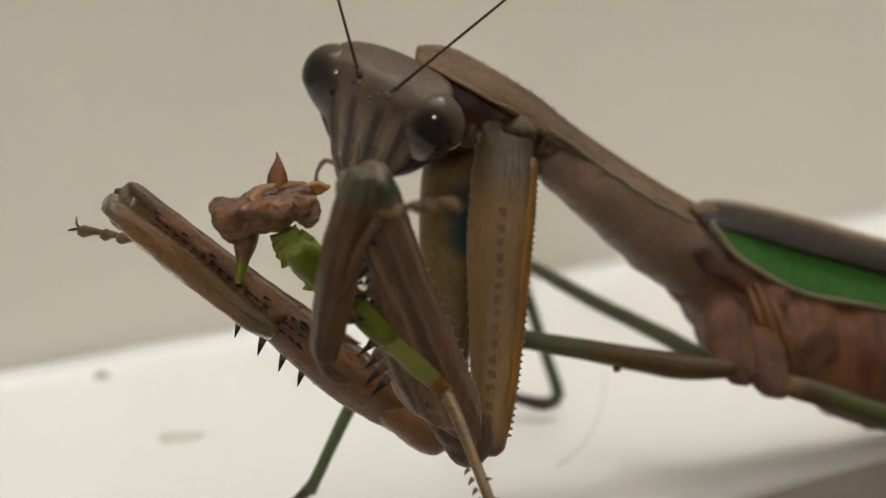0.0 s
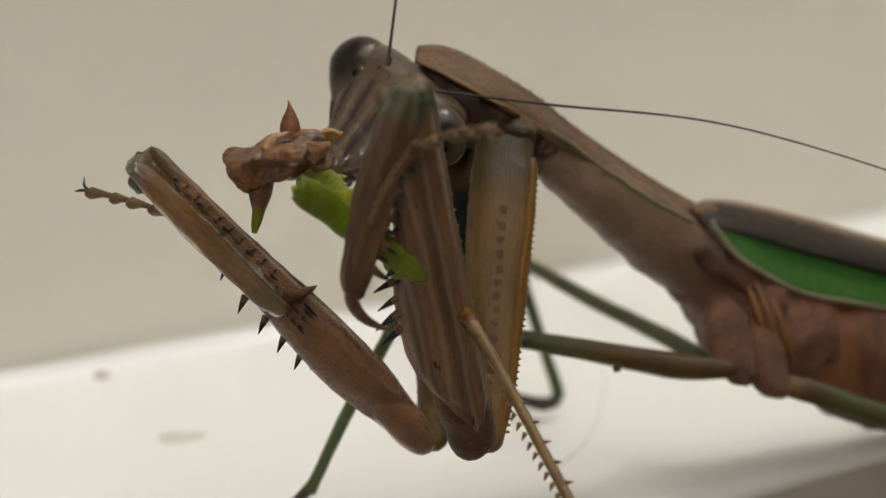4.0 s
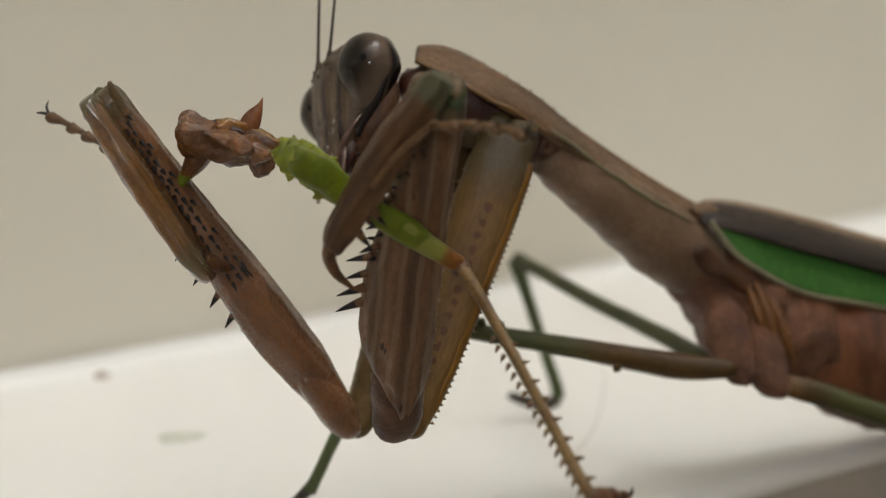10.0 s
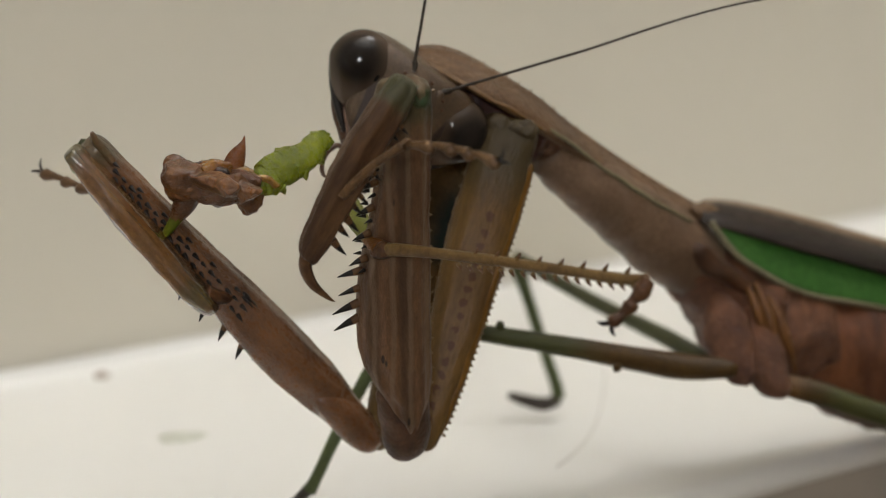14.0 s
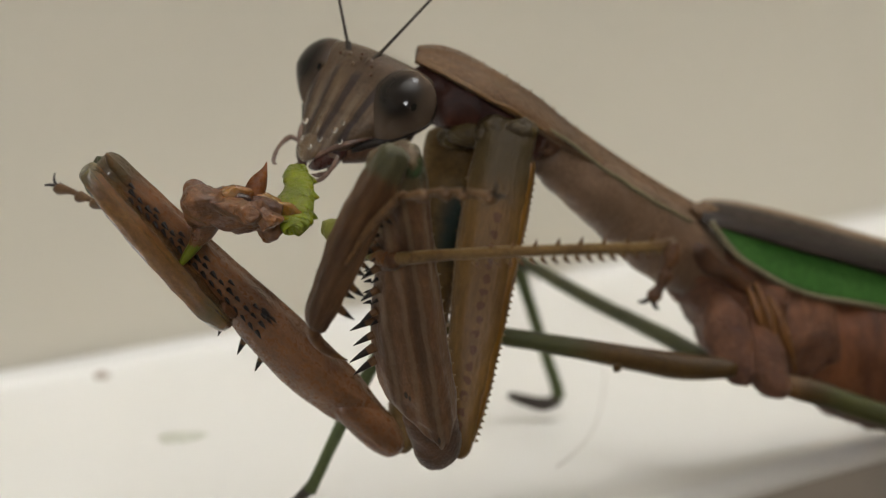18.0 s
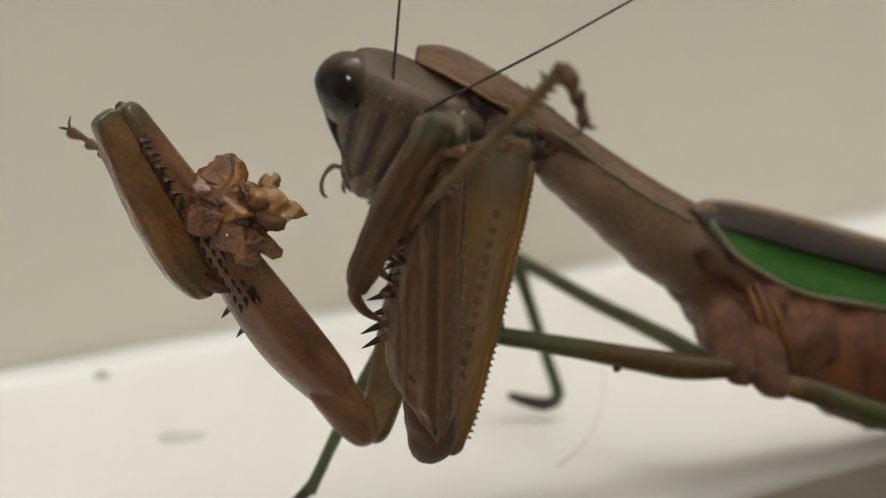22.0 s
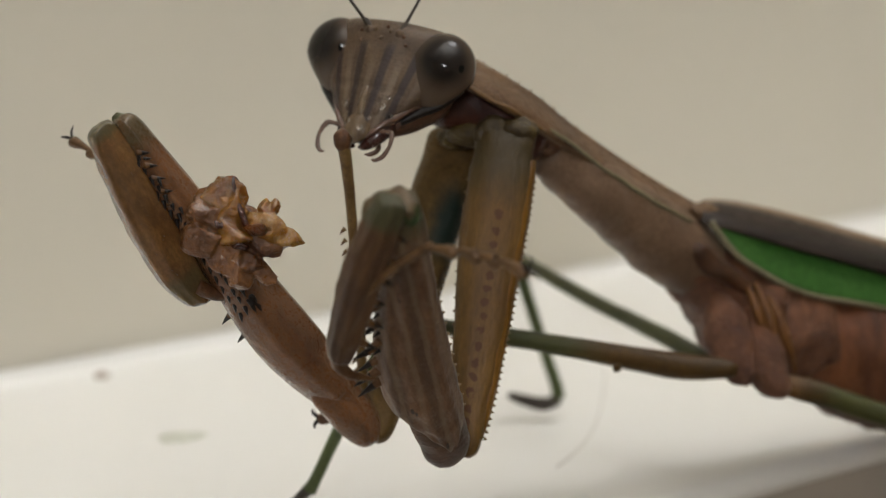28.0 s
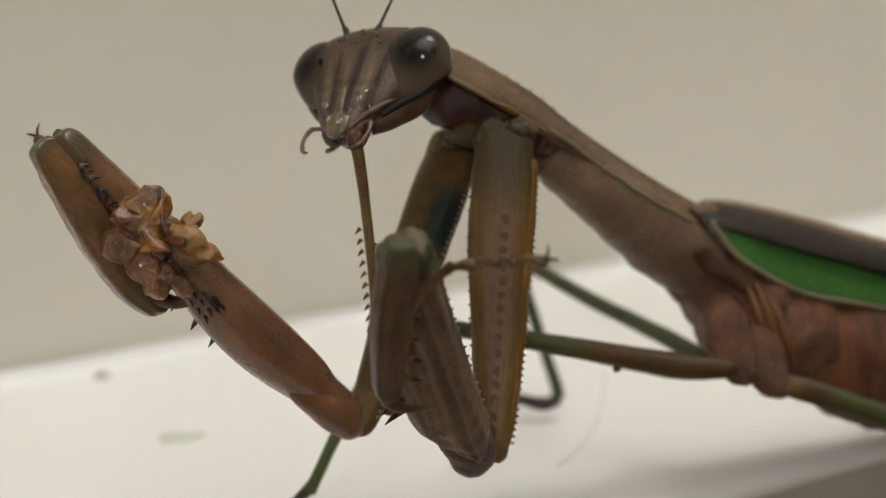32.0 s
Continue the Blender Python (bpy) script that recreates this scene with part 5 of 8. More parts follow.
    walk(antennae[0], [
        (0, at(-0.72, -1.75, 1.15, -63.13, -63.38, -166.72)), (0.3, at(-0.72, -1.75, 1.15, -71.03, -44.2, -169.76)),
        (0.5, at(-0.72, -1.75, 1.15, -78.68, -43.17, -162.04)), (0.8, at(-0.72, -1.75, 1.15, -73.57, -40.78, -170.43)),
        (1, at(-0.72, -1.75, 1.15, -73.95, -59.39, -147.61)), (1.5, at(-0.72, -1.75, 1.15, -70.99, -61.14, -150.92)),
        (2, at(-0.72, -1.75, 1.15, -87.81, -46.26, -141)), (2.5, at(-0.72, -1.75, 1.15, -87.43, -45.7, -141.37)),
        (3, at(-0.72, -1.75, 1.15, -78.16, -35.68, -166.93)), (3.3, at(-0.72, -1.75, 1.15, -74.62, -40.24, -164.96)),
        (3.5, at(-0.72, -1.75, 1.15, -70.28, -46.33, -166.62)), (5.5, at(-0.72, -1.75, 1.15, -32.79, -66.83, 144.14)),
        (6, at(-0.72, -1.75, 1.15, -98.2, -62.21, -111.17)), (6.5, at(-0.72, -1.75, 1.15, -76.23, -43.31, -142.24)),
        (7, at(-0.72, -1.75, 1.15, -100.35, -63.38, -111.94)), (7.5, at(-0.72, -1.75, 1.15, 158.78, -82.14, -19.54)),
        (7.75, at(-0.72, -1.75, 1.15, -21.78, -78.46, 125.49)), (8, at(-0.72, -1.75, 1.15, -44.69, -60.46, 111.7)), (8.25, at(-0.72, -1.75, 1.15, -31.67, -79.66, 135.97)), (8.5, at(-0.72, -1.75, 1.15, -177.24, -79.81, -42.3)),
        (9, at(-0.72, -1.75, 1.15, -13.28, -70.07, 102.78)), (9.5, at(-0.72, -1.75, 1.15, -42.67, -53.13, 123.78)),
        (9.75, at(-0.72, -1.75, 1.15, -6.47, -75.12, 127.05)), (10, at(-0.72, -1.75, 1.15, 137.77, -77.37, 20.43)), (10.5, at(-0.72, -1.75, 1.15, -29.8, -60.78, 128.97)),
        (11, at(-0.72, -1.75, 1.15, -36.5, -66.93, 129.04)), (11.5, at(-0.72, -1.75, 1.15, -47.44, -68.62, 148.52)),
        (12, at(-0.72, -1.75, 1.15, -76.88, -68.06, -167.79)), (12.5, at(-0.72, -1.75, 1.15, -30.58, -76.92, 153)),
        (13, at(-0.72, -1.75, 1.15, -56.02, -51.47, 178.62)), (13.5, at(-0.72, -1.75, 1.15, -60.57, -77.02, -167.49)),
        (13.8, at(-0.72, -1.75, 1.15, -26.75, -74.02, 118.96)), (14, at(-0.72, -1.75, 1.15, -62.15, -59.45, 135.77)),
        (14.3, at(-0.72, -1.75, 1.15, 158.51, -84.03, -33.11)), (14.5, at(-0.72, -1.75, 1.15, 136.9, -68.23, -1.2)),
        (15.5, at(-0.72, -1.75, 1.15, -20.84, -80.42, 124.41)), (16.5, at(-0.72, -1.75, 1.15, -58.66, -52.08, 128.84)), (17, at(-0.72, -1.75, 1.15, -44.11, -67.7, 161.72)),
        (17.3, at(-0.72, -1.75, 1.15, -85.61, -58.99, -170.13)), (17.5, at(-0.72, -1.75, 1.15, -68.06, -50.5, -172.4)),
        (18, at(-0.72, -1.75, 1.15, -78.89, -51.39, -153.82)), (18.5, at(-0.72, -1.75, 1.15, -73.32, -52.27, -160.59)),
        (19, at(-0.72, -1.75, 1.15, -72.46, -54.99, -159.82)), (19.5, at(-0.72, -1.75, 1.15, -68.06, -60, -162.7)),
        (20, at(-0.72, -1.75, 1.15, -83.4, -57.51, -156.77)), (20.5, at(-0.72, -1.75, 1.15, -82.34, -71.72, -136.39)),
        (21, at(-0.72, -1.75, 1.15, -93.54, -50.18, -135.22)), (21.3, at(-0.72, -1.75, 1.15, -162.18, -82.54, -44.68)),
        (21.5, at(-0.72, -1.75, 1.15, 140.01, -71.26, 20.73)), (21.8, at(-0.72, -1.75, 1.15, 2.24, -57.9, 105.05)),
        (22, at(-0.72, -1.75, 1.15, -28.97, -43.33, 116.32)), (22.5, at(-0.72, -1.75, 1.15, -119.75, -73.45, -121.59)),
        (23, at(-0.72, -1.75, 1.15, -98.49, -51.58, -155.86)), (23.5, at(-0.72, -1.75, 1.15, -106.04, -60.26, -139.9)),
        (24, at(-0.72, -1.75, 1.15, -90.89, -60.98, -155.03)), (24.5, at(-0.72, -1.75, 1.15, -84.1, -51.22, -178.01)),
        (25, at(-0.72, -1.75, 1.15, -79.25, -53.38, 171.75)), (25.5, at(-0.72, -1.75, 1.15, -83.62, -37.3, 173.16)),
        (27.5, at(-0.72, -1.75, 1.15, -95.13, -27.22, -167.98)), (28, at(-0.72, -1.75, 1.15, -83.91, -40.26, -170.56)),
        (28.5, at(-0.72, -1.75, 1.15, -93.31, -25.38, -164.45)), (29, at(-0.72, -1.75, 1.15, -95.99, -49.17, -162.97)),
        (29.5, at(-0.72, -1.75, 1.15, -94.7, -47.66, -150.44)), (30, at(-0.72, -1.75, 1.15, -126.44, -45.61, -123.61)),
        (30.3, at(-0.72, -1.75, 1.15, -87.92, -63.96, -169.99)), (30.5, at(-0.72, -1.75, 1.15, -156.91, -66.58, -73)),
        (31, at(-0.72, -1.75, 1.15, -110.25, -51.84, -134.15)), (31.5, at(-0.72, -1.75, 1.15, -108.61, -60.81, -132.75)),
        (32, at(-0.72, -1.75, 1.15, -107.16, -58.77, -135.18))])
    walk(antennae[1], [
        (0, at(0.72, -1.75, 1.15, 58.86, -49.9, 40.19)), (0.3, at(0.72, -1.75, 1.15, 53.26, -60.45, 64.4)),
        (0.5, at(0.72, -1.75, 1.15, 50.96, -67.54, 70.03)), (0.8, at(0.72, -1.75, 1.15, 27.52, -65.03, 89.34)),
        (1, at(0.72, -1.75, 1.15, 57.36, -57.16, 88.4)), (1.5, at(0.72, -1.75, 1.15, 58.72, -54.24, 88.09)),
        (2, at(0.72, -1.75, 1.15, 42.04, -69.63, 100.79)), (2.5, at(0.72, -1.75, 1.15, 82.95, -56.09, 61.05)),
        (3, at(0.72, -1.75, 1.15, 80.35, -41.37, 39.17)), (3.3, at(0.72, -1.75, 1.15, 79.17, -35.79, 41.61)),
        (3.5, at(0.72, -1.75, 1.15, 78.97, -28.84, 41.38)), (5.5, at(0.72, -1.75, 1.15, 71.5, -32.3, 33.69)),
        (6, at(0.72, -1.75, 1.15, 75.91, -71.02, 84.48)), (6.5, at(0.72, -1.75, 1.15, 50.49, -58.86, 98.87)),
        (7, at(0.72, -1.75, 1.15, 59.12, -75.67, 99.73)), (7.5, at(0.72, -1.75, 1.15, 105, -30.17, 53.5)),
        (7.75, at(0.72, -1.75, 1.15, 84.72, -32.48, 23.98)), (8, at(0.72, -1.75, 1.15, 67.06, -43.05, -5.26)), (8.25, at(0.72, -1.75, 1.15, 84.31, -44.45, 24.56)), (8.5, at(0.72, -1.75, 1.15, 99.41, -51.96, 55.04)),
        (9, at(0.72, -1.75, 1.15, 67.02, -44.99, 20.65)), (9.5, at(0.72, -1.75, 1.15, 57.92, -43.9, 14.17)),
        (9.75, at(0.72, -1.75, 1.15, 76.4, -58.47, 41.74)), (10, at(0.72, -1.75, 1.15, 81.9, -76.86, 78.73)), (10.5, at(0.72, -1.75, 1.15, 56.8, -41.87, 37.18)),
        (11, at(0.72, -1.75, 1.15, 69.83, -42.07, 22.69)), (11.5, at(0.72, -1.75, 1.15, 82.06, -32.6, 20.31)),
        (12, at(0.72, -1.75, 1.15, 91.83, -49.37, 35.81)), (12.5, at(0.72, -1.75, 1.15, 93.68, -12.63, 37.29)),
        (13, at(0.72, -1.75, 1.15, 63.09, -49.99, 65.03)), (13.5, at(0.72, -1.75, 1.15, 77.84, -51.75, 67.9)),
        (13.8, at(0.72, -1.75, 1.15, 78.8, -39.71, 15.73)), (14, at(0.72, -1.75, 1.15, 73.93, -50.4, -1.02)),
        (14.3, at(0.72, -1.75, 1.15, 108.83, -45.51, 21.96)), (14.5, at(0.72, -1.75, 1.15, 114.87, -46.82, 31.73)),
        (16.5, at(0.72, -1.75, 1.15, 63.85, -51.37, 2.64)), (17, at(0.72, -1.75, 1.15, 75, -37.48, 40.1)),
        (17.3, at(0.72, -1.75, 1.15, 87.8, -57.13, 24.87)), (17.5, at(0.72, -1.75, 1.15, 61.15, -58.24, 62.36)),
        (18, at(0.72, -1.75, 1.15, 55.64, -69.48, 78.66)), (18.5, at(0.72, -1.75, 1.15, 50.87, -66.41, 80.77)),
        (19, at(0.72, -1.75, 1.15, 50.8, -66.77, 82.99)), (19.5, at(0.72, -1.75, 1.15, 38.51, -68.04, 96.22)),
        (20, at(0.72, -1.75, 1.15, 21.22, -72.39, 110.45)), (20.5, at(0.72, -1.75, 1.15, 58.31, -68.7, 90.81)),
        (21, at(0.72, -1.75, 1.15, 22.61, -77.09, 118.66)), (21.3, at(0.72, -1.75, 1.15, 87.99, -66.74, 72.78)),
        (21.5, at(0.72, -1.75, 1.15, 101.78, -64.97, 65.1)), (21.8, at(0.72, -1.75, 1.15, 53.5, -44.48, 43.64)),
        (22, at(0.72, -1.75, 1.15, 38.02, -39.78, 35.1)), (22.5, at(0.72, -1.75, 1.15, 97.57, -51.03, 38.05)),
        (23, at(0.72, -1.75, 1.15, 91.95, -59.62, 30.12)), (23.5, at(0.72, -1.75, 1.15, 93.85, -60.68, 38.86)),
        (24, at(0.72, -1.75, 1.15, 41.79, -70.22, 83.85)), (24.5, at(0.72, -1.75, 1.15, 34.52, -66.81, 74.21)),
        (25, at(0.72, -1.75, 1.15, 58.26, -58.86, 46.93)), (25.5, at(0.72, -1.75, 1.15, 86.44, -33.88, 14.14)),
        (27.5, at(0.72, -1.75, 1.15, 48.13, -69.19, 67.97)), (28, at(0.72, -1.75, 1.15, 33.81, -63.89, 87.57)),
        (28.5, at(0.72, -1.75, 1.15, 25.2, -66.95, 94.27)), (29, at(0.72, -1.75, 1.15, 67.67, -66.56, 47.25)),
        (29.5, at(0.72, -1.75, 1.15, 80.83, -49.4, 72.53)), (30, at(0.72, -1.75, 1.15, -82.02, -65.09, -167.09)),
        (30.3, at(0.72, -1.75, 1.15, -8.7, -68.95, 113.05)), (30.5, at(0.72, -1.75, 1.15, 123.69, -71.13, 18.73)),
        (31, at(0.72, -1.75, 1.15, 62.91, -78.05, 69.5)), (31.5, at(0.72, -1.75, 1.15, 67.23, -73.7, 66.51)),
        (32, at(0.72, -1.75, 1.15, 55.53, -74.99, 79.22))])
    walk(coxa_near, [
        (0, at(2.94, 1.92, 17.16, 178.25, 62.57, -99.45)), (0.5, at(2.94, 1.92, 17.16, 176.12, 63.71, -100.72)),
        (1, at(2.94, 1.92, 17.16, 173.84, 64.83, -102.14)), (1.5, at(2.94, 1.92, 17.16, 172.54, 64.97, -103.09)),
        (2, at(2.94, 1.92, 17.16, 171.23, 65.11, -104.05)), (2.5, at(2.94, 1.92, 17.16, 173.67, 63.86, -101.64)),
        (3, at(2.94, 1.92, 17.16, 175.88, 62.57, -99.45)), (3.5, at(2.94, 1.92, 17.16, 178.06, 60.69, -97.9)),
        (5.5, at(2.94, 1.92, 17.16, 167.25, 58.92, -107.97)), (6, at(2.94, 1.92, 17.16, 160.35, 61.37, -114.06)),
        (6.5, at(2.94, 1.92, 17.16, 161.52, 59.21, -113.62)), (7, at(2.94, 1.92, 17.16, 149.42, 57.5, -124.18)),
        (7.5, at(2.94, 1.92, 17.16, 147.19, 57.83, -126)), (8, at(2.94, 1.92, 17.16, 143.26, 60.59, -130.65)),
        (8.5, at(2.94, 1.92, 17.16, 143, 60.05, -130.7)), (9, at(2.94, 1.92, 17.16, 146.05, 61.67, -127.36)),
        (9.5, at(2.94, 1.92, 17.16, 144.18, 58.58, -130.02)), (10, at(2.94, 1.92, 17.16, 146.84, 55.86, -126.02)),
        (10.5, at(2.94, 1.92, 17.16, 143.3, 57.9, -130.43)), (11, at(2.94, 1.92, 17.16, 139.36, 60.09, -133.67)),
        (11.5, at(2.94, 1.92, 17.16, 144.08, 58.58, -130.02)), (12, at(2.94, 1.92, 17.16, 138.86, 60.27, -134.58)),
        (12.5, at(2.94, 1.92, 17.16, 142.04, 59.67, -131.57)), (13, at(2.94, 1.92, 17.16, 148.51, 61.1, -124.42)),
        (13.5, at(2.94, 1.92, 17.16, 140.96, 62.53, -131.62)), (14, at(2.94, 1.92, 17.16, 131.62, 67.79, -140.59)),
        (14.5, at(2.94, 1.92, 17.16, 121.83, 69.41, -149.81)), (16.5, at(2.94, 1.92, 17.16, 132.15, 63.01, -141.16)),
        (17, at(2.94, 1.92, 17.16, 137.69, 69.07, -134.14)), (17.5, at(2.94, 1.92, 17.16, 139.48, 70.94, -132.4)),
        (18, at(2.94, 1.92, 17.16, 150.06, 70.1, -122.59)), (18.5, at(2.94, 1.92, 17.16, 153.37, 70.42, -119.45)),
        (19, at(2.94, 1.92, 17.16, 150.86, 72.68, -121.3)), (19.5, at(2.94, 1.92, 17.16, 156, 71.51, -116.63)),
        (20, at(2.94, 1.92, 17.16, 161.21, 70.38, -111.69)), (20.5, at(2.94, 1.92, 17.16, 162.68, 70.11, -110.41)),
        (21, at(2.94, 1.92, 17.16, 161.3, 70.38, -111.69)), (21.5, at(2.94, 1.92, 17.16, 150.25, 67.67, -122.24)),
        (22, at(2.94, 1.92, 17.16, 152.78, 65.1, -119.48)), (22.5, at(2.94, 1.92, 17.16, 143.62, 67.84, -128.75)),
        (23, at(2.94, 1.92, 17.16, 145.24, 64.99, -127.81)), (23.5, at(2.94, 1.92, 17.16, 143.71, 66.75, -129.18)),
        (24, at(2.94, 1.92, 17.16, 149.51, 64.9, -123.95)), (24.5, at(2.94, 1.92, 17.16, 147.97, 67.09, -125.33)),
        (25, at(2.94, 1.92, 17.16, 153.32, 64.99, -120.8)), (25.5, at(2.94, 1.92, 17.16, 153.99, 65.95, -119.91)),
        (27.5, at(2.94, 1.92, 17.16, 151.51, 68.45, -121.72)), (28, at(2.94, 1.92, 17.16, 162.26, 65.71, -112.45)),
        (28.5, at(2.94, 1.92, 17.16, 161.48, 65.83, -113.12)), (28.85, at(2.94, 1.92, 17.16, 161.48, 65.83, -113.12)),
        (29, at(2.94, 1.92, 17.16, 144.22, 59.09, -128.56)), (29.5, at(2.94, 1.92, 17.16, 155.79, 61.87, -116.95)),
        (29.65, at(2.94, 1.92, 17.16, 155.79, 61.87, -116.95)), (29.8, at(2.94, 1.92, 17.16, 144.67, 43.07, -127.9)),
        (30, at(2.94, 1.92, 17.16, 137.24, 61.3, -134.19)), (30.15, at(2.94, 1.92, 17.16, 149.51, 64.9, -123.95)),
        (30.35, at(2.94, 1.92, 17.16, 149.51, 64.9, -123.95)), (30.5, at(2.94, 1.92, 17.16, 144.67, 43.07, -127.9)),
        (30.7, at(2.94, 1.92, 17.16, 149.51, 64.9, -123.95)), (31, at(2.94, 1.92, 17.16, 179.22, 79.03, -91.25)),
        (31.5, at(2.94, 1.92, 17.16, 172.34, 73, -100.45)), (32, at(2.94, 1.92, 17.16, 169.98, 73.49, -102.6))])
    walk(femur_near, [
        (0, at(1.3, -4.84, 5.7, -138.67, -47.49, -111.15)), (0.5, at(1.21, -4.6, 5.58, -139.81, -46.12, -111.13)),
        (1, at(1.12, -4.36, 5.46, -142.72, -49.27, -108.53)), (1.5, at(1.04, -4.31, 5.44, -144.86, -50.04, -106.89)),
        (2, at(0.96, -4.26, 5.43, -146.15, -50.32, -106.4)), (2.5, at(1.13, -4.55, 5.56, -146.44, -52.32, -106.21)),
        (3, at(1.3, -4.84, 5.7, -145.17, -55.51, -107.98)), (3.5, at(1.41, -5.22, 5.92, -143.97, -56.21, -108.62)),
        (5.5, at(0.25, -5.27, 6.17, -23.55, -84.74, 128.53)), (6, at(-0.21, -4.6, 5.88, -143.75, -75.23, -111.67)),
        (6.5, at(-0.33, -4.99, 6.15, -148.83, -71.77, -106.39)), (7, at(-1.54, -4.66, 6.38, 179.75, -77.77, -77.43)),
        (7.5, at(-1.68, -4.49, 6.33, 174.39, -65.39, -73.47)), (8, at(-1.79, -3.76, 5.98, -166.26, -76.34, -90.81)),
        (8.5, at(-1.86, -3.84, 6.05, 178.74, -62.23, -76.09)), (9, at(-1.39, -3.83, 5.85, -168.59, -68.35, -89.5)),
        (9.5, at(-1.97, -4.09, 6.23, -173.67, -69.21, -84.38)), (10, at(-1.88, -4.77, 6.6, 176.87, -60.51, -78.54)),
        (10.5, at(-2.08, -4.15, 6.32, -178.62, -64.83, -80.78)), (11, at(-2.1, -3.61, 6.04, -178.92, -64.45, -81.36)),
        (11.5, at(-1.97, -4.09, 6.23, 170.28, -84.06, -67.22)), (12, at(-2.14, -3.52, 6.02, -178.75, -77.06, -79.05)),
        (12.5, at(-1.97, -3.82, 6.09, 27.13, -83.4, 76.48)), (13, at(-1.2, -4.1, 5.92, -175.16, -75.05, -82.71)),
        (13.5, at(-1.63, -3.42, 5.75, 172.75, -70.07, -71.52)), (14, at(-1.48, -2.1, 5.16, -167.31, -67, -90.75)),
        (14.5, at(-1.65, -1.3, 4.99, -173.54, -64.7, -85.81)), (16.5, at(-2.28, -2.64, 5.72, -171.88, -61.41, -87.69)),
        (17, at(-0.93, -2.31, 5.05, -171.56, -62.44, -87.79)), (17.5, at(-0.57, -2.13, 4.88, -157.43, -56.04, -101.31)),
        (18, at(-0.1, -2.71, 4.96, -156.27, -53.66, -99.81)), (18.5, at(0.14, -2.78, 4.92, -154.29, -52.65, -100.64)),
        (19, at(0.26, -2.3, 4.73, -152.6, -51.88, -102.19)), (19.5, at(0.43, -2.68, 4.82, -150.76, -51.95, -104.04)),
        (20, at(0.66, -3.04, 4.92, -152.25, -51.01, -102.33)), (20.5, at(0.73, -3.13, 4.94, -150.89, -50.15, -103.26)),
        (21, at(0.66, -3.04, 4.92, -152.04, -49.8, -102.32)), (21.5, at(-0.33, -3.14, 5.19, -164.09, -59.54, -93.85)),
        (22, at(-0.38, -3.71, 5.46, -171.31, -57.75, -88.41)), (22.5, at(-0.76, -2.8, 5.17, -168.04, -57.12, -90.6)),
        (23, at(-1.04, -3.29, 5.47, -166.66, -55.36, -92.37)), (23.5, at(-0.93, -2.94, 5.28, -164.13, -55.8, -94.15)),
        (24, at(-0.75, -3.52, 5.48, -163.15, -53.41, -94.96)), (24.5, at(-0.62, -3.09, 5.25, -159.89, -51.56, -97.2)),
        (25, at(-0.49, -3.67, 5.47, -159.31, -48.81, -97.5)), (25.5, at(-0.33, -3.55, 5.37, -158.17, -49.44, -98.27)),
        (27.5, at(-0.21, -3.03, 5.11, -157.6, -48.85, -98.6)), (28, at(0.26, -3.89, 5.39, -154.28, -44.75, -100.25)),
        (28.5, at(0.21, -3.85, 5.37, -154.6, -45.2, -100.12)), (28.85, at(0.21, -3.85, 5.37, -154.6, -45.2, -100.12)),
        (29, at(-1.78, -4.12, 6.17, 179.08, -65.31, -79.47)), (29.5, at(-0.44, -4.38, 5.83, -169.49, -60.63, -89.68)),
        (29.65, at(-0.44, -4.38, 5.83, -169.49, -60.63, -89.68)), (29.8, at(-3.29, -6.23, 8.54, 156.91, -65.07, -59.98)),
        (30, at(-1.98, -3.41, 5.89, 165.23, -63.58, -68.05)), (30.15, at(-0.75, -3.52, 5.48, -163.15, -53.41, -94.96)),
        (30.35, at(-0.75, -3.52, 5.48, -163.15, -53.41, -94.96)), (30.5, at(-3.29, -6.23, 8.54, 156.91, -65.07, -59.98)),
        (30.7, at(-0.75, -3.52, 5.48, -163.15, -53.41, -94.96)), (31, at(2.19, -1.5, 4.22, -142.35, -35.89, -104.62)),
        (31.5, at(1.57, -2.74, 4.67, -149.06, -37.91, -101.8)), (32, at(1.45, -2.61, 4.64, -148.15, -40.65, -102.99))])
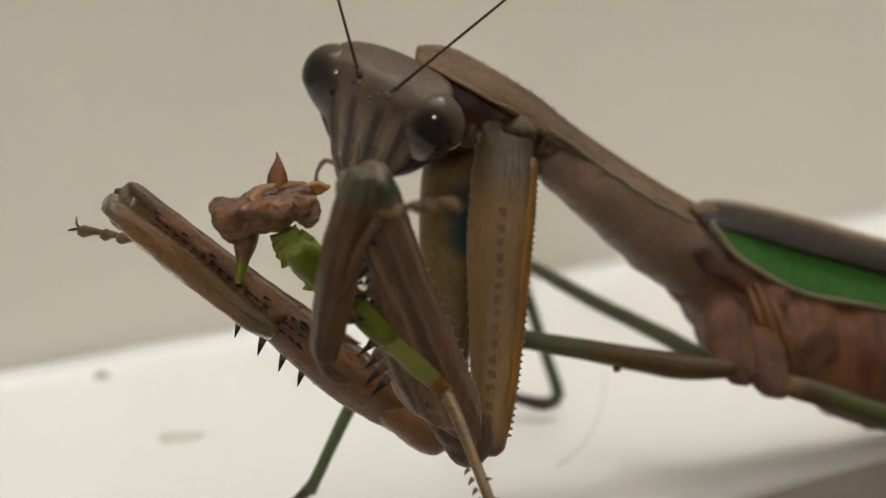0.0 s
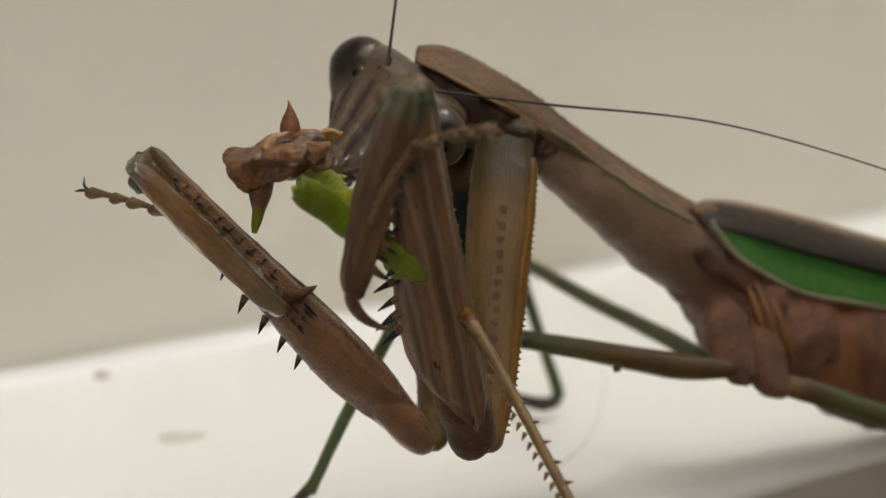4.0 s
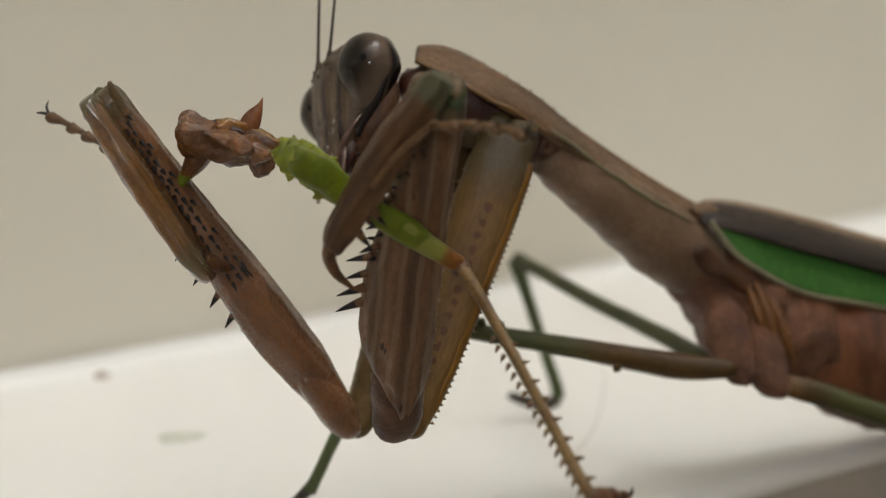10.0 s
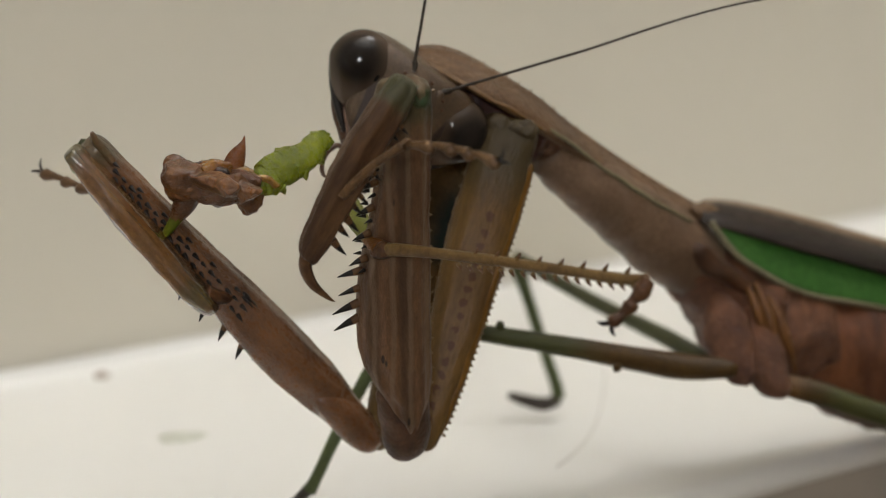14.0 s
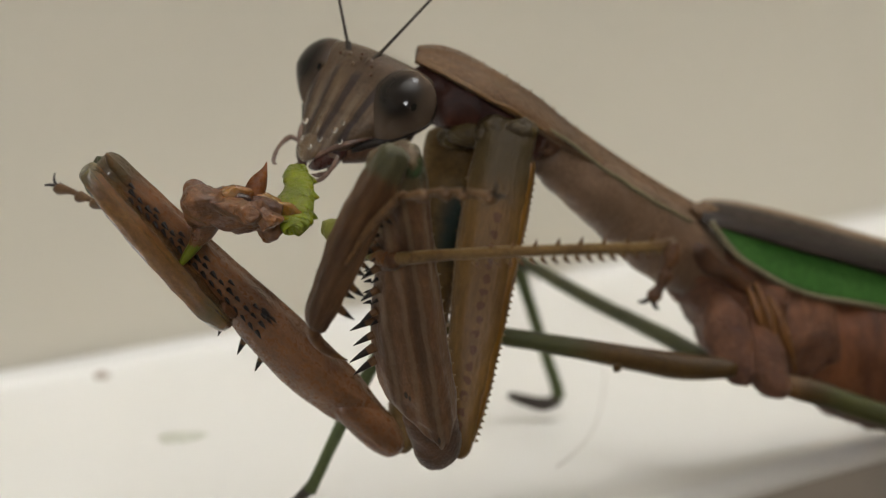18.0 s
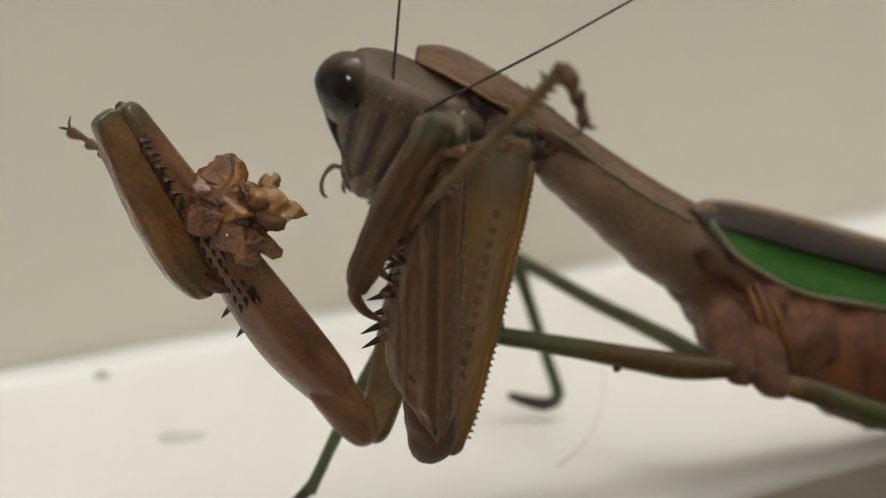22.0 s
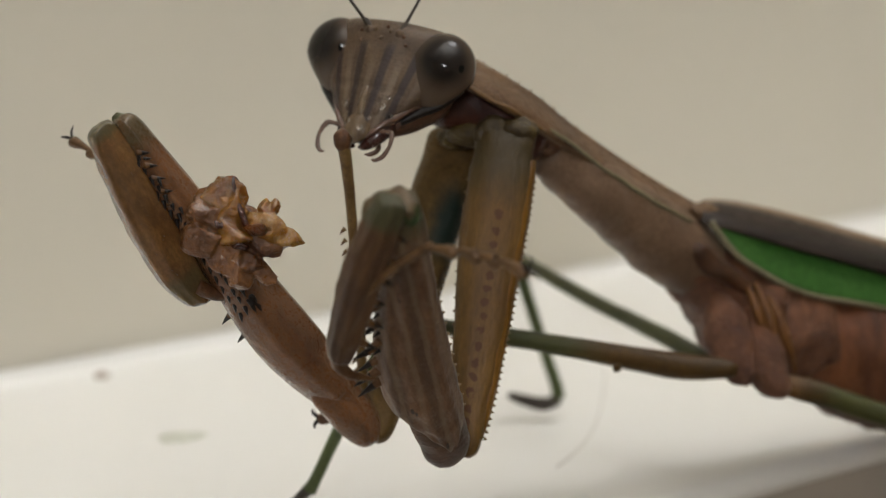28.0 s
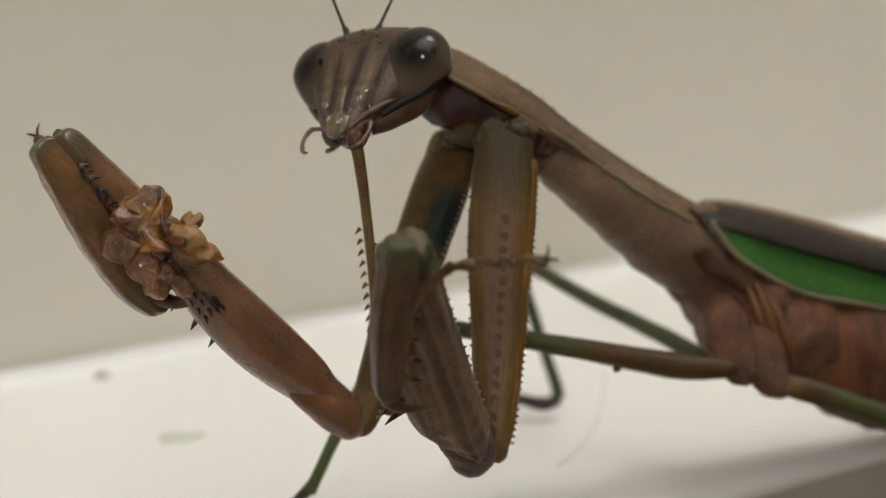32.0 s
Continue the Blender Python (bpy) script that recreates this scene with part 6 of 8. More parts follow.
    walk(tibia_near, [
        (0, at(-2.86, -16.77, 18.55, -174.34, 67.23, 121.82)), (0.5, at(-3.07, -16.82, 18.1, -176.53, 66.18, 118.72)),
        (1, at(-2.41, -16.09, 18.65, -167.9, 66.95, 126.8)), (1.5, at(-2.13, -15.97, 18.79, -162.75, 67.05, 131.41)),
        (2, at(-2.11, -15.88, 18.83, -159.34, 67.28, 133.92)), (2.5, at(-1.77, -15.73, 19.32, -155.75, 69.09, 136.67)),
        (3, at(-1.68, -15.19, 20.04, -149.16, 72.13, 141.61)), (3.5, at(-1.6, -15.39, 20.36, -147.11, 72.68, 143.96)),
        (5.5, at(-0.72, -5.07, 23.76, -58.86, 60.25, -137.58)), (6, at(-1.81, -9.77, 22.62, -79.97, 68.37, -156.04)),
        (6.5, at(-1.81, -11.25, 22.56, -89.86, 71.49, -164.74)), (7, at(-0.73, -9.32, 23.3, -59.5, 56.26, -138.88)),
        (7.5, at(0.4, -12.45, 22.1, -114.06, 60.31, 171.56)), (8, at(-1.82, -8.92, 22.8, -92.02, 63.16, -168.01)),
        (8.5, at(0.13, -12.72, 21.28, -123.79, 57.87, 164.5)), (9, at(-1.32, -11.27, 21.95, -119.89, 60.88, 166.44)),
        (9.5, at(-1.33, -11.26, 22.46, -127.93, 61.74, 158.27)), (10, at(-0.19, -14.16, 21.7, -127.51, 55.21, 157.44)),
        (10.5, at(-0.88, -12.47, 22.02, -127.66, 58.19, 158.34)), (11, at(-0.97, -12.04, 21.68, -121.63, 56.29, 163.89)),
        (11.5, at(-1.25, -6.81, 23.55, -71.2, 57.59, -149.29)), (12, at(-1.4, -8.4, 22.88, -87.96, 58.97, -164.78)),
        (12.5, at(-1.5, -2.99, 23.37, -55.92, 52.23, -136.74)), (13, at(-0.63, -9.6, 22.64, -85.77, 58.29, -162.76)),
        (13.5, at(0.27, -10.06, 22.09, -101.65, 56.27, -176.62)), (14, at(-1.55, -9.92, 21.12, -114.44, 60.36, 171.86)),
        (14.5, at(-1.1, -9.72, 20.66, -112.73, 59.88, 172.63)), (16.5, at(-1.94, -11.96, 20.95, -123.75, 60.13, 162.4)),
        (17, at(-0.62, -11.36, 20.43, -122.27, 58.77, 164.17)), (17.5, at(-2.49, -12.64, 19.22, -121.51, 67.7, 163.86)),
        (18, at(-1.82, -13.84, 18.98, -144.46, 61.35, 146.75)), (18.5, at(-1.75, -14.12, 18.77, -150.61, 61.84, 141.76)),
        (19, at(-1.96, -13.77, 18.42, -153.5, 62.94, 138.72)), (19.5, at(-2.13, -14.04, 18.55, -154.96, 65.31, 136.51)),
        (20, at(-1.63, -14.7, 18.45, -146.55, 67.17, 144.55)), (20.5, at(-1.77, -14.95, 18.29, -148.12, 69.21, 142.76)),
        (21, at(-1.69, -14.98, 18.22, -155.45, 68.74, 135.4)), (21.5, at(-0.9, -12.94, 20.19, -140.9, 67.62, 145.79)),
        (22, at(-0.11, -13.98, 20.17, -144.58, 57.87, 142.35)), (22.5, at(-0.84, -13.22, 19.78, -139.29, 62.1, 148.2)),
        (23, at(-1.43, -14.15, 19.77, -138.66, 58.74, 149.68)), (23.5, at(-1.61, -13.67, 19.67, -141.6, 61.71, 146.65)),
        (24, at(-1.62, -14.83, 19.44, -148.28, 63.1, 139.97)), (24.5, at(-1.93, -14.79, 18.88, -153.18, 62.33, 136.51)),
        (25, at(-1.95, -15.99, 18.58, -162.44, 57.49, 128.78)), (25.5, at(-1.92, -15.7, 18.6, -158.41, 60.6, 132.6)),
        (27.5, at(-1.88, -15.31, 18.23, -160.19, 62.15, 130.57)), (28, at(-1.89, -17, 17.67, -174.97, 56.2, 118.57)),
        (28.5, at(-1.89, -16.87, 17.75, -173.78, 57.23, 119.33)), (28.85, at(-1.89, -16.87, 17.75, -173.78, 57.23, 119.33)),
        (29, at(-0.46, -12.28, 21.91, -132.28, 61.65, 151.78)), (29.5, at(-0.39, -13.91, 20.94, -150.31, 62.91, 135.28)),
        (29.65, at(-0.39, -13.91, 20.94, -150.31, 62.91, 135.28)), (29.8, at(0.33, -13.61, 24.23, -64.27, 56.05, -142.25)),
        (30, at(0.87, -11.6, 21.42, -76.59, 45.95, -155.89)), (30.15, at(-1.62, -14.83, 19.44, -148.28, 63.1, 139.97)),
        (30.35, at(-1.62, -14.83, 19.44, -148.28, 63.1, 139.97)), (30.5, at(0.33, -13.61, 24.23, -64.27, 56.05, -142.25)),
        (30.7, at(-1.62, -14.83, 19.44, -148.28, 63.1, 139.97)), (31, at(-1.31, -16.06, 14.52, 156.35, 52.74, 95.41)),
        (31.5, at(-1.19, -17.11, 15.44, 165.5, 56.88, 100.51)), (32, at(-1.46, -16.41, 16.03, 164.5, 56.83, 98.83))])
    walk(tarsus_near, [
        (0, at(-3.79, -15.87, 14.49, 82.41, -32.36, -45.39)), (0.5, at(-3.96, -15.81, 14.05, 85.16, -30.64, -47.87)),
        (1, at(-3.48, -15.26, 14.59, 82.55, -29.89, -46.36)), (1.5, at(-3.3, -15.23, 14.71, 82.2, -29.52, -46.14)),
        (2, at(-3.33, -15.21, 14.73, 82.64, -29.42, -46.82)), (2.5, at(-2.95, -15.2, 15.13, 82.28, -30.92, -44.61)),
        (3, at(-2.79, -14.9, 15.75, 81.04, -33.74, -42.6)), (3.5, at(-2.73, -15.16, 16.02, 81.28, -34.08, -41.62)),
        (5.5, at(-2.83, -7.6, 18.87, 78.33, -28.62, -36.36)), (6, at(-3.48, -11.11, 18.11, 80.98, -29.46, -34.18)),
        (6.5, at(-3.32, -12.25, 17.98, 82.27, -25.46, -34.05)), (7, at(-2.91, -11.8, 19.08, 80.25, -24.96, -32.43)),
        (7.5, at(-1.89, -12.7, 18.1, 78.88, -20.53, -32.76)), (8, at(-3.99, -9.97, 18.52, 81.37, -21.9, -33.89)),
        (8.5, at(-2.27, -12.63, 17.29, 83.11, -14.35, -34.82)), (9, at(-3.55, -11.32, 17.93, 81.63, -18.84, -35.22)),
        (9.5, at(-3.36, -11.03, 18.49, 79.03, -19.89, -32.74)), (10, at(-2.62, -13.74, 18.01, 81.1, -19.66, -37.68)),
        (10.5, at(-3.15, -12.15, 18.18, 80.62, -15.21, -35.2)), (11, at(-3.47, -11.91, 17.88, 81.77, -14.13, -35.33)),
        (11.5, at(-3.55, -8.76, 19.48, 75.79, -19.09, -31.99)), (12, at(-3.86, -9.66, 18.73, 81.52, -18.39, -34.02)),
        (12.5, at(-3.92, -5.84, 19.24, 76.39, -26.6, -30.5)), (13, at(-3.13, -10.96, 18.51, 81.53, -18.68, -34.2)),
        (13.5, at(-2.37, -10.8, 18.24, 77.37, -17.09, -31.43)), (14, at(-3.88, -10.17, 17.09, 81.66, -14.96, -34.48)),
        (14.5, at(-3.47, -10.01, 16.65, 81.76, -15.27, -35.48)), (16.5, at(-4.17, -11.84, 16.99, 81.81, -19.19, -36.93)),
        (17, at(-2.96, -11.29, 16.52, 81.9, -16.87, -37.12)), (17.5, at(-4.24, -12.74, 14.88, 86.59, -23.13, -41.42)),
        (18, at(-3.65, -13.23, 15.07, 81.03, -24.75, -36.17)), (18.5, at(-3.43, -13.38, 14.88, 80.65, -24.47, -36.81)),
        (19, at(-3.51, -13, 14.47, 81.76, -24.65, -38.35)), (19.5, at(-3.52, -13.33, 14.54, 81.31, -28.05, -39.58)),
        (20, at(-3.08, -14.26, 14.32, 81.85, -29.98, -41.35)), (20.5, at(-3.08, -14.55, 14.07, 82.93, -28.98, -41.86)),
        (21, at(-2.87, -14.4, 14.06, 81.84, -30.81, -41.66)), (21.5, at(-2.35, -12.53, 16.04, 80.08, -31.03, -38.94)),
        (22, at(-2.02, -13.09, 16.46, 80.15, -28.37, -37.16)), (22.5, at(-2.65, -12.68, 15.83, 80.71, -21.37, -37.35)),
        (23, at(-3.48, -13.54, 15.95, 81.68, -17.88, -35.39)), (23.5, at(-3.41, -13.07, 15.75, 80.72, -22.28, -34.6)),
        (24, at(-3.2, -14.09, 15.48, 81.42, -24.43, -35.43)), (24.5, at(-3.46, -13.93, 14.97, 81.6, -20.9, -35.63)),
        (25, at(-3.45, -14.71, 14.92, 81.83, -18.58, -36.93)), (25.5, at(-3.41, -14.67, 14.78, 81.77, -19.69, -36.76)),
        (27.5, at(-3.25, -14.31, 14.35, 81.68, -15.92, -34.82)), (28, at(-3.06, -15.44, 14.11, 81.65, -14.01, -34.18)),
        (28.5, at(-3.06, -15.37, 14.14, 81.67, -14.98, -34.52)), (28.85, at(-3.06, -15.37, 14.14, 81.67, -14.98, -34.52)),
        (29, at(-2.4, -11.83, 17.94, 81.72, -9.69, -34.17)), (29.5, at(-1.87, -13.04, 17, 81.82, -14.49, -35.9)),
        (29.65, at(-1.87, -13.04, 17, 81.82, -14.49, -35.9)), (29.8, at(-2.06, -16.05, 19.84, 80.99, -30.14, -34.65)),
        (30, at(-2.38, -13.65, 17.84, 81.69, -2.64, -33.76)), (30.15, at(-3.2, -14.09, 15.48, 81.42, -24.43, -35.43)),
        (30.35, at(-3.2, -14.09, 15.48, 81.42, -24.43, -35.43)), (30.5, at(-2.06, -16.05, 19.84, 80.99, -30.14, -34.65)),
        (30.7, at(-3.2, -14.09, 15.48, 81.42, -24.43, -35.43)), (31, at(-1.56, -14.05, 11.18, 80.82, -31.14, -33.76)),
        (31.5, at(-1.63, -15.36, 11.89, 80.98, -29.28, -34.02)), (32, at(-1.83, -14.64, 12.49, 80.94, -28.73, -33.4))])
    walk(coxa_far, [
        (0, at(0.55, 4.94, 16.44, -160, 59.31, -94.27)), (1, at(0.55, 4.94, 16.44, -167.31, 59.78, -98.73)),
        (2, at(0.55, 4.94, 16.44, -168.16, 59.78, -98.73)), (3, at(0.55, 4.94, 16.44, -165.28, 59.53, -96.47)),
        (3.5, at(0.55, 4.94, 16.44, -166.38, 59.65, -97.59)), (5.5, at(0.55, 4.94, 16.44, -166.26, 58.77, -99.11)),
        (6, at(0.55, 4.94, 16.44, -167.85, 59.97, -100.34)), (6.5, at(0.55, 4.94, 16.44, -172.45, 58.91, -105.27)),
        (7, at(0.55, 4.94, 16.44, -177.66, 58.05, -110.16)), (7.5, at(0.55, 4.94, 16.44, 179.12, 59.56, -112.34)),
        (8, at(0.55, 4.94, 16.44, 175.03, 61.29, -114.96)), (8.5, at(0.55, 4.94, 16.44, 172.28, 59.58, -118.5)),
        (9, at(0.55, 4.94, 16.44, 169.18, 58.13, -122.1)), (9.5, at(0.55, 4.94, 16.44, 167.49, 57.09, -124.15)),
        (10, at(0.55, 4.94, 16.44, 165.77, 56.15, -126.26)), (10.5, at(0.55, 4.94, 16.44, 164.2, 56.88, -127.13)),
        (11, at(0.55, 4.94, 16.44, 162.43, 57.65, -128.12)), (11.5, at(0.55, 4.94, 16.44, 164.95, 59.96, -124.9)),
        (12, at(0.55, 4.94, 16.44, 165.79, 62.81, -122.08)), (12.5, at(0.55, 4.94, 16.44, 167.89, 62.45, -120.48)),
        (13, at(0.55, 4.94, 16.44, 169.48, 62.12, -118.99)), (13.5, at(0.55, 4.94, 16.44, 165.39, 62.91, -122.5)),
        (14, at(0.55, 4.94, 16.44, 159.93, 63.91, -126.74)), (14.5, at(0.55, 4.94, 16.44, 168.42, 61.42, -122.36)),
        (16.5, at(0.55, 4.94, 16.44, 173.12, 58.13, -122.1)), (17, at(0.55, 4.94, 16.44, 175.99, 58.25, -119.71)),
        (17.5, at(0.55, 4.94, 16.44, 172.68, 61.97, -118.27)), (18, at(0.55, 4.94, 16.44, 174.84, 63.49, -114.29)),
        (18.5, at(0.55, 4.94, 16.44, 179.08, 63.37, -109.46)), (19, at(0.55, 4.94, 16.44, -177.3, 63.43, -104.93)),
        (19.5, at(0.55, 4.94, 16.44, -175.59, 63.65, -102.09)), (20, at(0.55, 4.94, 16.44, -173.92, 63.93, -99.26)),
        (20.5, at(0.55, 4.94, 16.44, -174.59, 64.04, -100.07)), (21, at(0.55, 4.94, 16.44, -175.28, 64.16, -100.89)),
        (21.5, at(0.55, 4.94, 16.44, 178.25, 60.72, -111.97)), (22, at(0.55, 4.94, 16.44, 169.88, 57.8, -120.52)),
        (22.5, at(0.55, 4.94, 16.44, 170.09, 57.8, -120.52)), (23, at(0.55, 4.94, 16.44, 170.29, 57.8, -120.52)),
        (23.5, at(0.55, 4.94, 16.44, 170.13, 57.8, -120.52)), (24, at(0.55, 4.94, 16.44, 169.97, 57.8, -120.52)),
        (24.5, at(0.55, 4.94, 16.44, 169.99, 57.8, -120.52)), (25, at(0.55, 4.94, 16.44, 170.01, 57.8, -120.52)),
        (25.5, at(0.55, 4.94, 16.44, 170.02, 57.8, -120.52)), (27.5, at(0.55, 4.94, 16.44, 172.25, 57.51, -119.02)),
        (28, at(0.55, 4.94, 16.44, 172.69, 57.51, -119.02)), (28.5, at(0.55, 4.94, 16.44, 172.98, 56.73, -119.5)),
        (29, at(0.55, 4.94, 16.44, 173.23, 55.98, -120)), (29.5, at(0.55, 4.94, 16.44, 169.15, 55.11, -125.11)),
        (30, at(0.55, 4.94, 16.44, 172.44, 51.51, -125.45)), (30.5, at(0.55, 4.94, 16.44, 179.82, 48.44, -126.55)),
        (31, at(0.55, 4.94, 16.44, 172.56, 54.76, -127.19)), (31.5, at(0.55, 4.94, 16.44, 171.16, 55.65, -127.73)),
        (32, at(0.55, 4.94, 16.44, 179.65, 54.69, -123))])
    walk(femur_far, [
        (0, at(-0.45, -1.9, 5.43, -28.83, -40.06, -151.52)), (0.5, at(-0.7, -1.82, 5.42, -31.9, -39.28, -148.96)),
        (1, at(-0.94, -1.75, 5.4, -33.34, -44.25, -148.7)), (1.5, at(-0.94, -1.75, 5.4, -32.69, -45.71, -149.74)),
        (2, at(-0.94, -1.75, 5.4, -31.89, -45.64, -151.02)), (2.5, at(-0.82, -1.8, 5.41, -31.19, -44.6, -151.44)),
        (3, at(-0.69, -1.84, 5.42, -29.57, -44.72, -153.14)), (3.5, at(-0.82, -1.8, 5.41, -32.43, -45.82, -149.36)),
        (5.5, at(-1.01, -1.93, 5.52, -27.24, -47.51, -155.57)), (6, at(-1.1, -1.68, 5.38, -20.72, -44.23, -163.72)),
        (6.5, at(-1.68, -1.75, 5.52, -9.33, -47.16, -179.88)), (7, at(-2.25, -1.72, 5.63, -14.21, -50.32, -174.16)),
        (7.5, at(-2.38, -1.37, 5.46, -15.03, -51.48, -173.02)), (8, at(-2.51, -0.96, 5.27, -19.85, -50.04, -166.68)),
        (8.5, at(-2.99, -1.07, 5.47, -20.23, -52.55, -166.97)), (9, at(-3.47, -1.09, 5.65, -24.4, -53.42, -162.45)),
        (9.5, at(-3.77, -1.11, 5.78, -31.73, -52.67, -154.09)), (10, at(-4.07, -1.1, 5.9, -28.14, -54.84, -159.05)),
        (10.5, at(-4.08, -0.93, 5.81, -25.54, -56.48, -162.03)), (11, at(-4.09, -0.75, 5.71, -25.57, -54.45, -161.82)),
        (11.5, at(-3.55, -0.63, 5.43, -24.32, -51.29, -162.01)), (12, at(-3.01, -0.35, 5.11, -15.54, -49.79, -172.33)),
        (12.5, at(-2.91, -0.49, 5.15, -20.33, -50.52, -166.24)), (13, at(-2.81, -0.62, 5.18, -23.45, -50.18, -162.57)),
        (13.5, at(-3.04, -0.31, 5.1, -29.49, -48.64, -154.56)), (14, at(-3.27, 0.09, 5, -24.65, -48.15, -160.59)),
        (14.5, at(-3.18, -0.56, 5.27, -27.2, -46.55, -159.73)), (16.5, at(-3.47, -1.09, 5.65, -35.88, -47.17, -157.98)),
        (17, at(-3.23, -1.21, 5.63, -34.66, -47.5, -160.63)), (17.5, at(-2.76, -0.68, 5.2, -26.93, -45.18, -169.05)),
        (18, at(-2.28, -0.6, 5.03, -36.09, -45.55, -155.22)), (18.5, at(-1.85, -0.81, 5.03, -32.7, -48.7, -157.82)),
        (19, at(-1.43, -0.93, 5.01, -30.96, -47.1, -158.27)), (19.5, at(-1.15, -0.96, 4.98, -25.09, -47.12, -164.78)),
        (20, at(-0.87, -0.96, 4.95, -31.68, -48.12, -154.69)), (20.5, at(-0.94, -0.93, 4.94, -32.02, -49.05, -156.98)),
        (21, at(-1.02, -0.89, 4.93, -36.57, -47.83, -153.75)), (21.5, at(-2.27, -1.18, 5.33, -39.09, -47.47, -163.17)),
        (22, at(-3.35, -1.23, 5.68, -60.19, -52.84, -151.23)), (22.5, at(-3.35, -1.23, 5.68, -59.29, -52.37, -152.45)),
        (23, at(-3.35, -1.23, 5.68, -59.88, -52.45, -151.79)), (23.5, at(-3.35, -1.23, 5.68, -59.78, -52.93, -152.39)),
        (24, at(-3.35, -1.23, 5.68, -60.75, -52.82, -151.66)), (24.5, at(-3.35, -1.23, 5.68, -61.95, -52.43, -150.46)),
        (25, at(-3.35, -1.23, 5.68, -62, -52.41, -150.67)), (25.5, at(-3.35, -1.23, 5.68, -62.29, -52.11, -150.6)),
        (27.5, at(-3.22, -1.37, 5.72, -64.48, -51.01, -148.6)), (28, at(-3.22, -1.37, 5.72, -65.3, -50.68, -148)),
        (28.5, at(-3.34, -1.46, 5.82, -67.09, -50.34, -145.76)), (29, at(-3.46, -1.55, 5.91, -62.77, -51.99, -151.3)),
        (29.5, at(-4.06, -1.33, 6.03, -63.16, -53.12, -151.49)), (30, at(-4.45, -1.81, 6.52, -63.87, -53.89, -150.91)),
        (30.5, at(-4.86, -2.12, 6.96, -59.52, -50.78, -155.94)), (31, at(-4.31, -1.23, 6.08, -57.35, -48.34, -156.25)),
        (31.5, at(-4.27, -1.06, 5.96, -56.03, -48.08, -157.78)), (32, at(-3.89, -1.54, 6.08, -57.39, -45.53, -155.48))])
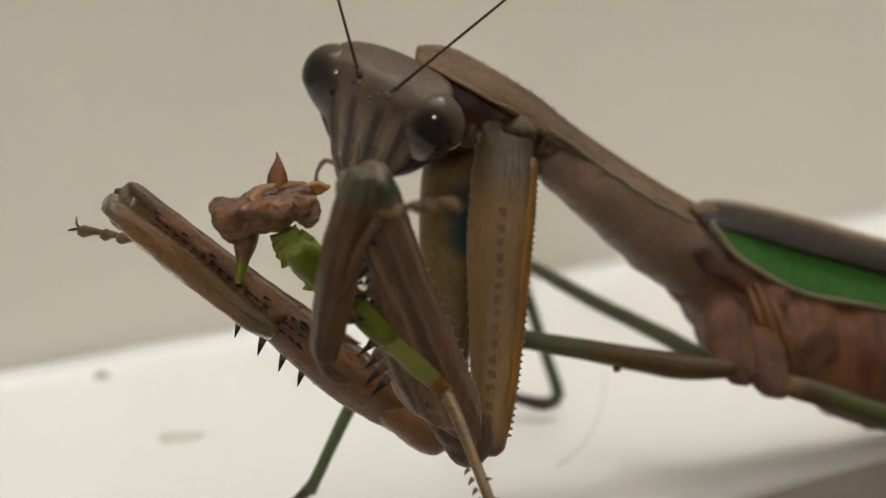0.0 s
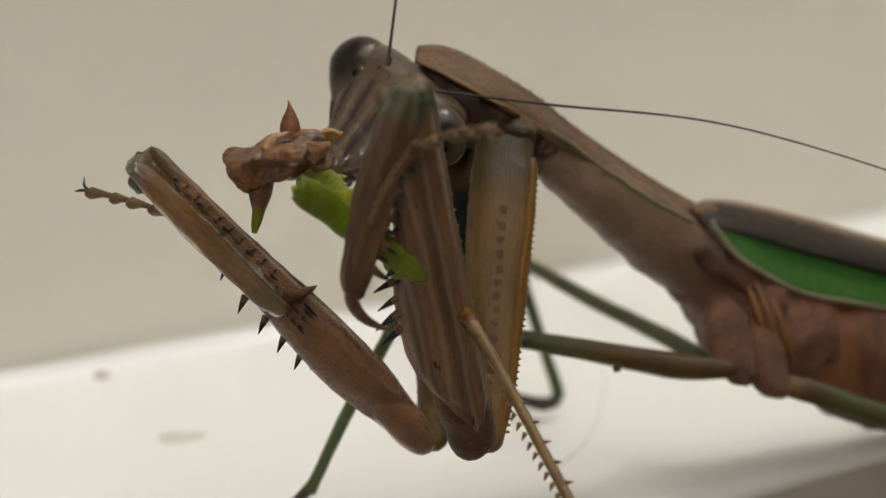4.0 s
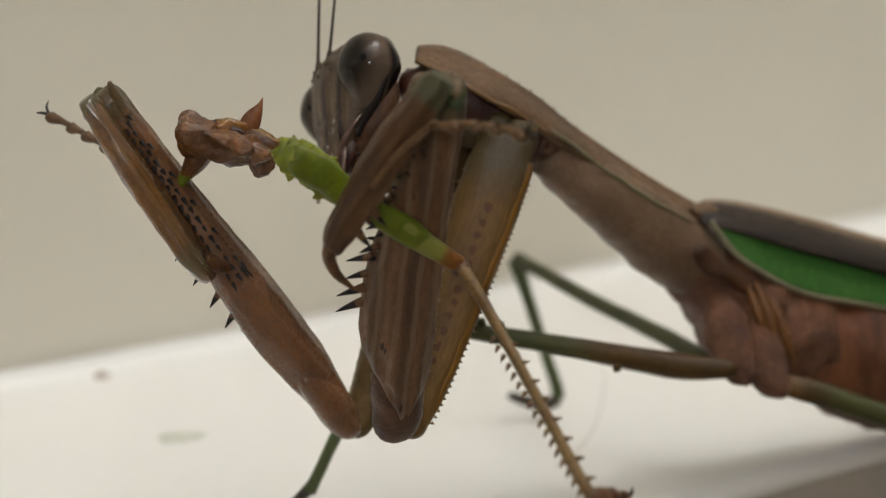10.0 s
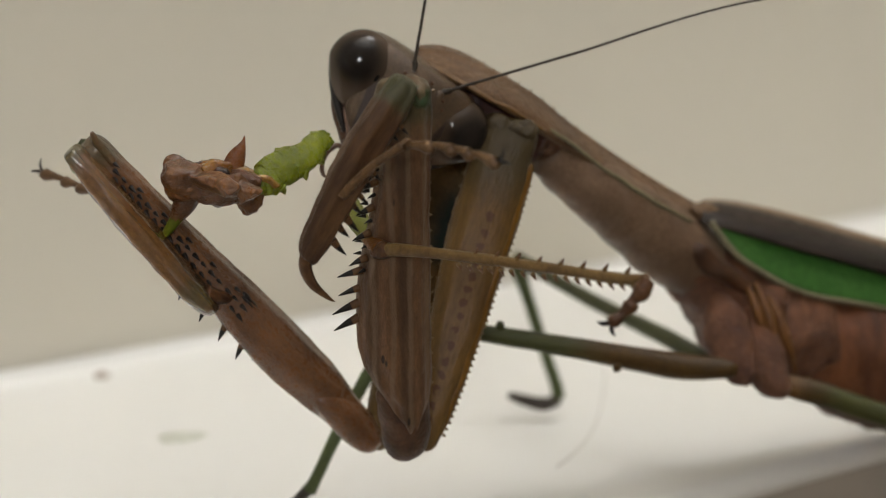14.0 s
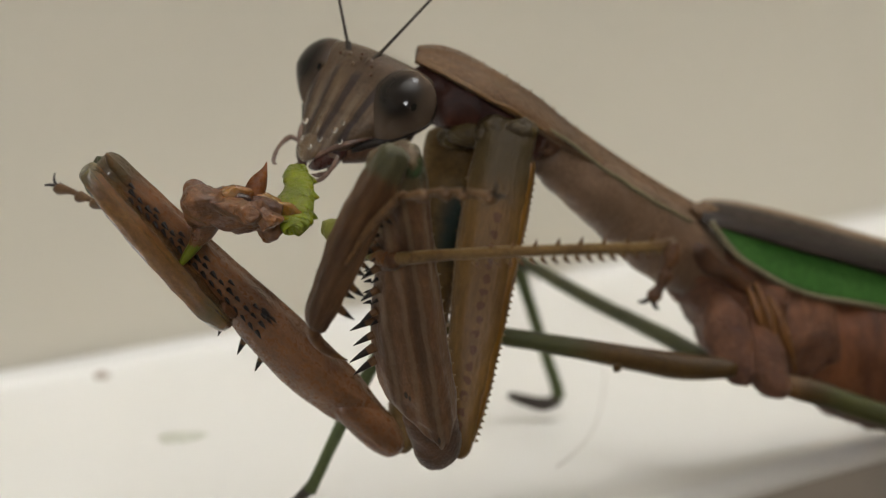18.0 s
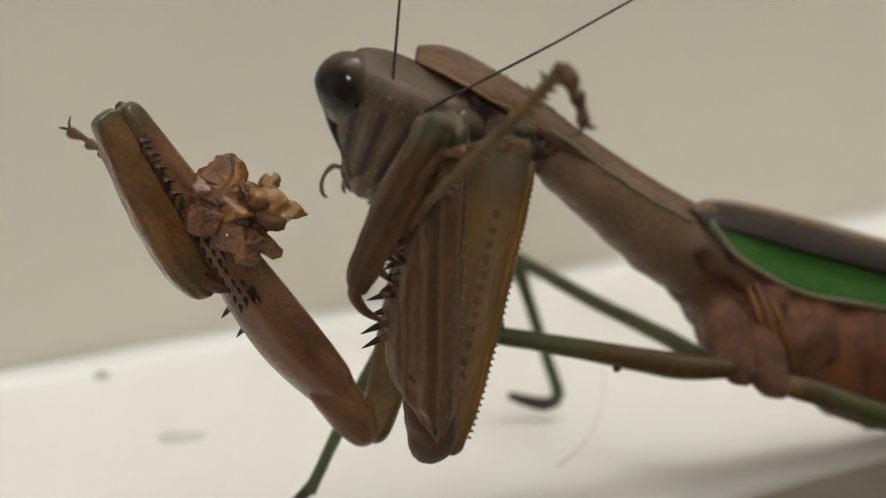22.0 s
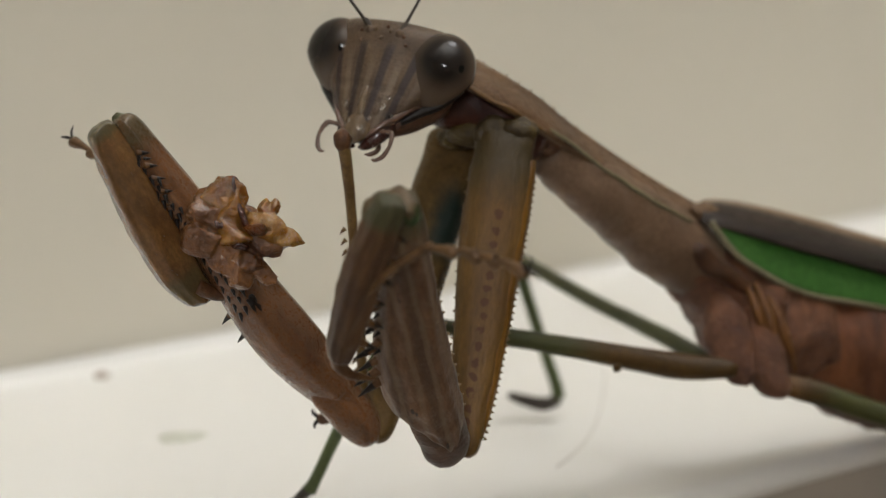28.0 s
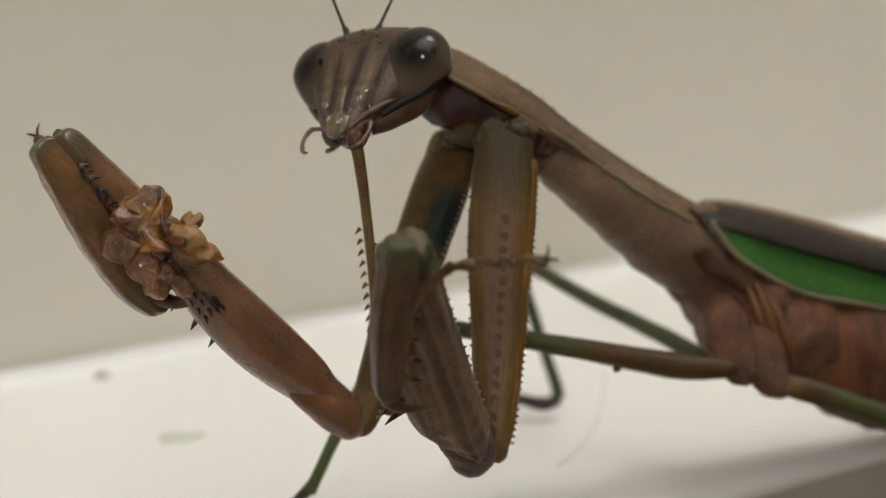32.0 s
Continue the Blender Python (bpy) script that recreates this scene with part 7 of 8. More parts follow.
    walk(tibia_far, [
        (0, at(-12.54, -9.17, 16.62, 19.55, 39.92, 22.33)), (0.5, at(-12.59, -9.69, 16.36, 21.37, 39.82, 25.59)),
        (1, at(-11.96, -9.14, 17.54, 24.61, 45.28, 26.15)), (1.5, at(-11.79, -8.78, 17.85, 24.19, 46.76, 24.53)),
        (2, at(-11.94, -8.55, 17.82, 22.85, 46.68, 22.8)), (2.5, at(-12.06, -8.62, 17.59, 21.49, 45.11, 21.79)),
        (3, at(-12.1, -8.33, 17.64, 19.73, 44.58, 19.42)), (3.5, at(-11.59, -8.89, 17.86, 22.39, 45.4, 22.61)),
        (5.5, at(-12.04, -7.69, 18.31, 17.25, 46.74, 14.66)), (6, at(-13.41, -6.07, 17.43, 10.46, 42.51, 6.34)),
        (6.5, at(-13.95, -2.61, 18.29, 0.02, 44.7, -10.12)), (7, at(-13.84, -3.69, 19.16, 3.07, 49.1, -5.57)),
        (7.5, at(-13.58, -3.54, 19.12, 3.95, 49.07, -4.61)), (8, at(-13.72, -4.4, 18.51, 8.16, 46.94, 1.68)),
        (8.5, at(-13.63, -4.32, 19.19, 8.09, 51.29, 1.08)), (9, at(-13.66, -5.09, 19.48, 11.54, 54.4, 5.41)),
        (9.5, at(-13.55, -6.6, 19.47, 19.42, 54.99, 15.46)), (10, at(-13.77, -5.57, 20.05, 16.02, 57.14, 10.55)),
        (10.5, at(-13.56, -4.77, 20.27, 13.55, 59.24, 6.93)), (11, at(-14.04, -4.79, 19.79, 13.71, 57.98, 7.68)),
        (11.5, at(-14.22, -4.87, 18.89, 12.17, 53.76, 6.72)), (12, at(-14.67, -2.7, 18.51, 4.22, 50.24, -3.64)),
        (12.5, at(-14.02, -4, 18.51, 8.73, 49.69, 2.36)), (13, at(-13.79, -4.84, 18.47, 11.43, 47.82, 6.31)),
        (13.5, at(-13.73, -6.14, 18.06, 18.07, 49.08, 15.66)), (14, at(-14.57, -4.66, 17.92, 14.8, 50.14, 11.12)),
        (14.5, at(-14.78, -5.59, 17.87, 15.82, 48.38, 13.28)), (16.5, at(-14.81, -6.41, 18.4, 55.26, 53.3, 19.83)),
        (17, at(-14.67, -6, 18.42, 52.82, 54.83, 16.1)), (17.5, at(-15.23, -3.88, 17.55, 13.49, 49.98, 5.63)),
        (18, at(-13.71, -6.61, 17.43, 24.42, 49.52, 21.51)), (18.5, at(-12.86, -6.04, 18.11, 19.66, 51.34, 16.56)),
        (19, at(-12.8, -6.22, 17.72, 17.43, 48.45, 14.61)), (19.5, at(-12.99, -4.94, 17.73, 12.54, 47.65, 7.78)),
        (20, at(-11.73, -6.83, 17.85, 20.07, 48.92, 17.54)), (20.5, at(-11.81, -6.28, 18.06, 19.04, 49.81, 15.68)),
        (21, at(-11.85, -6.96, 17.79, 21.64, 48.91, 19.74)), (21.5, at(-13.98, -5.47, 18.12, 56.46, 50.82, 13.22)),
        (22, at(-13, -7.2, 19.49, 83.7, 59.41, 32.86)), (22.5, at(-13.22, -7.05, 19.4, 82.89, 59.18, 31.75)),
        (23, at(-13.14, -7.15, 19.42, 83.92, 59.45, 32.93)), (23.5, at(-13.09, -7, 19.52, 83.99, 59.91, 32.51)),
        (24, at(-13.06, -7.13, 19.5, 85.23, 59.73, 33.58)), (24.5, at(-13.02, -7.38, 19.42, 86.86, 59.44, 35.33)),
        (25, at(-13.05, -7.34, 19.42, 87.21, 59.58, 35.47)), (25.5, at(-13.1, -7.39, 19.36, 87.76, 59.4, 35.87)),
        (27.5, at(-13.01, -7.98, 19.17, 90.69, 58.32, 38.91)), (28, at(-13.02, -8.13, 19.13, 91.68, 57.46, 39.79)),
        (28.5, at(-12.95, -8.63, 19.13, 93.83, 57.37, 42.49)), (29, at(-13.3, -7.6, 19.58, 89.23, 59.82, 36.42)),
        (29.5, at(-13.7, -7.23, 19.92, 90.09, 60.92, 36.73)), (30, at(-13.84, -7.7, 20.52, 93, 63.3, 39.69)),
        (30.5, at(-15.39, -7.5, 20.45, 86.06, 58.54, 32.02)), (31, at(-15.34, -6.79, 19.02, 83.42, 58.05, 31.21)),
        (31.5, at(-15.48, -6.36, 18.85, 81.52, 57.97, 29.02)), (32, at(-15.43, -7.51, 18.44, 82.94, 54.32, 31.67))])
    walk(tarsus_far, [
        (0, at(-8.4, -6.35, 12.84, 98.47, -11.13, 147.17)), (0.5, at(-8.56, -6.64, 12.63, 95.7, -12.69, 147.01)),
        (1, at(-8.26, -6.22, 13.34, 98.95, -15.56, 144.2)), (1.5, at(-8.16, -6.01, 13.55, 99.37, -16.12, 145.27)),
        (2, at(-8.25, -5.89, 13.55, 98.38, -15.96, 146.59)), (2.5, at(-8.24, -5.98, 13.45, 97.57, -14.76, 147.27)),
        (3, at(-8.18, -5.83, 13.52, 98.15, -13.54, 146.96)), (3.5, at(-7.85, -6.2, 13.7, 98.34, -15.63, 149.5)),
        (5.5, at(-8.24, -5.55, 14.07, 97.8, -14.32, 154.04)), (6, at(-9.21, -4.45, 13.53, 95.21, -12.09, 152.62)),
        (6.5, at(-9.85, -2.19, 14.14, 98.86, -13.22, 147.53)), (7, at(-10.02, -2.91, 14.73, 96.62, -19, 150.99)),
        (7.5, at(-9.8, -2.7, 14.71, 97.02, -19.89, 150.52)), (8, at(-9.84, -3.14, 14.34, 93.69, -20.29, 153.48)),
        (8.5, at(-10.05, -3.1, 14.72, 95.14, -22.46, 149.4)), (9, at(-10.38, -3.62, 14.89, 91.76, -26.27, 150.47)),
        (9.5, at(-10.42, -4.58, 14.84, 91.64, -27.79, 150.59)), (10, at(-10.67, -3.84, 15.2, 96.19, -27.36, 145.7)),
        (10.5, at(-10.61, -3.27, 15.28, 98.19, -27.88, 143.33)), (11, at(-11, -3.23, 14.91, 95.7, -27.6, 144.16)),
        (11.5, at(-10.9, -3.32, 14.33, 90.92, -27.66, 151.39)), (12, at(-10.94, -1.79, 14.02, 95.73, -22.27, 147.17)),
        (12.5, at(-10.33, -2.69, 14.15, 93.63, -23.18, 151.53)), (13, at(-9.94, -3.28, 14.19, 95.99, -19.62, 149.84)),
        (13.5, at(-10.14, -3.98, 13.74, 94.09, -22.43, 151.18)), (14, at(-10.92, -2.8, 13.45, 97.17, -20.55, 145.24)),
        (14.5, at(-10.99, -3.57, 13.48, 97.77, -18.75, 143.51)), (16.5, at(-11.5, -4.11, 13.68, 98.22, -20.91, 138.06)),
        (17, at(-11.45, -3.93, 13.66, 97.84, -26.09, 140.33)), (17.5, at(-11.42, -2.39, 13, 99.09, -19.57, 137.95)),
        (18, at(-10.19, -4.11, 12.97, 98.6, -21.01, 144.85)), (18.5, at(-9.36, -3.88, 13.51, 100.66, -20.48, 145.28)),
        (19, at(-9.07, -4.1, 13.35, 97.54, -18.52, 148.68)), (19.5, at(-9.04, -3.28, 13.36, 99.38, -14.75, 144.5)),
        (20, at(-8.1, -4.55, 13.47, 96.65, -18.41, 149.15)), (20.5, at(-8.19, -4.14, 13.58, 98.91, -18.05, 147.39)),
        (21, at(-8.26, -4.54, 13.39, 97.62, -18.82, 149.13)), (21.5, at(-10.31, -3.51, 13.55, 98.35, -17.12, 137.43)),
        (22, at(-10.46, -4.47, 14.47, 98.35, -27.78, 137.62)), (22.5, at(-10.62, -4.36, 14.39, 98.21, -27.32, 136.63)),
        (23, at(-10.6, -4.42, 14.39, 98.35, -27.9, 136.22)), (23.5, at(-10.57, -4.31, 14.46, 99.13, -28.08, 135.72)),
        (24, at(-10.54, -4.39, 14.44, 99.04, -28.7, 136.11)), (24.5, at(-10.54, -4.54, 14.39, 98.51, -29.21, 136.58)),
        (25, at(-10.58, -4.52, 14.38, 98.61, -29.17, 136.23)), (25.5, at(-10.64, -4.53, 14.33, 98.34, -29.17, 136.16)),
        (27.5, at(-10.57, -4.95, 14.22, 97.46, -28.54, 136.48)), (28, at(-10.54, -5.01, 14.2, 98.41, -27.13, 134.99)),
        (28.5, at(-10.59, -5.4, 14.24, 97.1, -30.39, 136.87)), (29, at(-10.88, -4.75, 14.52, 99.06, -30.5, 134.18)),
        (29.5, at(-11.34, -4.42, 14.78, 100.23, -31.51, 131.05)), (30, at(-11.77, -4.91, 15.31, 98.55, -34.66, 128.36)),
        (30.5, at(-12.69, -4.78, 15.38, 99.6, -24.27, 122.6)), (31, at(-12.65, -4.07, 14.06, 98.52, -33.85, 129.94)),
        (31.5, at(-12.72, -3.74, 13.89, 98.3, -32.12, 129.87)), (32, at(-12.48, -4.61, 13.68, 98.68, -31.57, 132.79))])
    walk(prey, [
        (0, at(0.02, -9.47, 9.3, 28.13, 37.66, -67.84)), (1, at(0.24, -8.97, 9.18, 29.75, 38.39, -66.19)),
        (2, at(0.02, -9.01, 9.42, 20.69, 40.85, -73.32)), (3, at(1.13, -8.79, 9.94, 25.45, 39.18, -69.7)),
        (3.5, at(1.28, -9.15, 10.36, 25.78, 39.97, -69.19)), (5.5, at(-0.88, -5.98, 17.51, 74.3, 10.73, -25.55)),
        (6, at(-0.31, -8.57, 16.32, 67.58, 20.77, -31.68)), (6.5, at(-0.18, -9.25, 16.25, 62.08, 20.96, -41.06)),
        (7, at(0.35, -8.4, 16.7, 57.51, 27.67, -42.47)), (7.5, at(0.35, -9.84, 15.33, 46.33, 28.88, -54.86)),
        (8, at(-1.76, -7.71, 16.41, 56.59, 21.23, -48.62)), (8.5, at(-0.42, -8.3, 14.03, 39.01, 32.96, -59.92)),
        (9, at(-0.64, -8.6, 14.65, 21.66, 39.47, -72.83)), (9.5, at(-0.42, -8.77, 14.45, 34.59, 30.71, -64.94)),
        (10, at(0.61, -10.35, 14.41, 35.74, 33.27, -62.79)), (10.5, at(-1.08, -9.25, 14.47, 30.81, 34.56, -66.6)),
        (11, at(-0.86, -8.81, 14.46, 50.52, 32.21, -48.35)), (11.5, at(-1.32, -7.33, 15.33, 68.9, 6.39, -48.04)),
        (12, at(-2.52, -6.94, 14.92, 71.21, 12.45, -32.34)), (12.5, at(-1.64, -5.23, 15.56, 78.85, 1.43, -20.28)),
        (13, at(-1.61, -7.7, 14.33, 76.45, 8.17, -20.89)), (13.5, at(-1.53, -8.11, 14.18, 74.86, 12.3, -21.77)),
        (14, at(-2.51, -7.32, 14.49, 78.03, -0.35, -35.44)), (14.5, at(-1.89, -6.7, 13.85, 78.31, 0.26, -30.27)),
        (16.5, at(-1.35, -9.68, 15.84, 76.12, -0.24, -45.46)), (17, at(-1.51, -9.53, 16.47, 81.86, -5.86, -32.44)),
        (17.5, at(-1.51, -9.35, 15.22, 78.69, -2.21, -41.01)), (18, at(-2.03, -11, 14.7, 83.42, -8.2, -33.09)),
        (18.5, at(-2.03, -11.07, 14.32, 84.01, -9.57, -29.94)), (19, at(-2.04, -10.49, 14.03, 85.65, -13.89, -25.25)),
        (19.5, at(-1.87, -10.98, 14.08, 86.81, -16.5, -24.63)), (20, at(-1.7, -11.33, 14.1, 87.69, -19.05, -23.41)),
        (20.5, at(-1.63, -11.22, 13.97, 89.42, -21.77, -24.63)), (21, at(-1.55, -11.47, 13.91, 91.38, -24.46, -26.1)),
        (21.5, at(-1.39, -10.43, 15.08, 89.12, -16.86, -32.5)), (22, at(-1.69, -11.63, 15.73, 120.15, -36, -54.6)),
        (22.5, at(-1.79, -11.59, 16.59, 99.78, -42.45, -25.1)), (22.67, at(-2.53, -8.56, 17.15, 99.86, 0.26, -5.21)), (22.83, at(-3.27, -5.52, 17.72, 117.46, 39.84, 21.18)), (23, at(-4.01, -2.49, 18.28, 179.16, 56.09, 89.38)),
        (23.5, at(-3.88, -2.3, 18.16, 176.66, 62.05, 87.32)), (24, at(-3.72, -2.12, 17.94, 175.01, 68.35, 85.68)),
        (24.5, at(-3.1, -1.99, 17.52, -158.24, 71, 109.45)), (25, at(-2.91, -1.76, 17.61, -142.65, 77.54, 125.36)),
        (25.5, at(-3.39, -1.74, 17.37, -168.2, 72.74, 100.67)), (27.5, at(-3.87, -1.41, 17.85, 175.5, 71.05, 86)),
        (28, at(-4.2, -1.36, 18.13, 152.38, 80.87, 63.42)), (28.5, at(-4.2, -1.37, 18.08, 153.99, 80.35, 65.06)),
        (29, at(-5.16, -0.54, 22.79, 131.72, 70.58, 45.98)), (29.5, at(-5.63, -1.3, 18.5, 145.09, 49.92, 65.91)),
        (30, at(-4.93, -0.28, 24.3, 150.91, 69.92, 64.13)), (30.5, at(-4.34, -1.5, 17.34, 105.94, 29.07, 46.31)),
        (30.75, at(-3.92, -1.43, 17.74, 168.77, 65, 85.66)), (31, at(-3.51, -1.36, 18.15, -99.99, 42.8, 154.84)), (31.5, at(-4.29, -1.43, 17.76, -134.94, 68.19, 130.18)),
        (32, at(-3.68, -1.36, 18.15, 140.14, 80.49, 51.6))])
    walk(prey_foot, [
        (0, at(12.3, 0, 0, 13.25, 35.97, 21.85)), (1, at(12.3, 0, 0, 12, 35, 20.34)),
        (2, at(12.3, 0, 0, 17, 33.22, 29.16)), (3, at(12.3, 0, 0, 18, 33.26, 30.65)),
        (3.5, at(12.3, 0, 0, 17.46, 32.51, 30.34)), (4.5, at(12.3, 0, 0, -13.49, 26.77, -35.53)), (5.5, at(12.3, 0, 0, -22.63, 0.82, -88.03)),
        (5.67, at(12.3, 0, 0, -10.77, 20.73, -30.75)), (5.83, at(12.3, 0, 0, 13.84, 20.29, 33.01)), (6, at(12.3, 0, 0, 24.96, -0.01, 90.02)), (6.17, at(12.3, 0, 0, 15.18, 22.9, 41.09)), (6.33, at(12.3, 0, 0, -11.67, 28.69, -17.73)), (6.5, at(12.3, 0, 0, -30.92, 11.6, -71.44)),
        (7, at(12.3, 0, 0, -8.59, 29.43, -17.09)), (7.5, at(12.3, 0, 0, 22.01, 72.1, 29.45)),
        (8, at(12.3, 0, 0, 0.53, 85.87, 0.57)), (8.5, at(12.3, 0, 0, 126.24, 74.21, 143.82)),
        (9, at(12.3, 0, 0, 54.49, 41.08, 126.28)), (9.5, at(12.3, 0, 0, 111.99, 61.33, 147.26)),
        (10, at(12.3, 0, 0, 69.79, 55.45, 115.44)), (10.5, at(12.3, 0, 0, 91.63, 63.11, 128.64)),
        (11, at(12.3, 0, 0, 94.39, 71.14, 127.64)), (11.17, at(12.3, 0, 0, -81.52, 65.75, -71.23)), (11.33, at(12.3, 0, 0, -65.76, 23.87, -82.56)), (11.5, at(12.3, 0, 0, -43.51, -13.31, -103.63)),
        (12, at(12.3, 0, 0, -26.51, -10.83, -110.64)), (12.5, at(12.3, 0, 0, -16.96, -10.17, -120.07)),
        (13, at(12.3, 0, 0, -17.69, -6.6, -109.81)), (13.5, at(12.3, 0, 0, -18.4, -3.13, -99.33)),
        (14, at(12.3, 0, 0, -30.41, -18.01, -117.78)), (14.5, at(12.3, 0, 0, -27.57, -11.54, -110.97)),
        (16.5, at(12.3, 0, 0, -43.75, -9.99, -100.27)), (17, at(12.3, 0, 0, -31.8, -8.91, -104.03)),
        (17.5, at(12.3, 0, 0, -39.27, -11.77, -104)), (18, at(12.3, 0, 0, -31.39, -13.35, -110.72)),
        (18.5, at(12.3, 0, 0, -28.39, -12.75, -112.22)), (19, at(12.3, 0, 0, -24.57, -10.8, -112.29)),
        (19.5, at(12.3, 0, 0, -23.91, -11.26, -113.77)), (20, at(12.3, 0, 0, -22.65, -11.46, -115.46)),
        (20.5, at(12.3, 0, 0, -24.63, -9.98, -110.72)), (21, at(12.3, 0, 0, -26.49, -8.73, -106.94)),
        (21.5, at(12.3, 0, 0, -32.3, -10.65, -106.29)), (22, at(12.3, 0, 0, -46.43, -16.82, -105.39)),
        (22.5, at(12.3, 0, 0, -7.01, -24.24, -163.32)), (22.75, at(12.3, 0, 0, 14.9, -16.66, -109.02)), (23, at(12.3, 0, 0, 34.46, -29.1, -54.68)),
        (23.5, at(12.3, 0, 0, 14.93, -35.26, -24.8)), (24, at(12.3, 0, 0, 5.12, -31.2, -9.82)),
        (24.5, at(12.3, 0, 0, 12.88, -24.86, -28.55)), (25, at(12.3, 0, 0, -3.7, -19.72, 10.84)),
        (25.5, at(12.3, 0, 0, 7.45, -25.96, -16.62)), (27.5, at(12.3, 0, 0, 25.82, -13.45, -64.33)),
        (28, at(12.3, 0, 0, 18.08, -1.3, -86.03)), (28.5, at(12.3, 0, 0, 18.71, 0.09, -90.26)),
        (29, at(12.3, 0, 0, 23.53, 0.31, -90.71)), (29.5, at(12.3, 0, 0, 41.76, -19.67, -69.34)),
        (30, at(12.3, 0, 0, 13.04, -24.84, -28.86)), (30.5, at(12.3, 0, 0, 13.21, -43.4, -18.86)),
        (31, at(12.3, 0, 0, -13.41, -21.49, 33.05)), (31.5, at(12.3, 0, 0, 7.46, -25.14, -17.14)),
        (31.67, at(12.3, 0, 0, -12.52, -20.58, 40.04)), (31.83, at(12.3, 0, 0, -19.8, -3.02, 90.9)), (32, at(12.3, 0, 0, -10.81, 13.69, 141.1))])
    walk(stub, [
        (0, at(0, 0, 0, -137.39, -71.56, -116.29)), (1, at(0, 0, 0, -130.39, -70.82, -124.26)),
        (2, at(0, 0, 0, -136.09, -69.6, -115.52)), (3, at(0, 0, 0, -127.23, -65.78, -125.63)),
        (3.5, at(0, 0, 0, -124.26, -63.05, -127.8)), (5.5, at(0, 0, 0, -96.32, -23.84, -163.41)),
        (6, at(0, 0, 0, -98.93, -29.98, -158.57)), (6.5, at(0, 0, 0, -102.91, -39.88, -155.98)),
        (7, at(0, 0, 0, -104.35, -37.07, -151.26)), (7.5, at(0, 0, 0, -111.7, -56.85, -146.48)),
        (8, at(0, 0, 0, -103.36, -49.88, -158.89)), (8.5, at(0, 0, 0, -111.45, -58.99, -147.36)),
        (9, at(0, 0, 0, -124.1, -49.83, -122.91)), (9.5, at(0, 0, 0, -121.5, -60.3, -135.09)),
        (10, at(0, 0, 0, -123.58, -58.54, -129.08)), (10.5, at(0, 0, 0, -123.35, -59.21, -130.23)),
        (11, at(0, 0, 0, -101.02, -56.29, -160.97)), (11.5, at(0, 0, 0, -77.05, -57, 162.05)),
        (12, at(0, 0, 0, -73.98, 21.1, 156.5)), (12.5, at(0, 0, 0, -72.82, 31.41, 142.44)),
        (13, at(0, 0, 0, -75.67, 31.63, 148.46)), (13.5, at(0, 0, 0, -77.23, 31.24, 151.95)),
        (14, at(0, 0, 0, -64.21, 18.87, 148.52)), (14.17, at(0, 0, 0, -105.91, 25.3, 162.16)), (14.33, at(0, 0, 0, -149.67, 38.59, 167.97)), (14.5, at(0, 0, 0, 156.76, 51.11, 158.53)),
        (16.5, at(0, 0, 0, 160.52, 36.27, 164.04)), (17, at(0, 0, 0, 163.6, 49.42, 158.13)),
        (17.5, at(0, 0, 0, 162.32, 40.79, 162.27)), (17.75, at(0, 0, 0, -131.36, 27.33, 168.59)), (18, at(0, 0, 0, -72.45, 16.45, 158.34)),
        (18.5, at(0, 0, 0, -69.2, 19.09, 150.57)), (19, at(0, 0, 0, -68.23, 23.59, 143.17)),
        (19.5, at(0, 0, 0, -68.12, 23.04, 141.28)), (20, at(0, 0, 0, -68.45, 23.02, 139.15)),
        (20.5, at(0, 0, 0, -66.44, 22.15, 136.12)), (21, at(0, 0, 0, -64.29, 21.5, 133.19)),
        (21.5, at(0, 0, 0, -75.02, 10.91, 159.86)), (21.75, at(-3.75, 3.3, -5.28, -96.38, 8.19, -143.39)), (22, at(-7.5, 6.61, -10.57, -110.78, 24.35, -87.16)),
        (22.5, at(-4.73, 5.4, -13.64, -129.3, -15.42, -27.5)), (22.75, at(-1.41, 2.52, -9.46, -141.01, -26.12, 33.61)), (23, at(1.91, -0.36, -5.29, -156.89, -21.35, 96.97)),
        (23.5, at(1.02, -0.57, -5.61, -147.18, -23.64, 100.51)), (24, at(0.06, -0.66, -5.75, -142.25, -24.14, 104.23)),
        (24.5, at(-1.09, -1.4, -5.3, -129.87, -10.13, 97.18)), (25, at(-1.94, -1.32, -4.74, -114.61, -5.96, 93.39)),
        (25.5, at(-1.67, -1.03, -5.6, -104.26, -20.89, 83.1)), (27.5, at(-1.52, -0.59, -4.94, -136.76, -13.93, 78.39)),
        (28, at(-2.09, 0.29, -4.77, -122.15, -22.39, 80.47)), (28.5, at(-1.97, 0.37, -4.97, -120.66, -26.39, 82.78)),
        (29, at(4.23, -0.01, -2.74, -140.18, -29.01, 88.04)), (29.5, at(1.43, 1.61, -4.99, -178.54, -35.3, 107.67)),
        (30, at(5.06, -0.16, -2.27, -173, -23.7, 109.86)), (30.5, at(2.27, 1.83, -4.61, 158.94, -59.67, 97.46)),
        (30.75, at(1.78, -0.29, -4.45, -170.92, -28.64, 119.86)), (31, at(1.28, -2.42, -4.29, -135.76, -11.2, 151.82)), (31.5, at(-0.17, -1.05, -5.16, -148.87, -22.54, 127.45)),
        (32, at(-1.29, -0.74, -5.09, -137.83, -31.93, 101.25))])
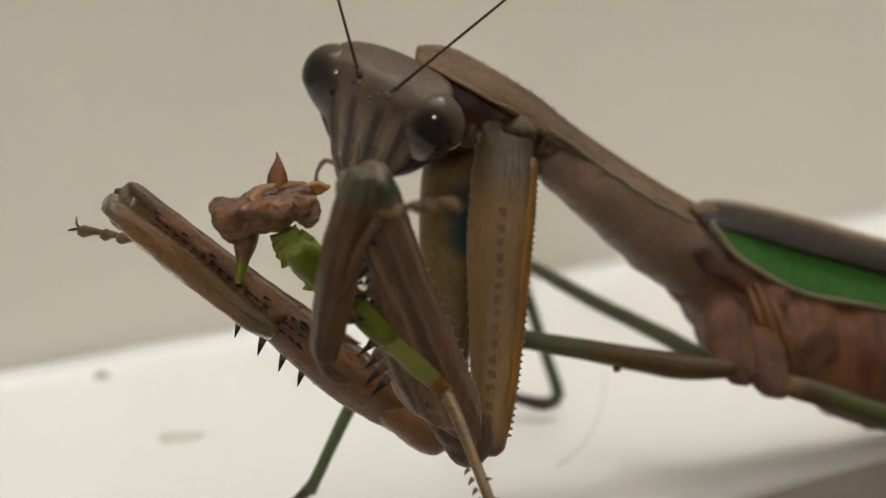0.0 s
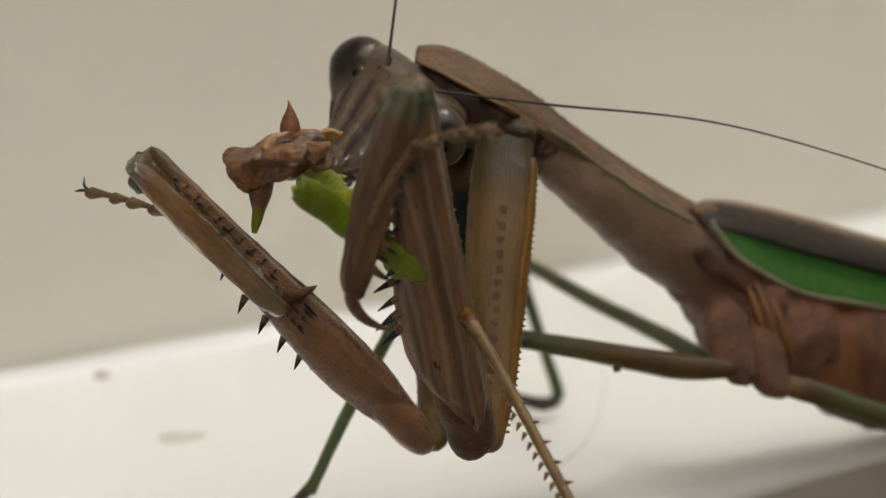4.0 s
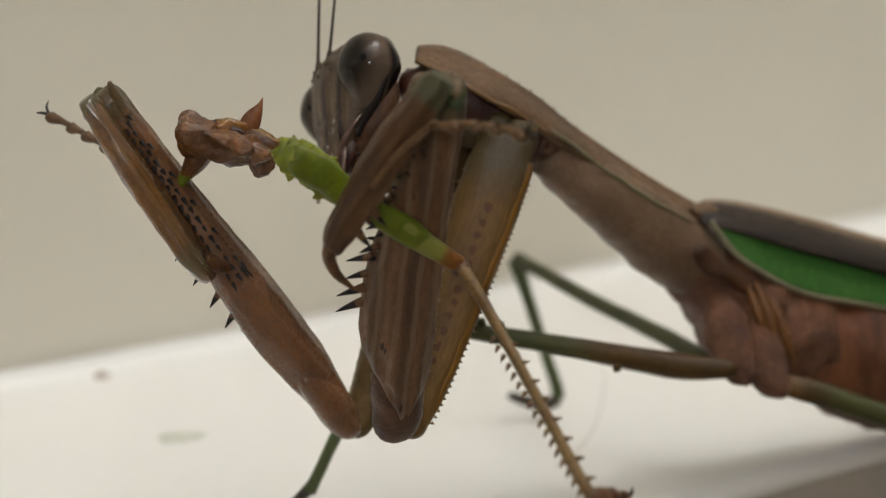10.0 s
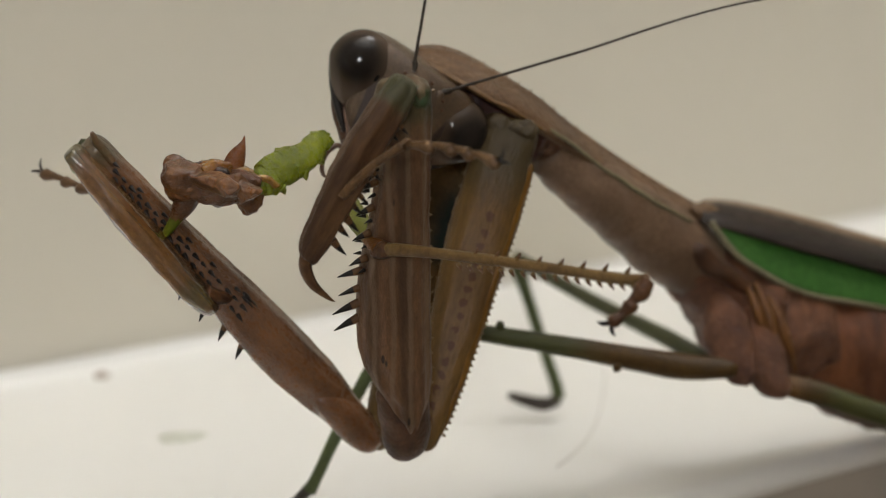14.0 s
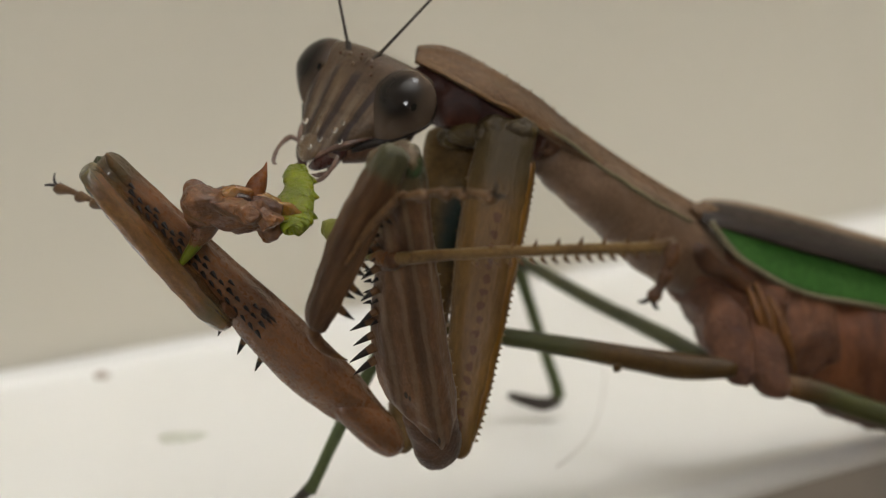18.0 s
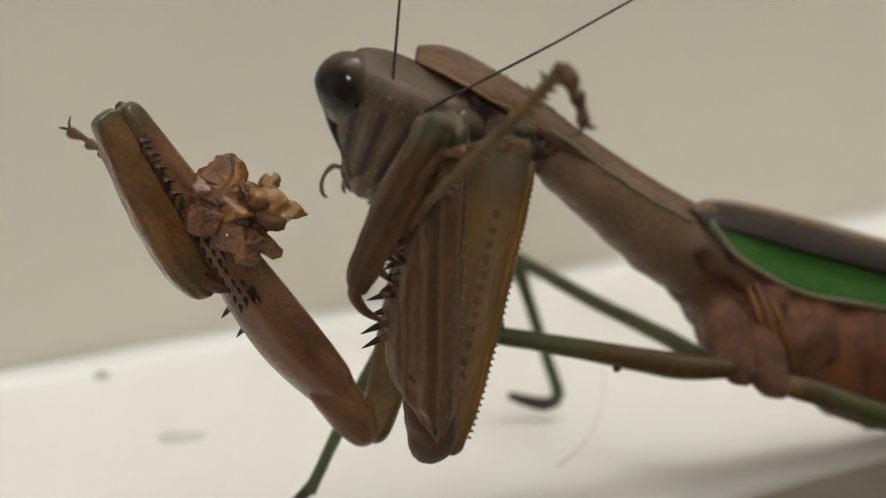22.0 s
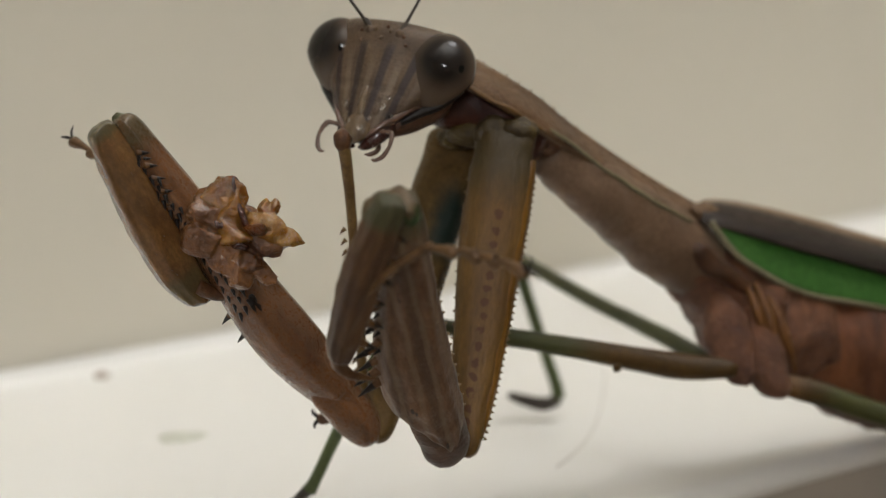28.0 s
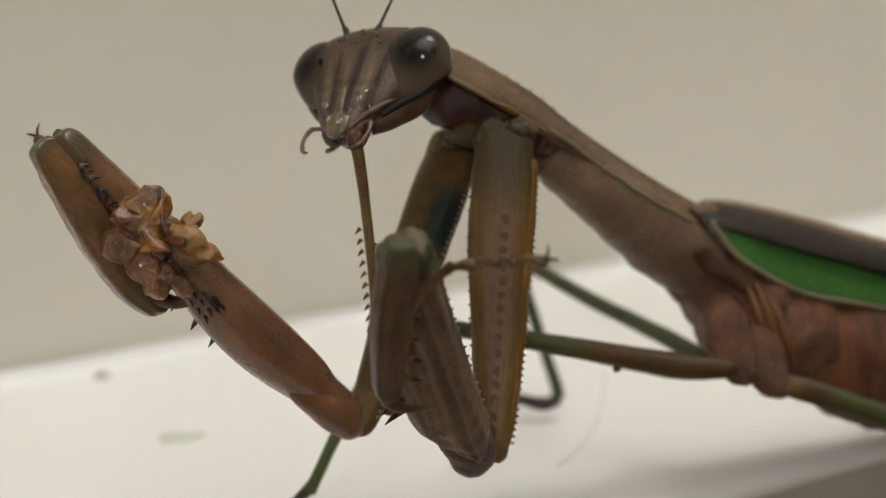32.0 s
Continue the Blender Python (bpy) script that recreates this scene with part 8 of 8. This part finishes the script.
    walk(mid, [
        (0, at(-2.13, -11.76, 11.92, 153.64, -39.7, -132.54)), (1, at(-2.14, -11.41, 12.11, 154.16, -40.45, -133.72)),
        (2, at(-2.07, -11.38, 12.33, 149.82, -42.34, -130.77)), (3, at(-1.27, -10.79, 12.83, 158.29, -42.65, -140.06)),
        (3.5, at(-1.11, -10.94, 13.09, 161.23, -42.41, -143.32)), (5.5, at(-0.07, -6.08, 17.51, -170, -1.08, 179.92)),
        (6, at(-0.02, -8.65, 16.28, -170.67, -10.72, -177.18)), (6.5, at(-0.1, -9.34, 16.25, -171.6, -15.63, -175.15)),
        (7, at(-0.47, -8.57, 16.99, -171.96, -18.75, -175.32)), (7.5, at(-0.64, -10.24, 16, 178.93, -32.4, -161.87)),
        (8, at(-0.17, -7.61, 15.67, -173.82, -25.25, -172.99)), (8.5, at(-1.25, -8.69, 14.81, 173.8, -40.52, -158.78)),
        (9, at(-1.03, -8.81, 14.99, 175.93, -38.17, -160.56)), (9.5, at(-1.08, -9.1, 15.03, 174.9, -38.67, -159.28)),
        (10, at(-0.85, -11.07, 15.51, 174.57, -34.25, -155.61)), (10.5, at(-1.6, -9.56, 14.96, 172.19, -39.21, -155.57)),
        (11, at(-1.69, -9.23, 15.17, 173.92, -37.63, -157.08)), (11.5, at(-1.15, -7.4, 15.25, -174.96, -30.74, -172.81)),
        (11.75, at(-1.8, -4.31, 14.21, 81.35, -77.84, -81.86)), (12, at(-1.78, -4.1, 14.07, 78.3, -77.06, -79.05)),
        (12.25, at(-3.03, -0.07, 17.42, 0.38, -34.3, -25.69)), (12.5, at(-4.28, 3.95, 20.77, -27, 13, -38)), (13, at(-4.87, 4.17, 21.02, -19.98, 18.23, -42.76)),
        (13.5, at(-5.13, 4.44, 20.05, -22.4, -5.97, -43.44)), (13.8, at(-4.86, 2.13, 20.45, -7.03, 11.44, -6.36)),
        (14, at(-3.98, 1.31, 21.35, 6.32, 36, 12.65)), (14.3, at(-5.22, 3.6, 20.58, -34.78, 3.67, -29.67)),
        (14.5, at(-5.11, 4.01, 19.54, -40.04, -8.9, -34.03)), (16.5, at(-3.7, 1.1, 20.94, 14.9, 34.46, 18.24)),
        (17, at(-3.04, 3.59, 20.71, -22, 31, -40)), (17.3, at(-4.33, 3.28, 21.16, -24.41, 25.45, -29.53)),
        (17.5, at(-4.68, 3.83, 20.61, -18.86, 17.65, -38.02)), (18, at(-5.25, 4.37, 20.31, -27.39, 11.27, -46.56)),
        (18.5, at(-5.19, 4.33, 20.28, -22.08, 11.39, -43.95)), (19, at(-5.31, 4.34, 20.4, -23.91, 10.76, -45.78)),
        (19.5, at(-5.24, 4.45, 20.42, -21.26, 7.07, -45.5)), (20, at(-5.41, 4.22, 20.94, -31.7, 3.05, -39.62)),
        (20.5, at(-5.49, 4.91, 19.07, -15.97, -11.37, -52.96)), (21, at(-5.58, 4.74, 19.89, -25.9, -5.69, -48.27)),
        (21.3, at(-4.97, 5.06, 18.01, -7.78, -27.81, -61.31)), (21.5, at(-4.66, 5.14, 17.54, -2.63, -33.84, -67.68)),
        (21.8, at(-4.75, 2.94, 19.42, 13.12, 6.76, -17.91)), (22, at(-4.55, 1.92, 20.42, 25, 26, 3)),
        (22.5, at(-5.2, 3.52, 19.01, -24.27, -15.02, -29.24)), (23, at(-4.98, 3.27, 19.89, -27.52, 3.83, -24.7)),
        (23.5, at(-5.18, 3.64, 19.59, -28.58, -8.31, -29.64)), (24, at(-5.09, 3.56, 20.09, -21.46, -7.89, -29.4)),
        (24.5, at(-4.86, 2.73, 20.54, -17.62, 1.03, -15.28)), (25, at(-4.75, 2.39, 20.8, -15.9, 4.81, -9.64)),
        (25.5, at(-4.67, 2.3, 21.11, -13.46, 15.21, -8.61)), (27.5, at(-4.84, 3.19, 21, -24.52, 6.71, -22.72)),
        (28, at(-4.82, 3.54, 21.22, -21.65, 5.29, -28.27)), (28.5, at(-4.77, 3.44, 21.26, -23.21, 4.99, -27.44)),
        (29, at(-5, 2.87, 19.86, -20.88, -3.87, -17.97)), (29.5, at(-5.34, 4.24, 20.74, -30.88, -10.47, -38.6)),
        (30, at(-5.3, 4.06, 20.03, -45.41, -21.59, -30.94)), (30.3, at(-5, 2.87, 19.86, -20.88, -3.87, -17.97)),
        (30.5, at(-5.4, 3.96, 18.49, -28.79, -32.11, -36.68)), (31, at(-5.44, 3.9, 19.75, -31.38, -11.64, -33.28)),
        (31.5, at(-5.35, 3.89, 19.76, -28.06, -13.06, -33.43)), (32, at(-5.4, 3.96, 19.94, -32.98, -10.28, -34.28))])
    walk(base, [
        (0, at(-6.42, -8.02, 15.22, -15.9, 41.9, -12.69)), (0.5, at(-6.74, -7.84, 14.8, -34.27, 25.2, -47.75)),
        (1, at(-6.45, -7.46, 15.46, -39.21, 3.15, -73.72)), (1.5, at(-6.14, -7.44, 15.81, -41.12, 3.67, -74.22)),
        (2, at(-6.07, -7.46, 15.92, -43.04, 4.17, -74.73)), (2.5, at(-6.09, -7.33, 16.3, -42.76, 6.42, -72.27)),
        (3, at(-6.01, -7.16, 16.89, -42.38, 8.65, -69.78)), (3.5, at(-5.41, -7.56, 17.08, -41.63, 7.59, -70.33)),
        (5.5, at(-6.29, -5.49, 17.95, -10.06, 0.52, -3.96)), (6, at(-6.73, -7.97, 17.39, -10.75, 9.43, -5.29)),
        (6.5, at(-6.4, -8.57, 17.75, -11.19, 13.94, -6.07)), (7, at(-6.96, -7.6, 18.97, -11.42, 17.18, -6.3)),
        (7.5, at(-6.14, -8.7, 19.44, -13.31, 29.96, -9.3)), (8, at(-6.34, -6.96, 18.37, -12.87, 22.88, -9.32)),
        (8.5, at(-6.24, -7.02, 18.94, -15.21, 38.23, -11.9)), (9, at(-6.3, -7.46, 18.79, -14.75, 35.69, -11.36)),
        (9.5, at(-6.3, -7.64, 18.57, -14.8, 36.31, -11.38)), (10, at(-6.3, -9.17, 18.8, -13.62, 32.08, -9.7)),
        (10.5, at(-6.43, -8.04, 19.06, -15.06, 37.04, -11.75)), (11, at(-6.96, -7.63, 18.86, -14.5, 35.33, -10.98)),
        (11.5, at(-7.08, -6.41, 18.23, -13.33, 28.39, -9.51)), (12, at(-7.52, -1.49, 17.34, -13.2, 0.53, 43.56)),
        (12.5, at(-7.16, -1.59, 17.46, -13.22, 0.5, 43.54)), (13, at(-6.91, -3.51, 17.8, -13.27, 0.56, 44.04)),
        (13.5, at(-7.05, -3.88, 16.97, -32.08, -21.03, 47.05)), (14, at(-7.59, -3.85, 16.5, -32.01, -20.87, 47.08)),
        (14.5, at(-7.61, -5.45, 16.75, -32.17, -20.67, 47.48)), (16.5, at(-8.16, -6.29, 16.42, -32.3, -20.46, 47.84)),
        (17, at(-8.18, -5.27, 15.91, -32.14, -20.52, 47.57)), (17.5, at(-8.08, -4.78, 15.63, -31.91, -20.5, 47.27)),
        (18, at(-5.95, -6.48, 15.12, -90, -26.87, 90)), (18.25, at(-5.25, -1.39, 17.4, -40.38, -28.51, 12.36)), (18.5, at(-4.55, 3.7, 19.67, -22.08, 11.39, -43.95)),
        (19, at(-4.7, 3.67, 19.79, -23.91, 10.76, -45.78)), (19.5, at(-4.59, 3.78, 19.87, -21.26, 7.07, -45.5)),
        (20, at(-4.71, 3.53, 20.47, -31.7, 3.05, -39.62)), (20.5, at(-4.82, 4.08, 18.85, -15.97, -11.37, -52.96)),
        (21, at(-4.92, 3.94, 19.57, -25.9, -5.69, -48.27)), (21.3, at(-4.37, 4.15, 18.11, -7.78, -27.81, -61.31)),
        (21.5, at(-4.14, 4.21, 17.76, -2.63, -33.84, -67.68)), (21.8, at(-3.77, 2.87, 18.95, 13.12, 6.76, -17.91)),
        (22, at(-3.8, 2.27, 19.71, 25, 26, 3)), (22.5, at(-4.28, 2.97, 18.86, -24.27, -15.02, -29.24)),
        (23, at(-4.12, 2.81, 19.4, -27.52, 3.83, -24.7)), (23.5, at(-4.29, 3.07, 19.32, -28.58, -8.31, -29.64)),
        (24, at(-4.18, 3.04, 19.81, -21.46, -7.89, -29.4)), (24.5, at(-3.89, 2.49, 20.09, -17.62, 1.03, -15.28)),
        (25, at(-3.8, 2.26, 20.29, -15.9, 4.81, -9.64)), (25.5, at(-3.82, 2.22, 20.43, -13.46, 15.21, -8.61)),
        (27.5, at(-3.98, 2.8, 20.46, -24.52, 6.71, -22.72)), (28, at(-3.98, 3.08, 20.7, -21.65, 5.29, -28.27)),
        (28.5, at(-3.93, 2.98, 20.75, -23.21, 4.99, -27.44)), (29, at(-4.02, 2.55, 19.5, -20.88, -3.87, -17.97)),
        (29.5, at(-4.56, 3.52, 20.51, -30.88, -10.47, -38.6)), (30, at(-4.48, 3.36, 20.03, -45.41, -21.59, -30.94)),
        (30.3, at(-4.02, 2.55, 19.5, -20.88, -3.87, -17.97)), (30.5, at(-4.58, 3.27, 18.66, -28.79, -32.11, -36.68)),
        (31, at(-4.59, 3.25, 19.54, -31.38, -11.64, -33.28)), (31.5, at(-4.49, 3.25, 19.57, -28.06, -13.06, -33.43)),
        (32, at(-4.57, 3.29, 19.7, -32.98, -10.28, -34.28))])
    walk(meat, [
        (0, at(-8.46, -8.66, 15.89, 79.59, -16.13, 2.92)), (0.5, at(-8.74, -8.91, 15.88, 79.82, -10.7, 1.91)),
        (1, at(-8.42, -8.97, 16.94, 79.96, -5.27, 0.93)), (1.5, at(-8.23, -8.53, 17.22, 79.96, -5.55, 0.98)),
        (2, at(-8.27, -8.13, 17.26, 79.95, -5.82, 1.03)), (2.5, at(-8.33, -8.04, 17.14, 79.71, -13.64, 2.45)),
        (3, at(-8.29, -7.92, 17.23, 79.25, -21.45, 3.97)), (3.5, at(-7.92, -8.04, 17.49, 79.3, -20.7, 3.82)),
        (5.5, at(-8.36, -6.37, 18.19, 79.82, -10.72, 1.91)), (6, at(-9.71, -4.51, 17.34, 79.82, -10.73, 1.92)),
        (6.5, at(-9.56, -2.9, 17.68, 79.9, -7.89, 1.4)), (7, at(-9.85, -2.8, 18.53, 79.96, -5, 0.88)),
        (7.5, at(-9.8, -2.41, 18.64, 79.97, -4.66, 0.82)), (8, at(-10.17, -2.03, 17.84, 79.99, -2.09, 0.37)),
        (8.5, at(-10.2, -2.47, 18.36, 79.99, 2.62, -0.46)), (9, at(-10.5, -2.1, 18.44, 79.92, 6.97, -1.23)),
        (9.5, at(-10.35, -3.72, 18.33, 79.88, 8.88, -1.58)), (10, at(-10.29, -4.23, 18.71, 79.82, 10.76, -1.92)),
        (10.5, at(-10.21, -3.79, 18.83, 79.91, 7.6, -1.35)), (11, at(-10.72, -3.38, 18.42, 79.97, 4.5, -0.8)),
        (11.5, at(-10.94, -1.74, 17.58, 79.98, 3.25, -0.57)), (12, at(-10.94, -1.47, 17.45, 79.99, 1.94, -0.34)),
        (12.5, at(-10.51, -1.58, 17.51, 80, 0.99, -0.17)), (13, at(-10.14, -3.51, 17.8, 80, -0, 0)),
        (13.5, at(-10.34, -3.85, 17.14, 79.99, 2.97, -0.52)), (14, at(-10.94, -3.79, 16.84, 79.95, 5.82, -1.03)),
        (14.5, at(-10.9, -5.39, 17.09, 79.95, 5.82, -1.03)), (16.5, at(-11.18, -6.19, 16.98, 79.83, 10.41, -1.86)),
        (17, at(-11.37, -5.13, 16.69, 79.7, 13.82, -2.49)), (17.5, at(-11.4, -4.69, 16.13, 79.89, 8.5, -1.51)),
        (18, at(-9.93, -6, 16.14, 79.92, 6.97, -1.23)), (18.5, at(-8.94, -5.78, 17.08, 79.95, -5.82, 1.03)),
        (19, at(-8.93, -5.21, 16.41, 79.97, -4.63, 0.82)), (19.5, at(-8.8, -5.41, 16.75, 80, 0.35, -0.06)),
        (20, at(-7.92, -5.57, 16.88, 79.96, 5.12, -0.9)), (20.5, at(-7.81, -5.72, 17.01, 79.97, 4.33, -0.77)),
        (21, at(-7.78, -5.93, 16.7, 79.98, 3.52, -0.62)), (21.25, at(-8.76, -5.9, 16.69, 119.74, 8.08, -3.3)), (21.5, at(-9.73, -5.87, 16.67, 159.93, 13.29, -2.39)),
        (22, at(-9.57, -6.08, 16.66, 159.85, 14.95, -2.7)), (22.5, at(-9.77, -6.04, 16.49, 159.88, 14.43, -2.6)),
        (23, at(-9.77, -6, 16.37, 159.9, 13.91, -2.5)), (23.5, at(-9.71, -6.04, 16.33, 159.91, 13.73, -2.47)),
        (24, at(-9.69, -6.09, 16.2, 159.92, 13.54, -2.43)), (24.5, at(-9.67, -6.11, 16.1, 159.9, 13.94, -2.51)),
        (25, at(-9.67, -6.11, 16.08, 159.88, 14.36, -2.59)), (25.5, at(-9.7, -6.12, 15.98, 159.86, 14.78, -2.67)),
        (27.5, at(-9.61, -6.41, 15.92, 159.66, 18.4, -3.36)), (28, at(-9.57, -6.78, 15.94, 159.62, 19.16, -3.51)),
        (28.5, at(-10.01, -6.72, 15.96, 159.63, 18.92, -3.46)), (29, at(-10.61, -6.56, 16.41, 159.65, 18.67, -3.42)),
        (29.5, at(-11.31, -6.52, 16.86, 159.47, 21.21, -3.92)), (30, at(-12.06, -6.44, 16.98, 159.25, 24.05, -4.51)),
        (30.5, at(-13.03, -7.31, 16.53, 159.41, 22.02, -4.09)), (31, at(-12.83, -5.8, 15.97, 159.01, 26.61, -5.07)),
        (31.5, at(-12.91, -5.43, 15.34, 159.21, 24.48, -4.61)), (32, at(-12.67, -6.44, 15.62, 159.2, 24.58, -4.63))])


motions()
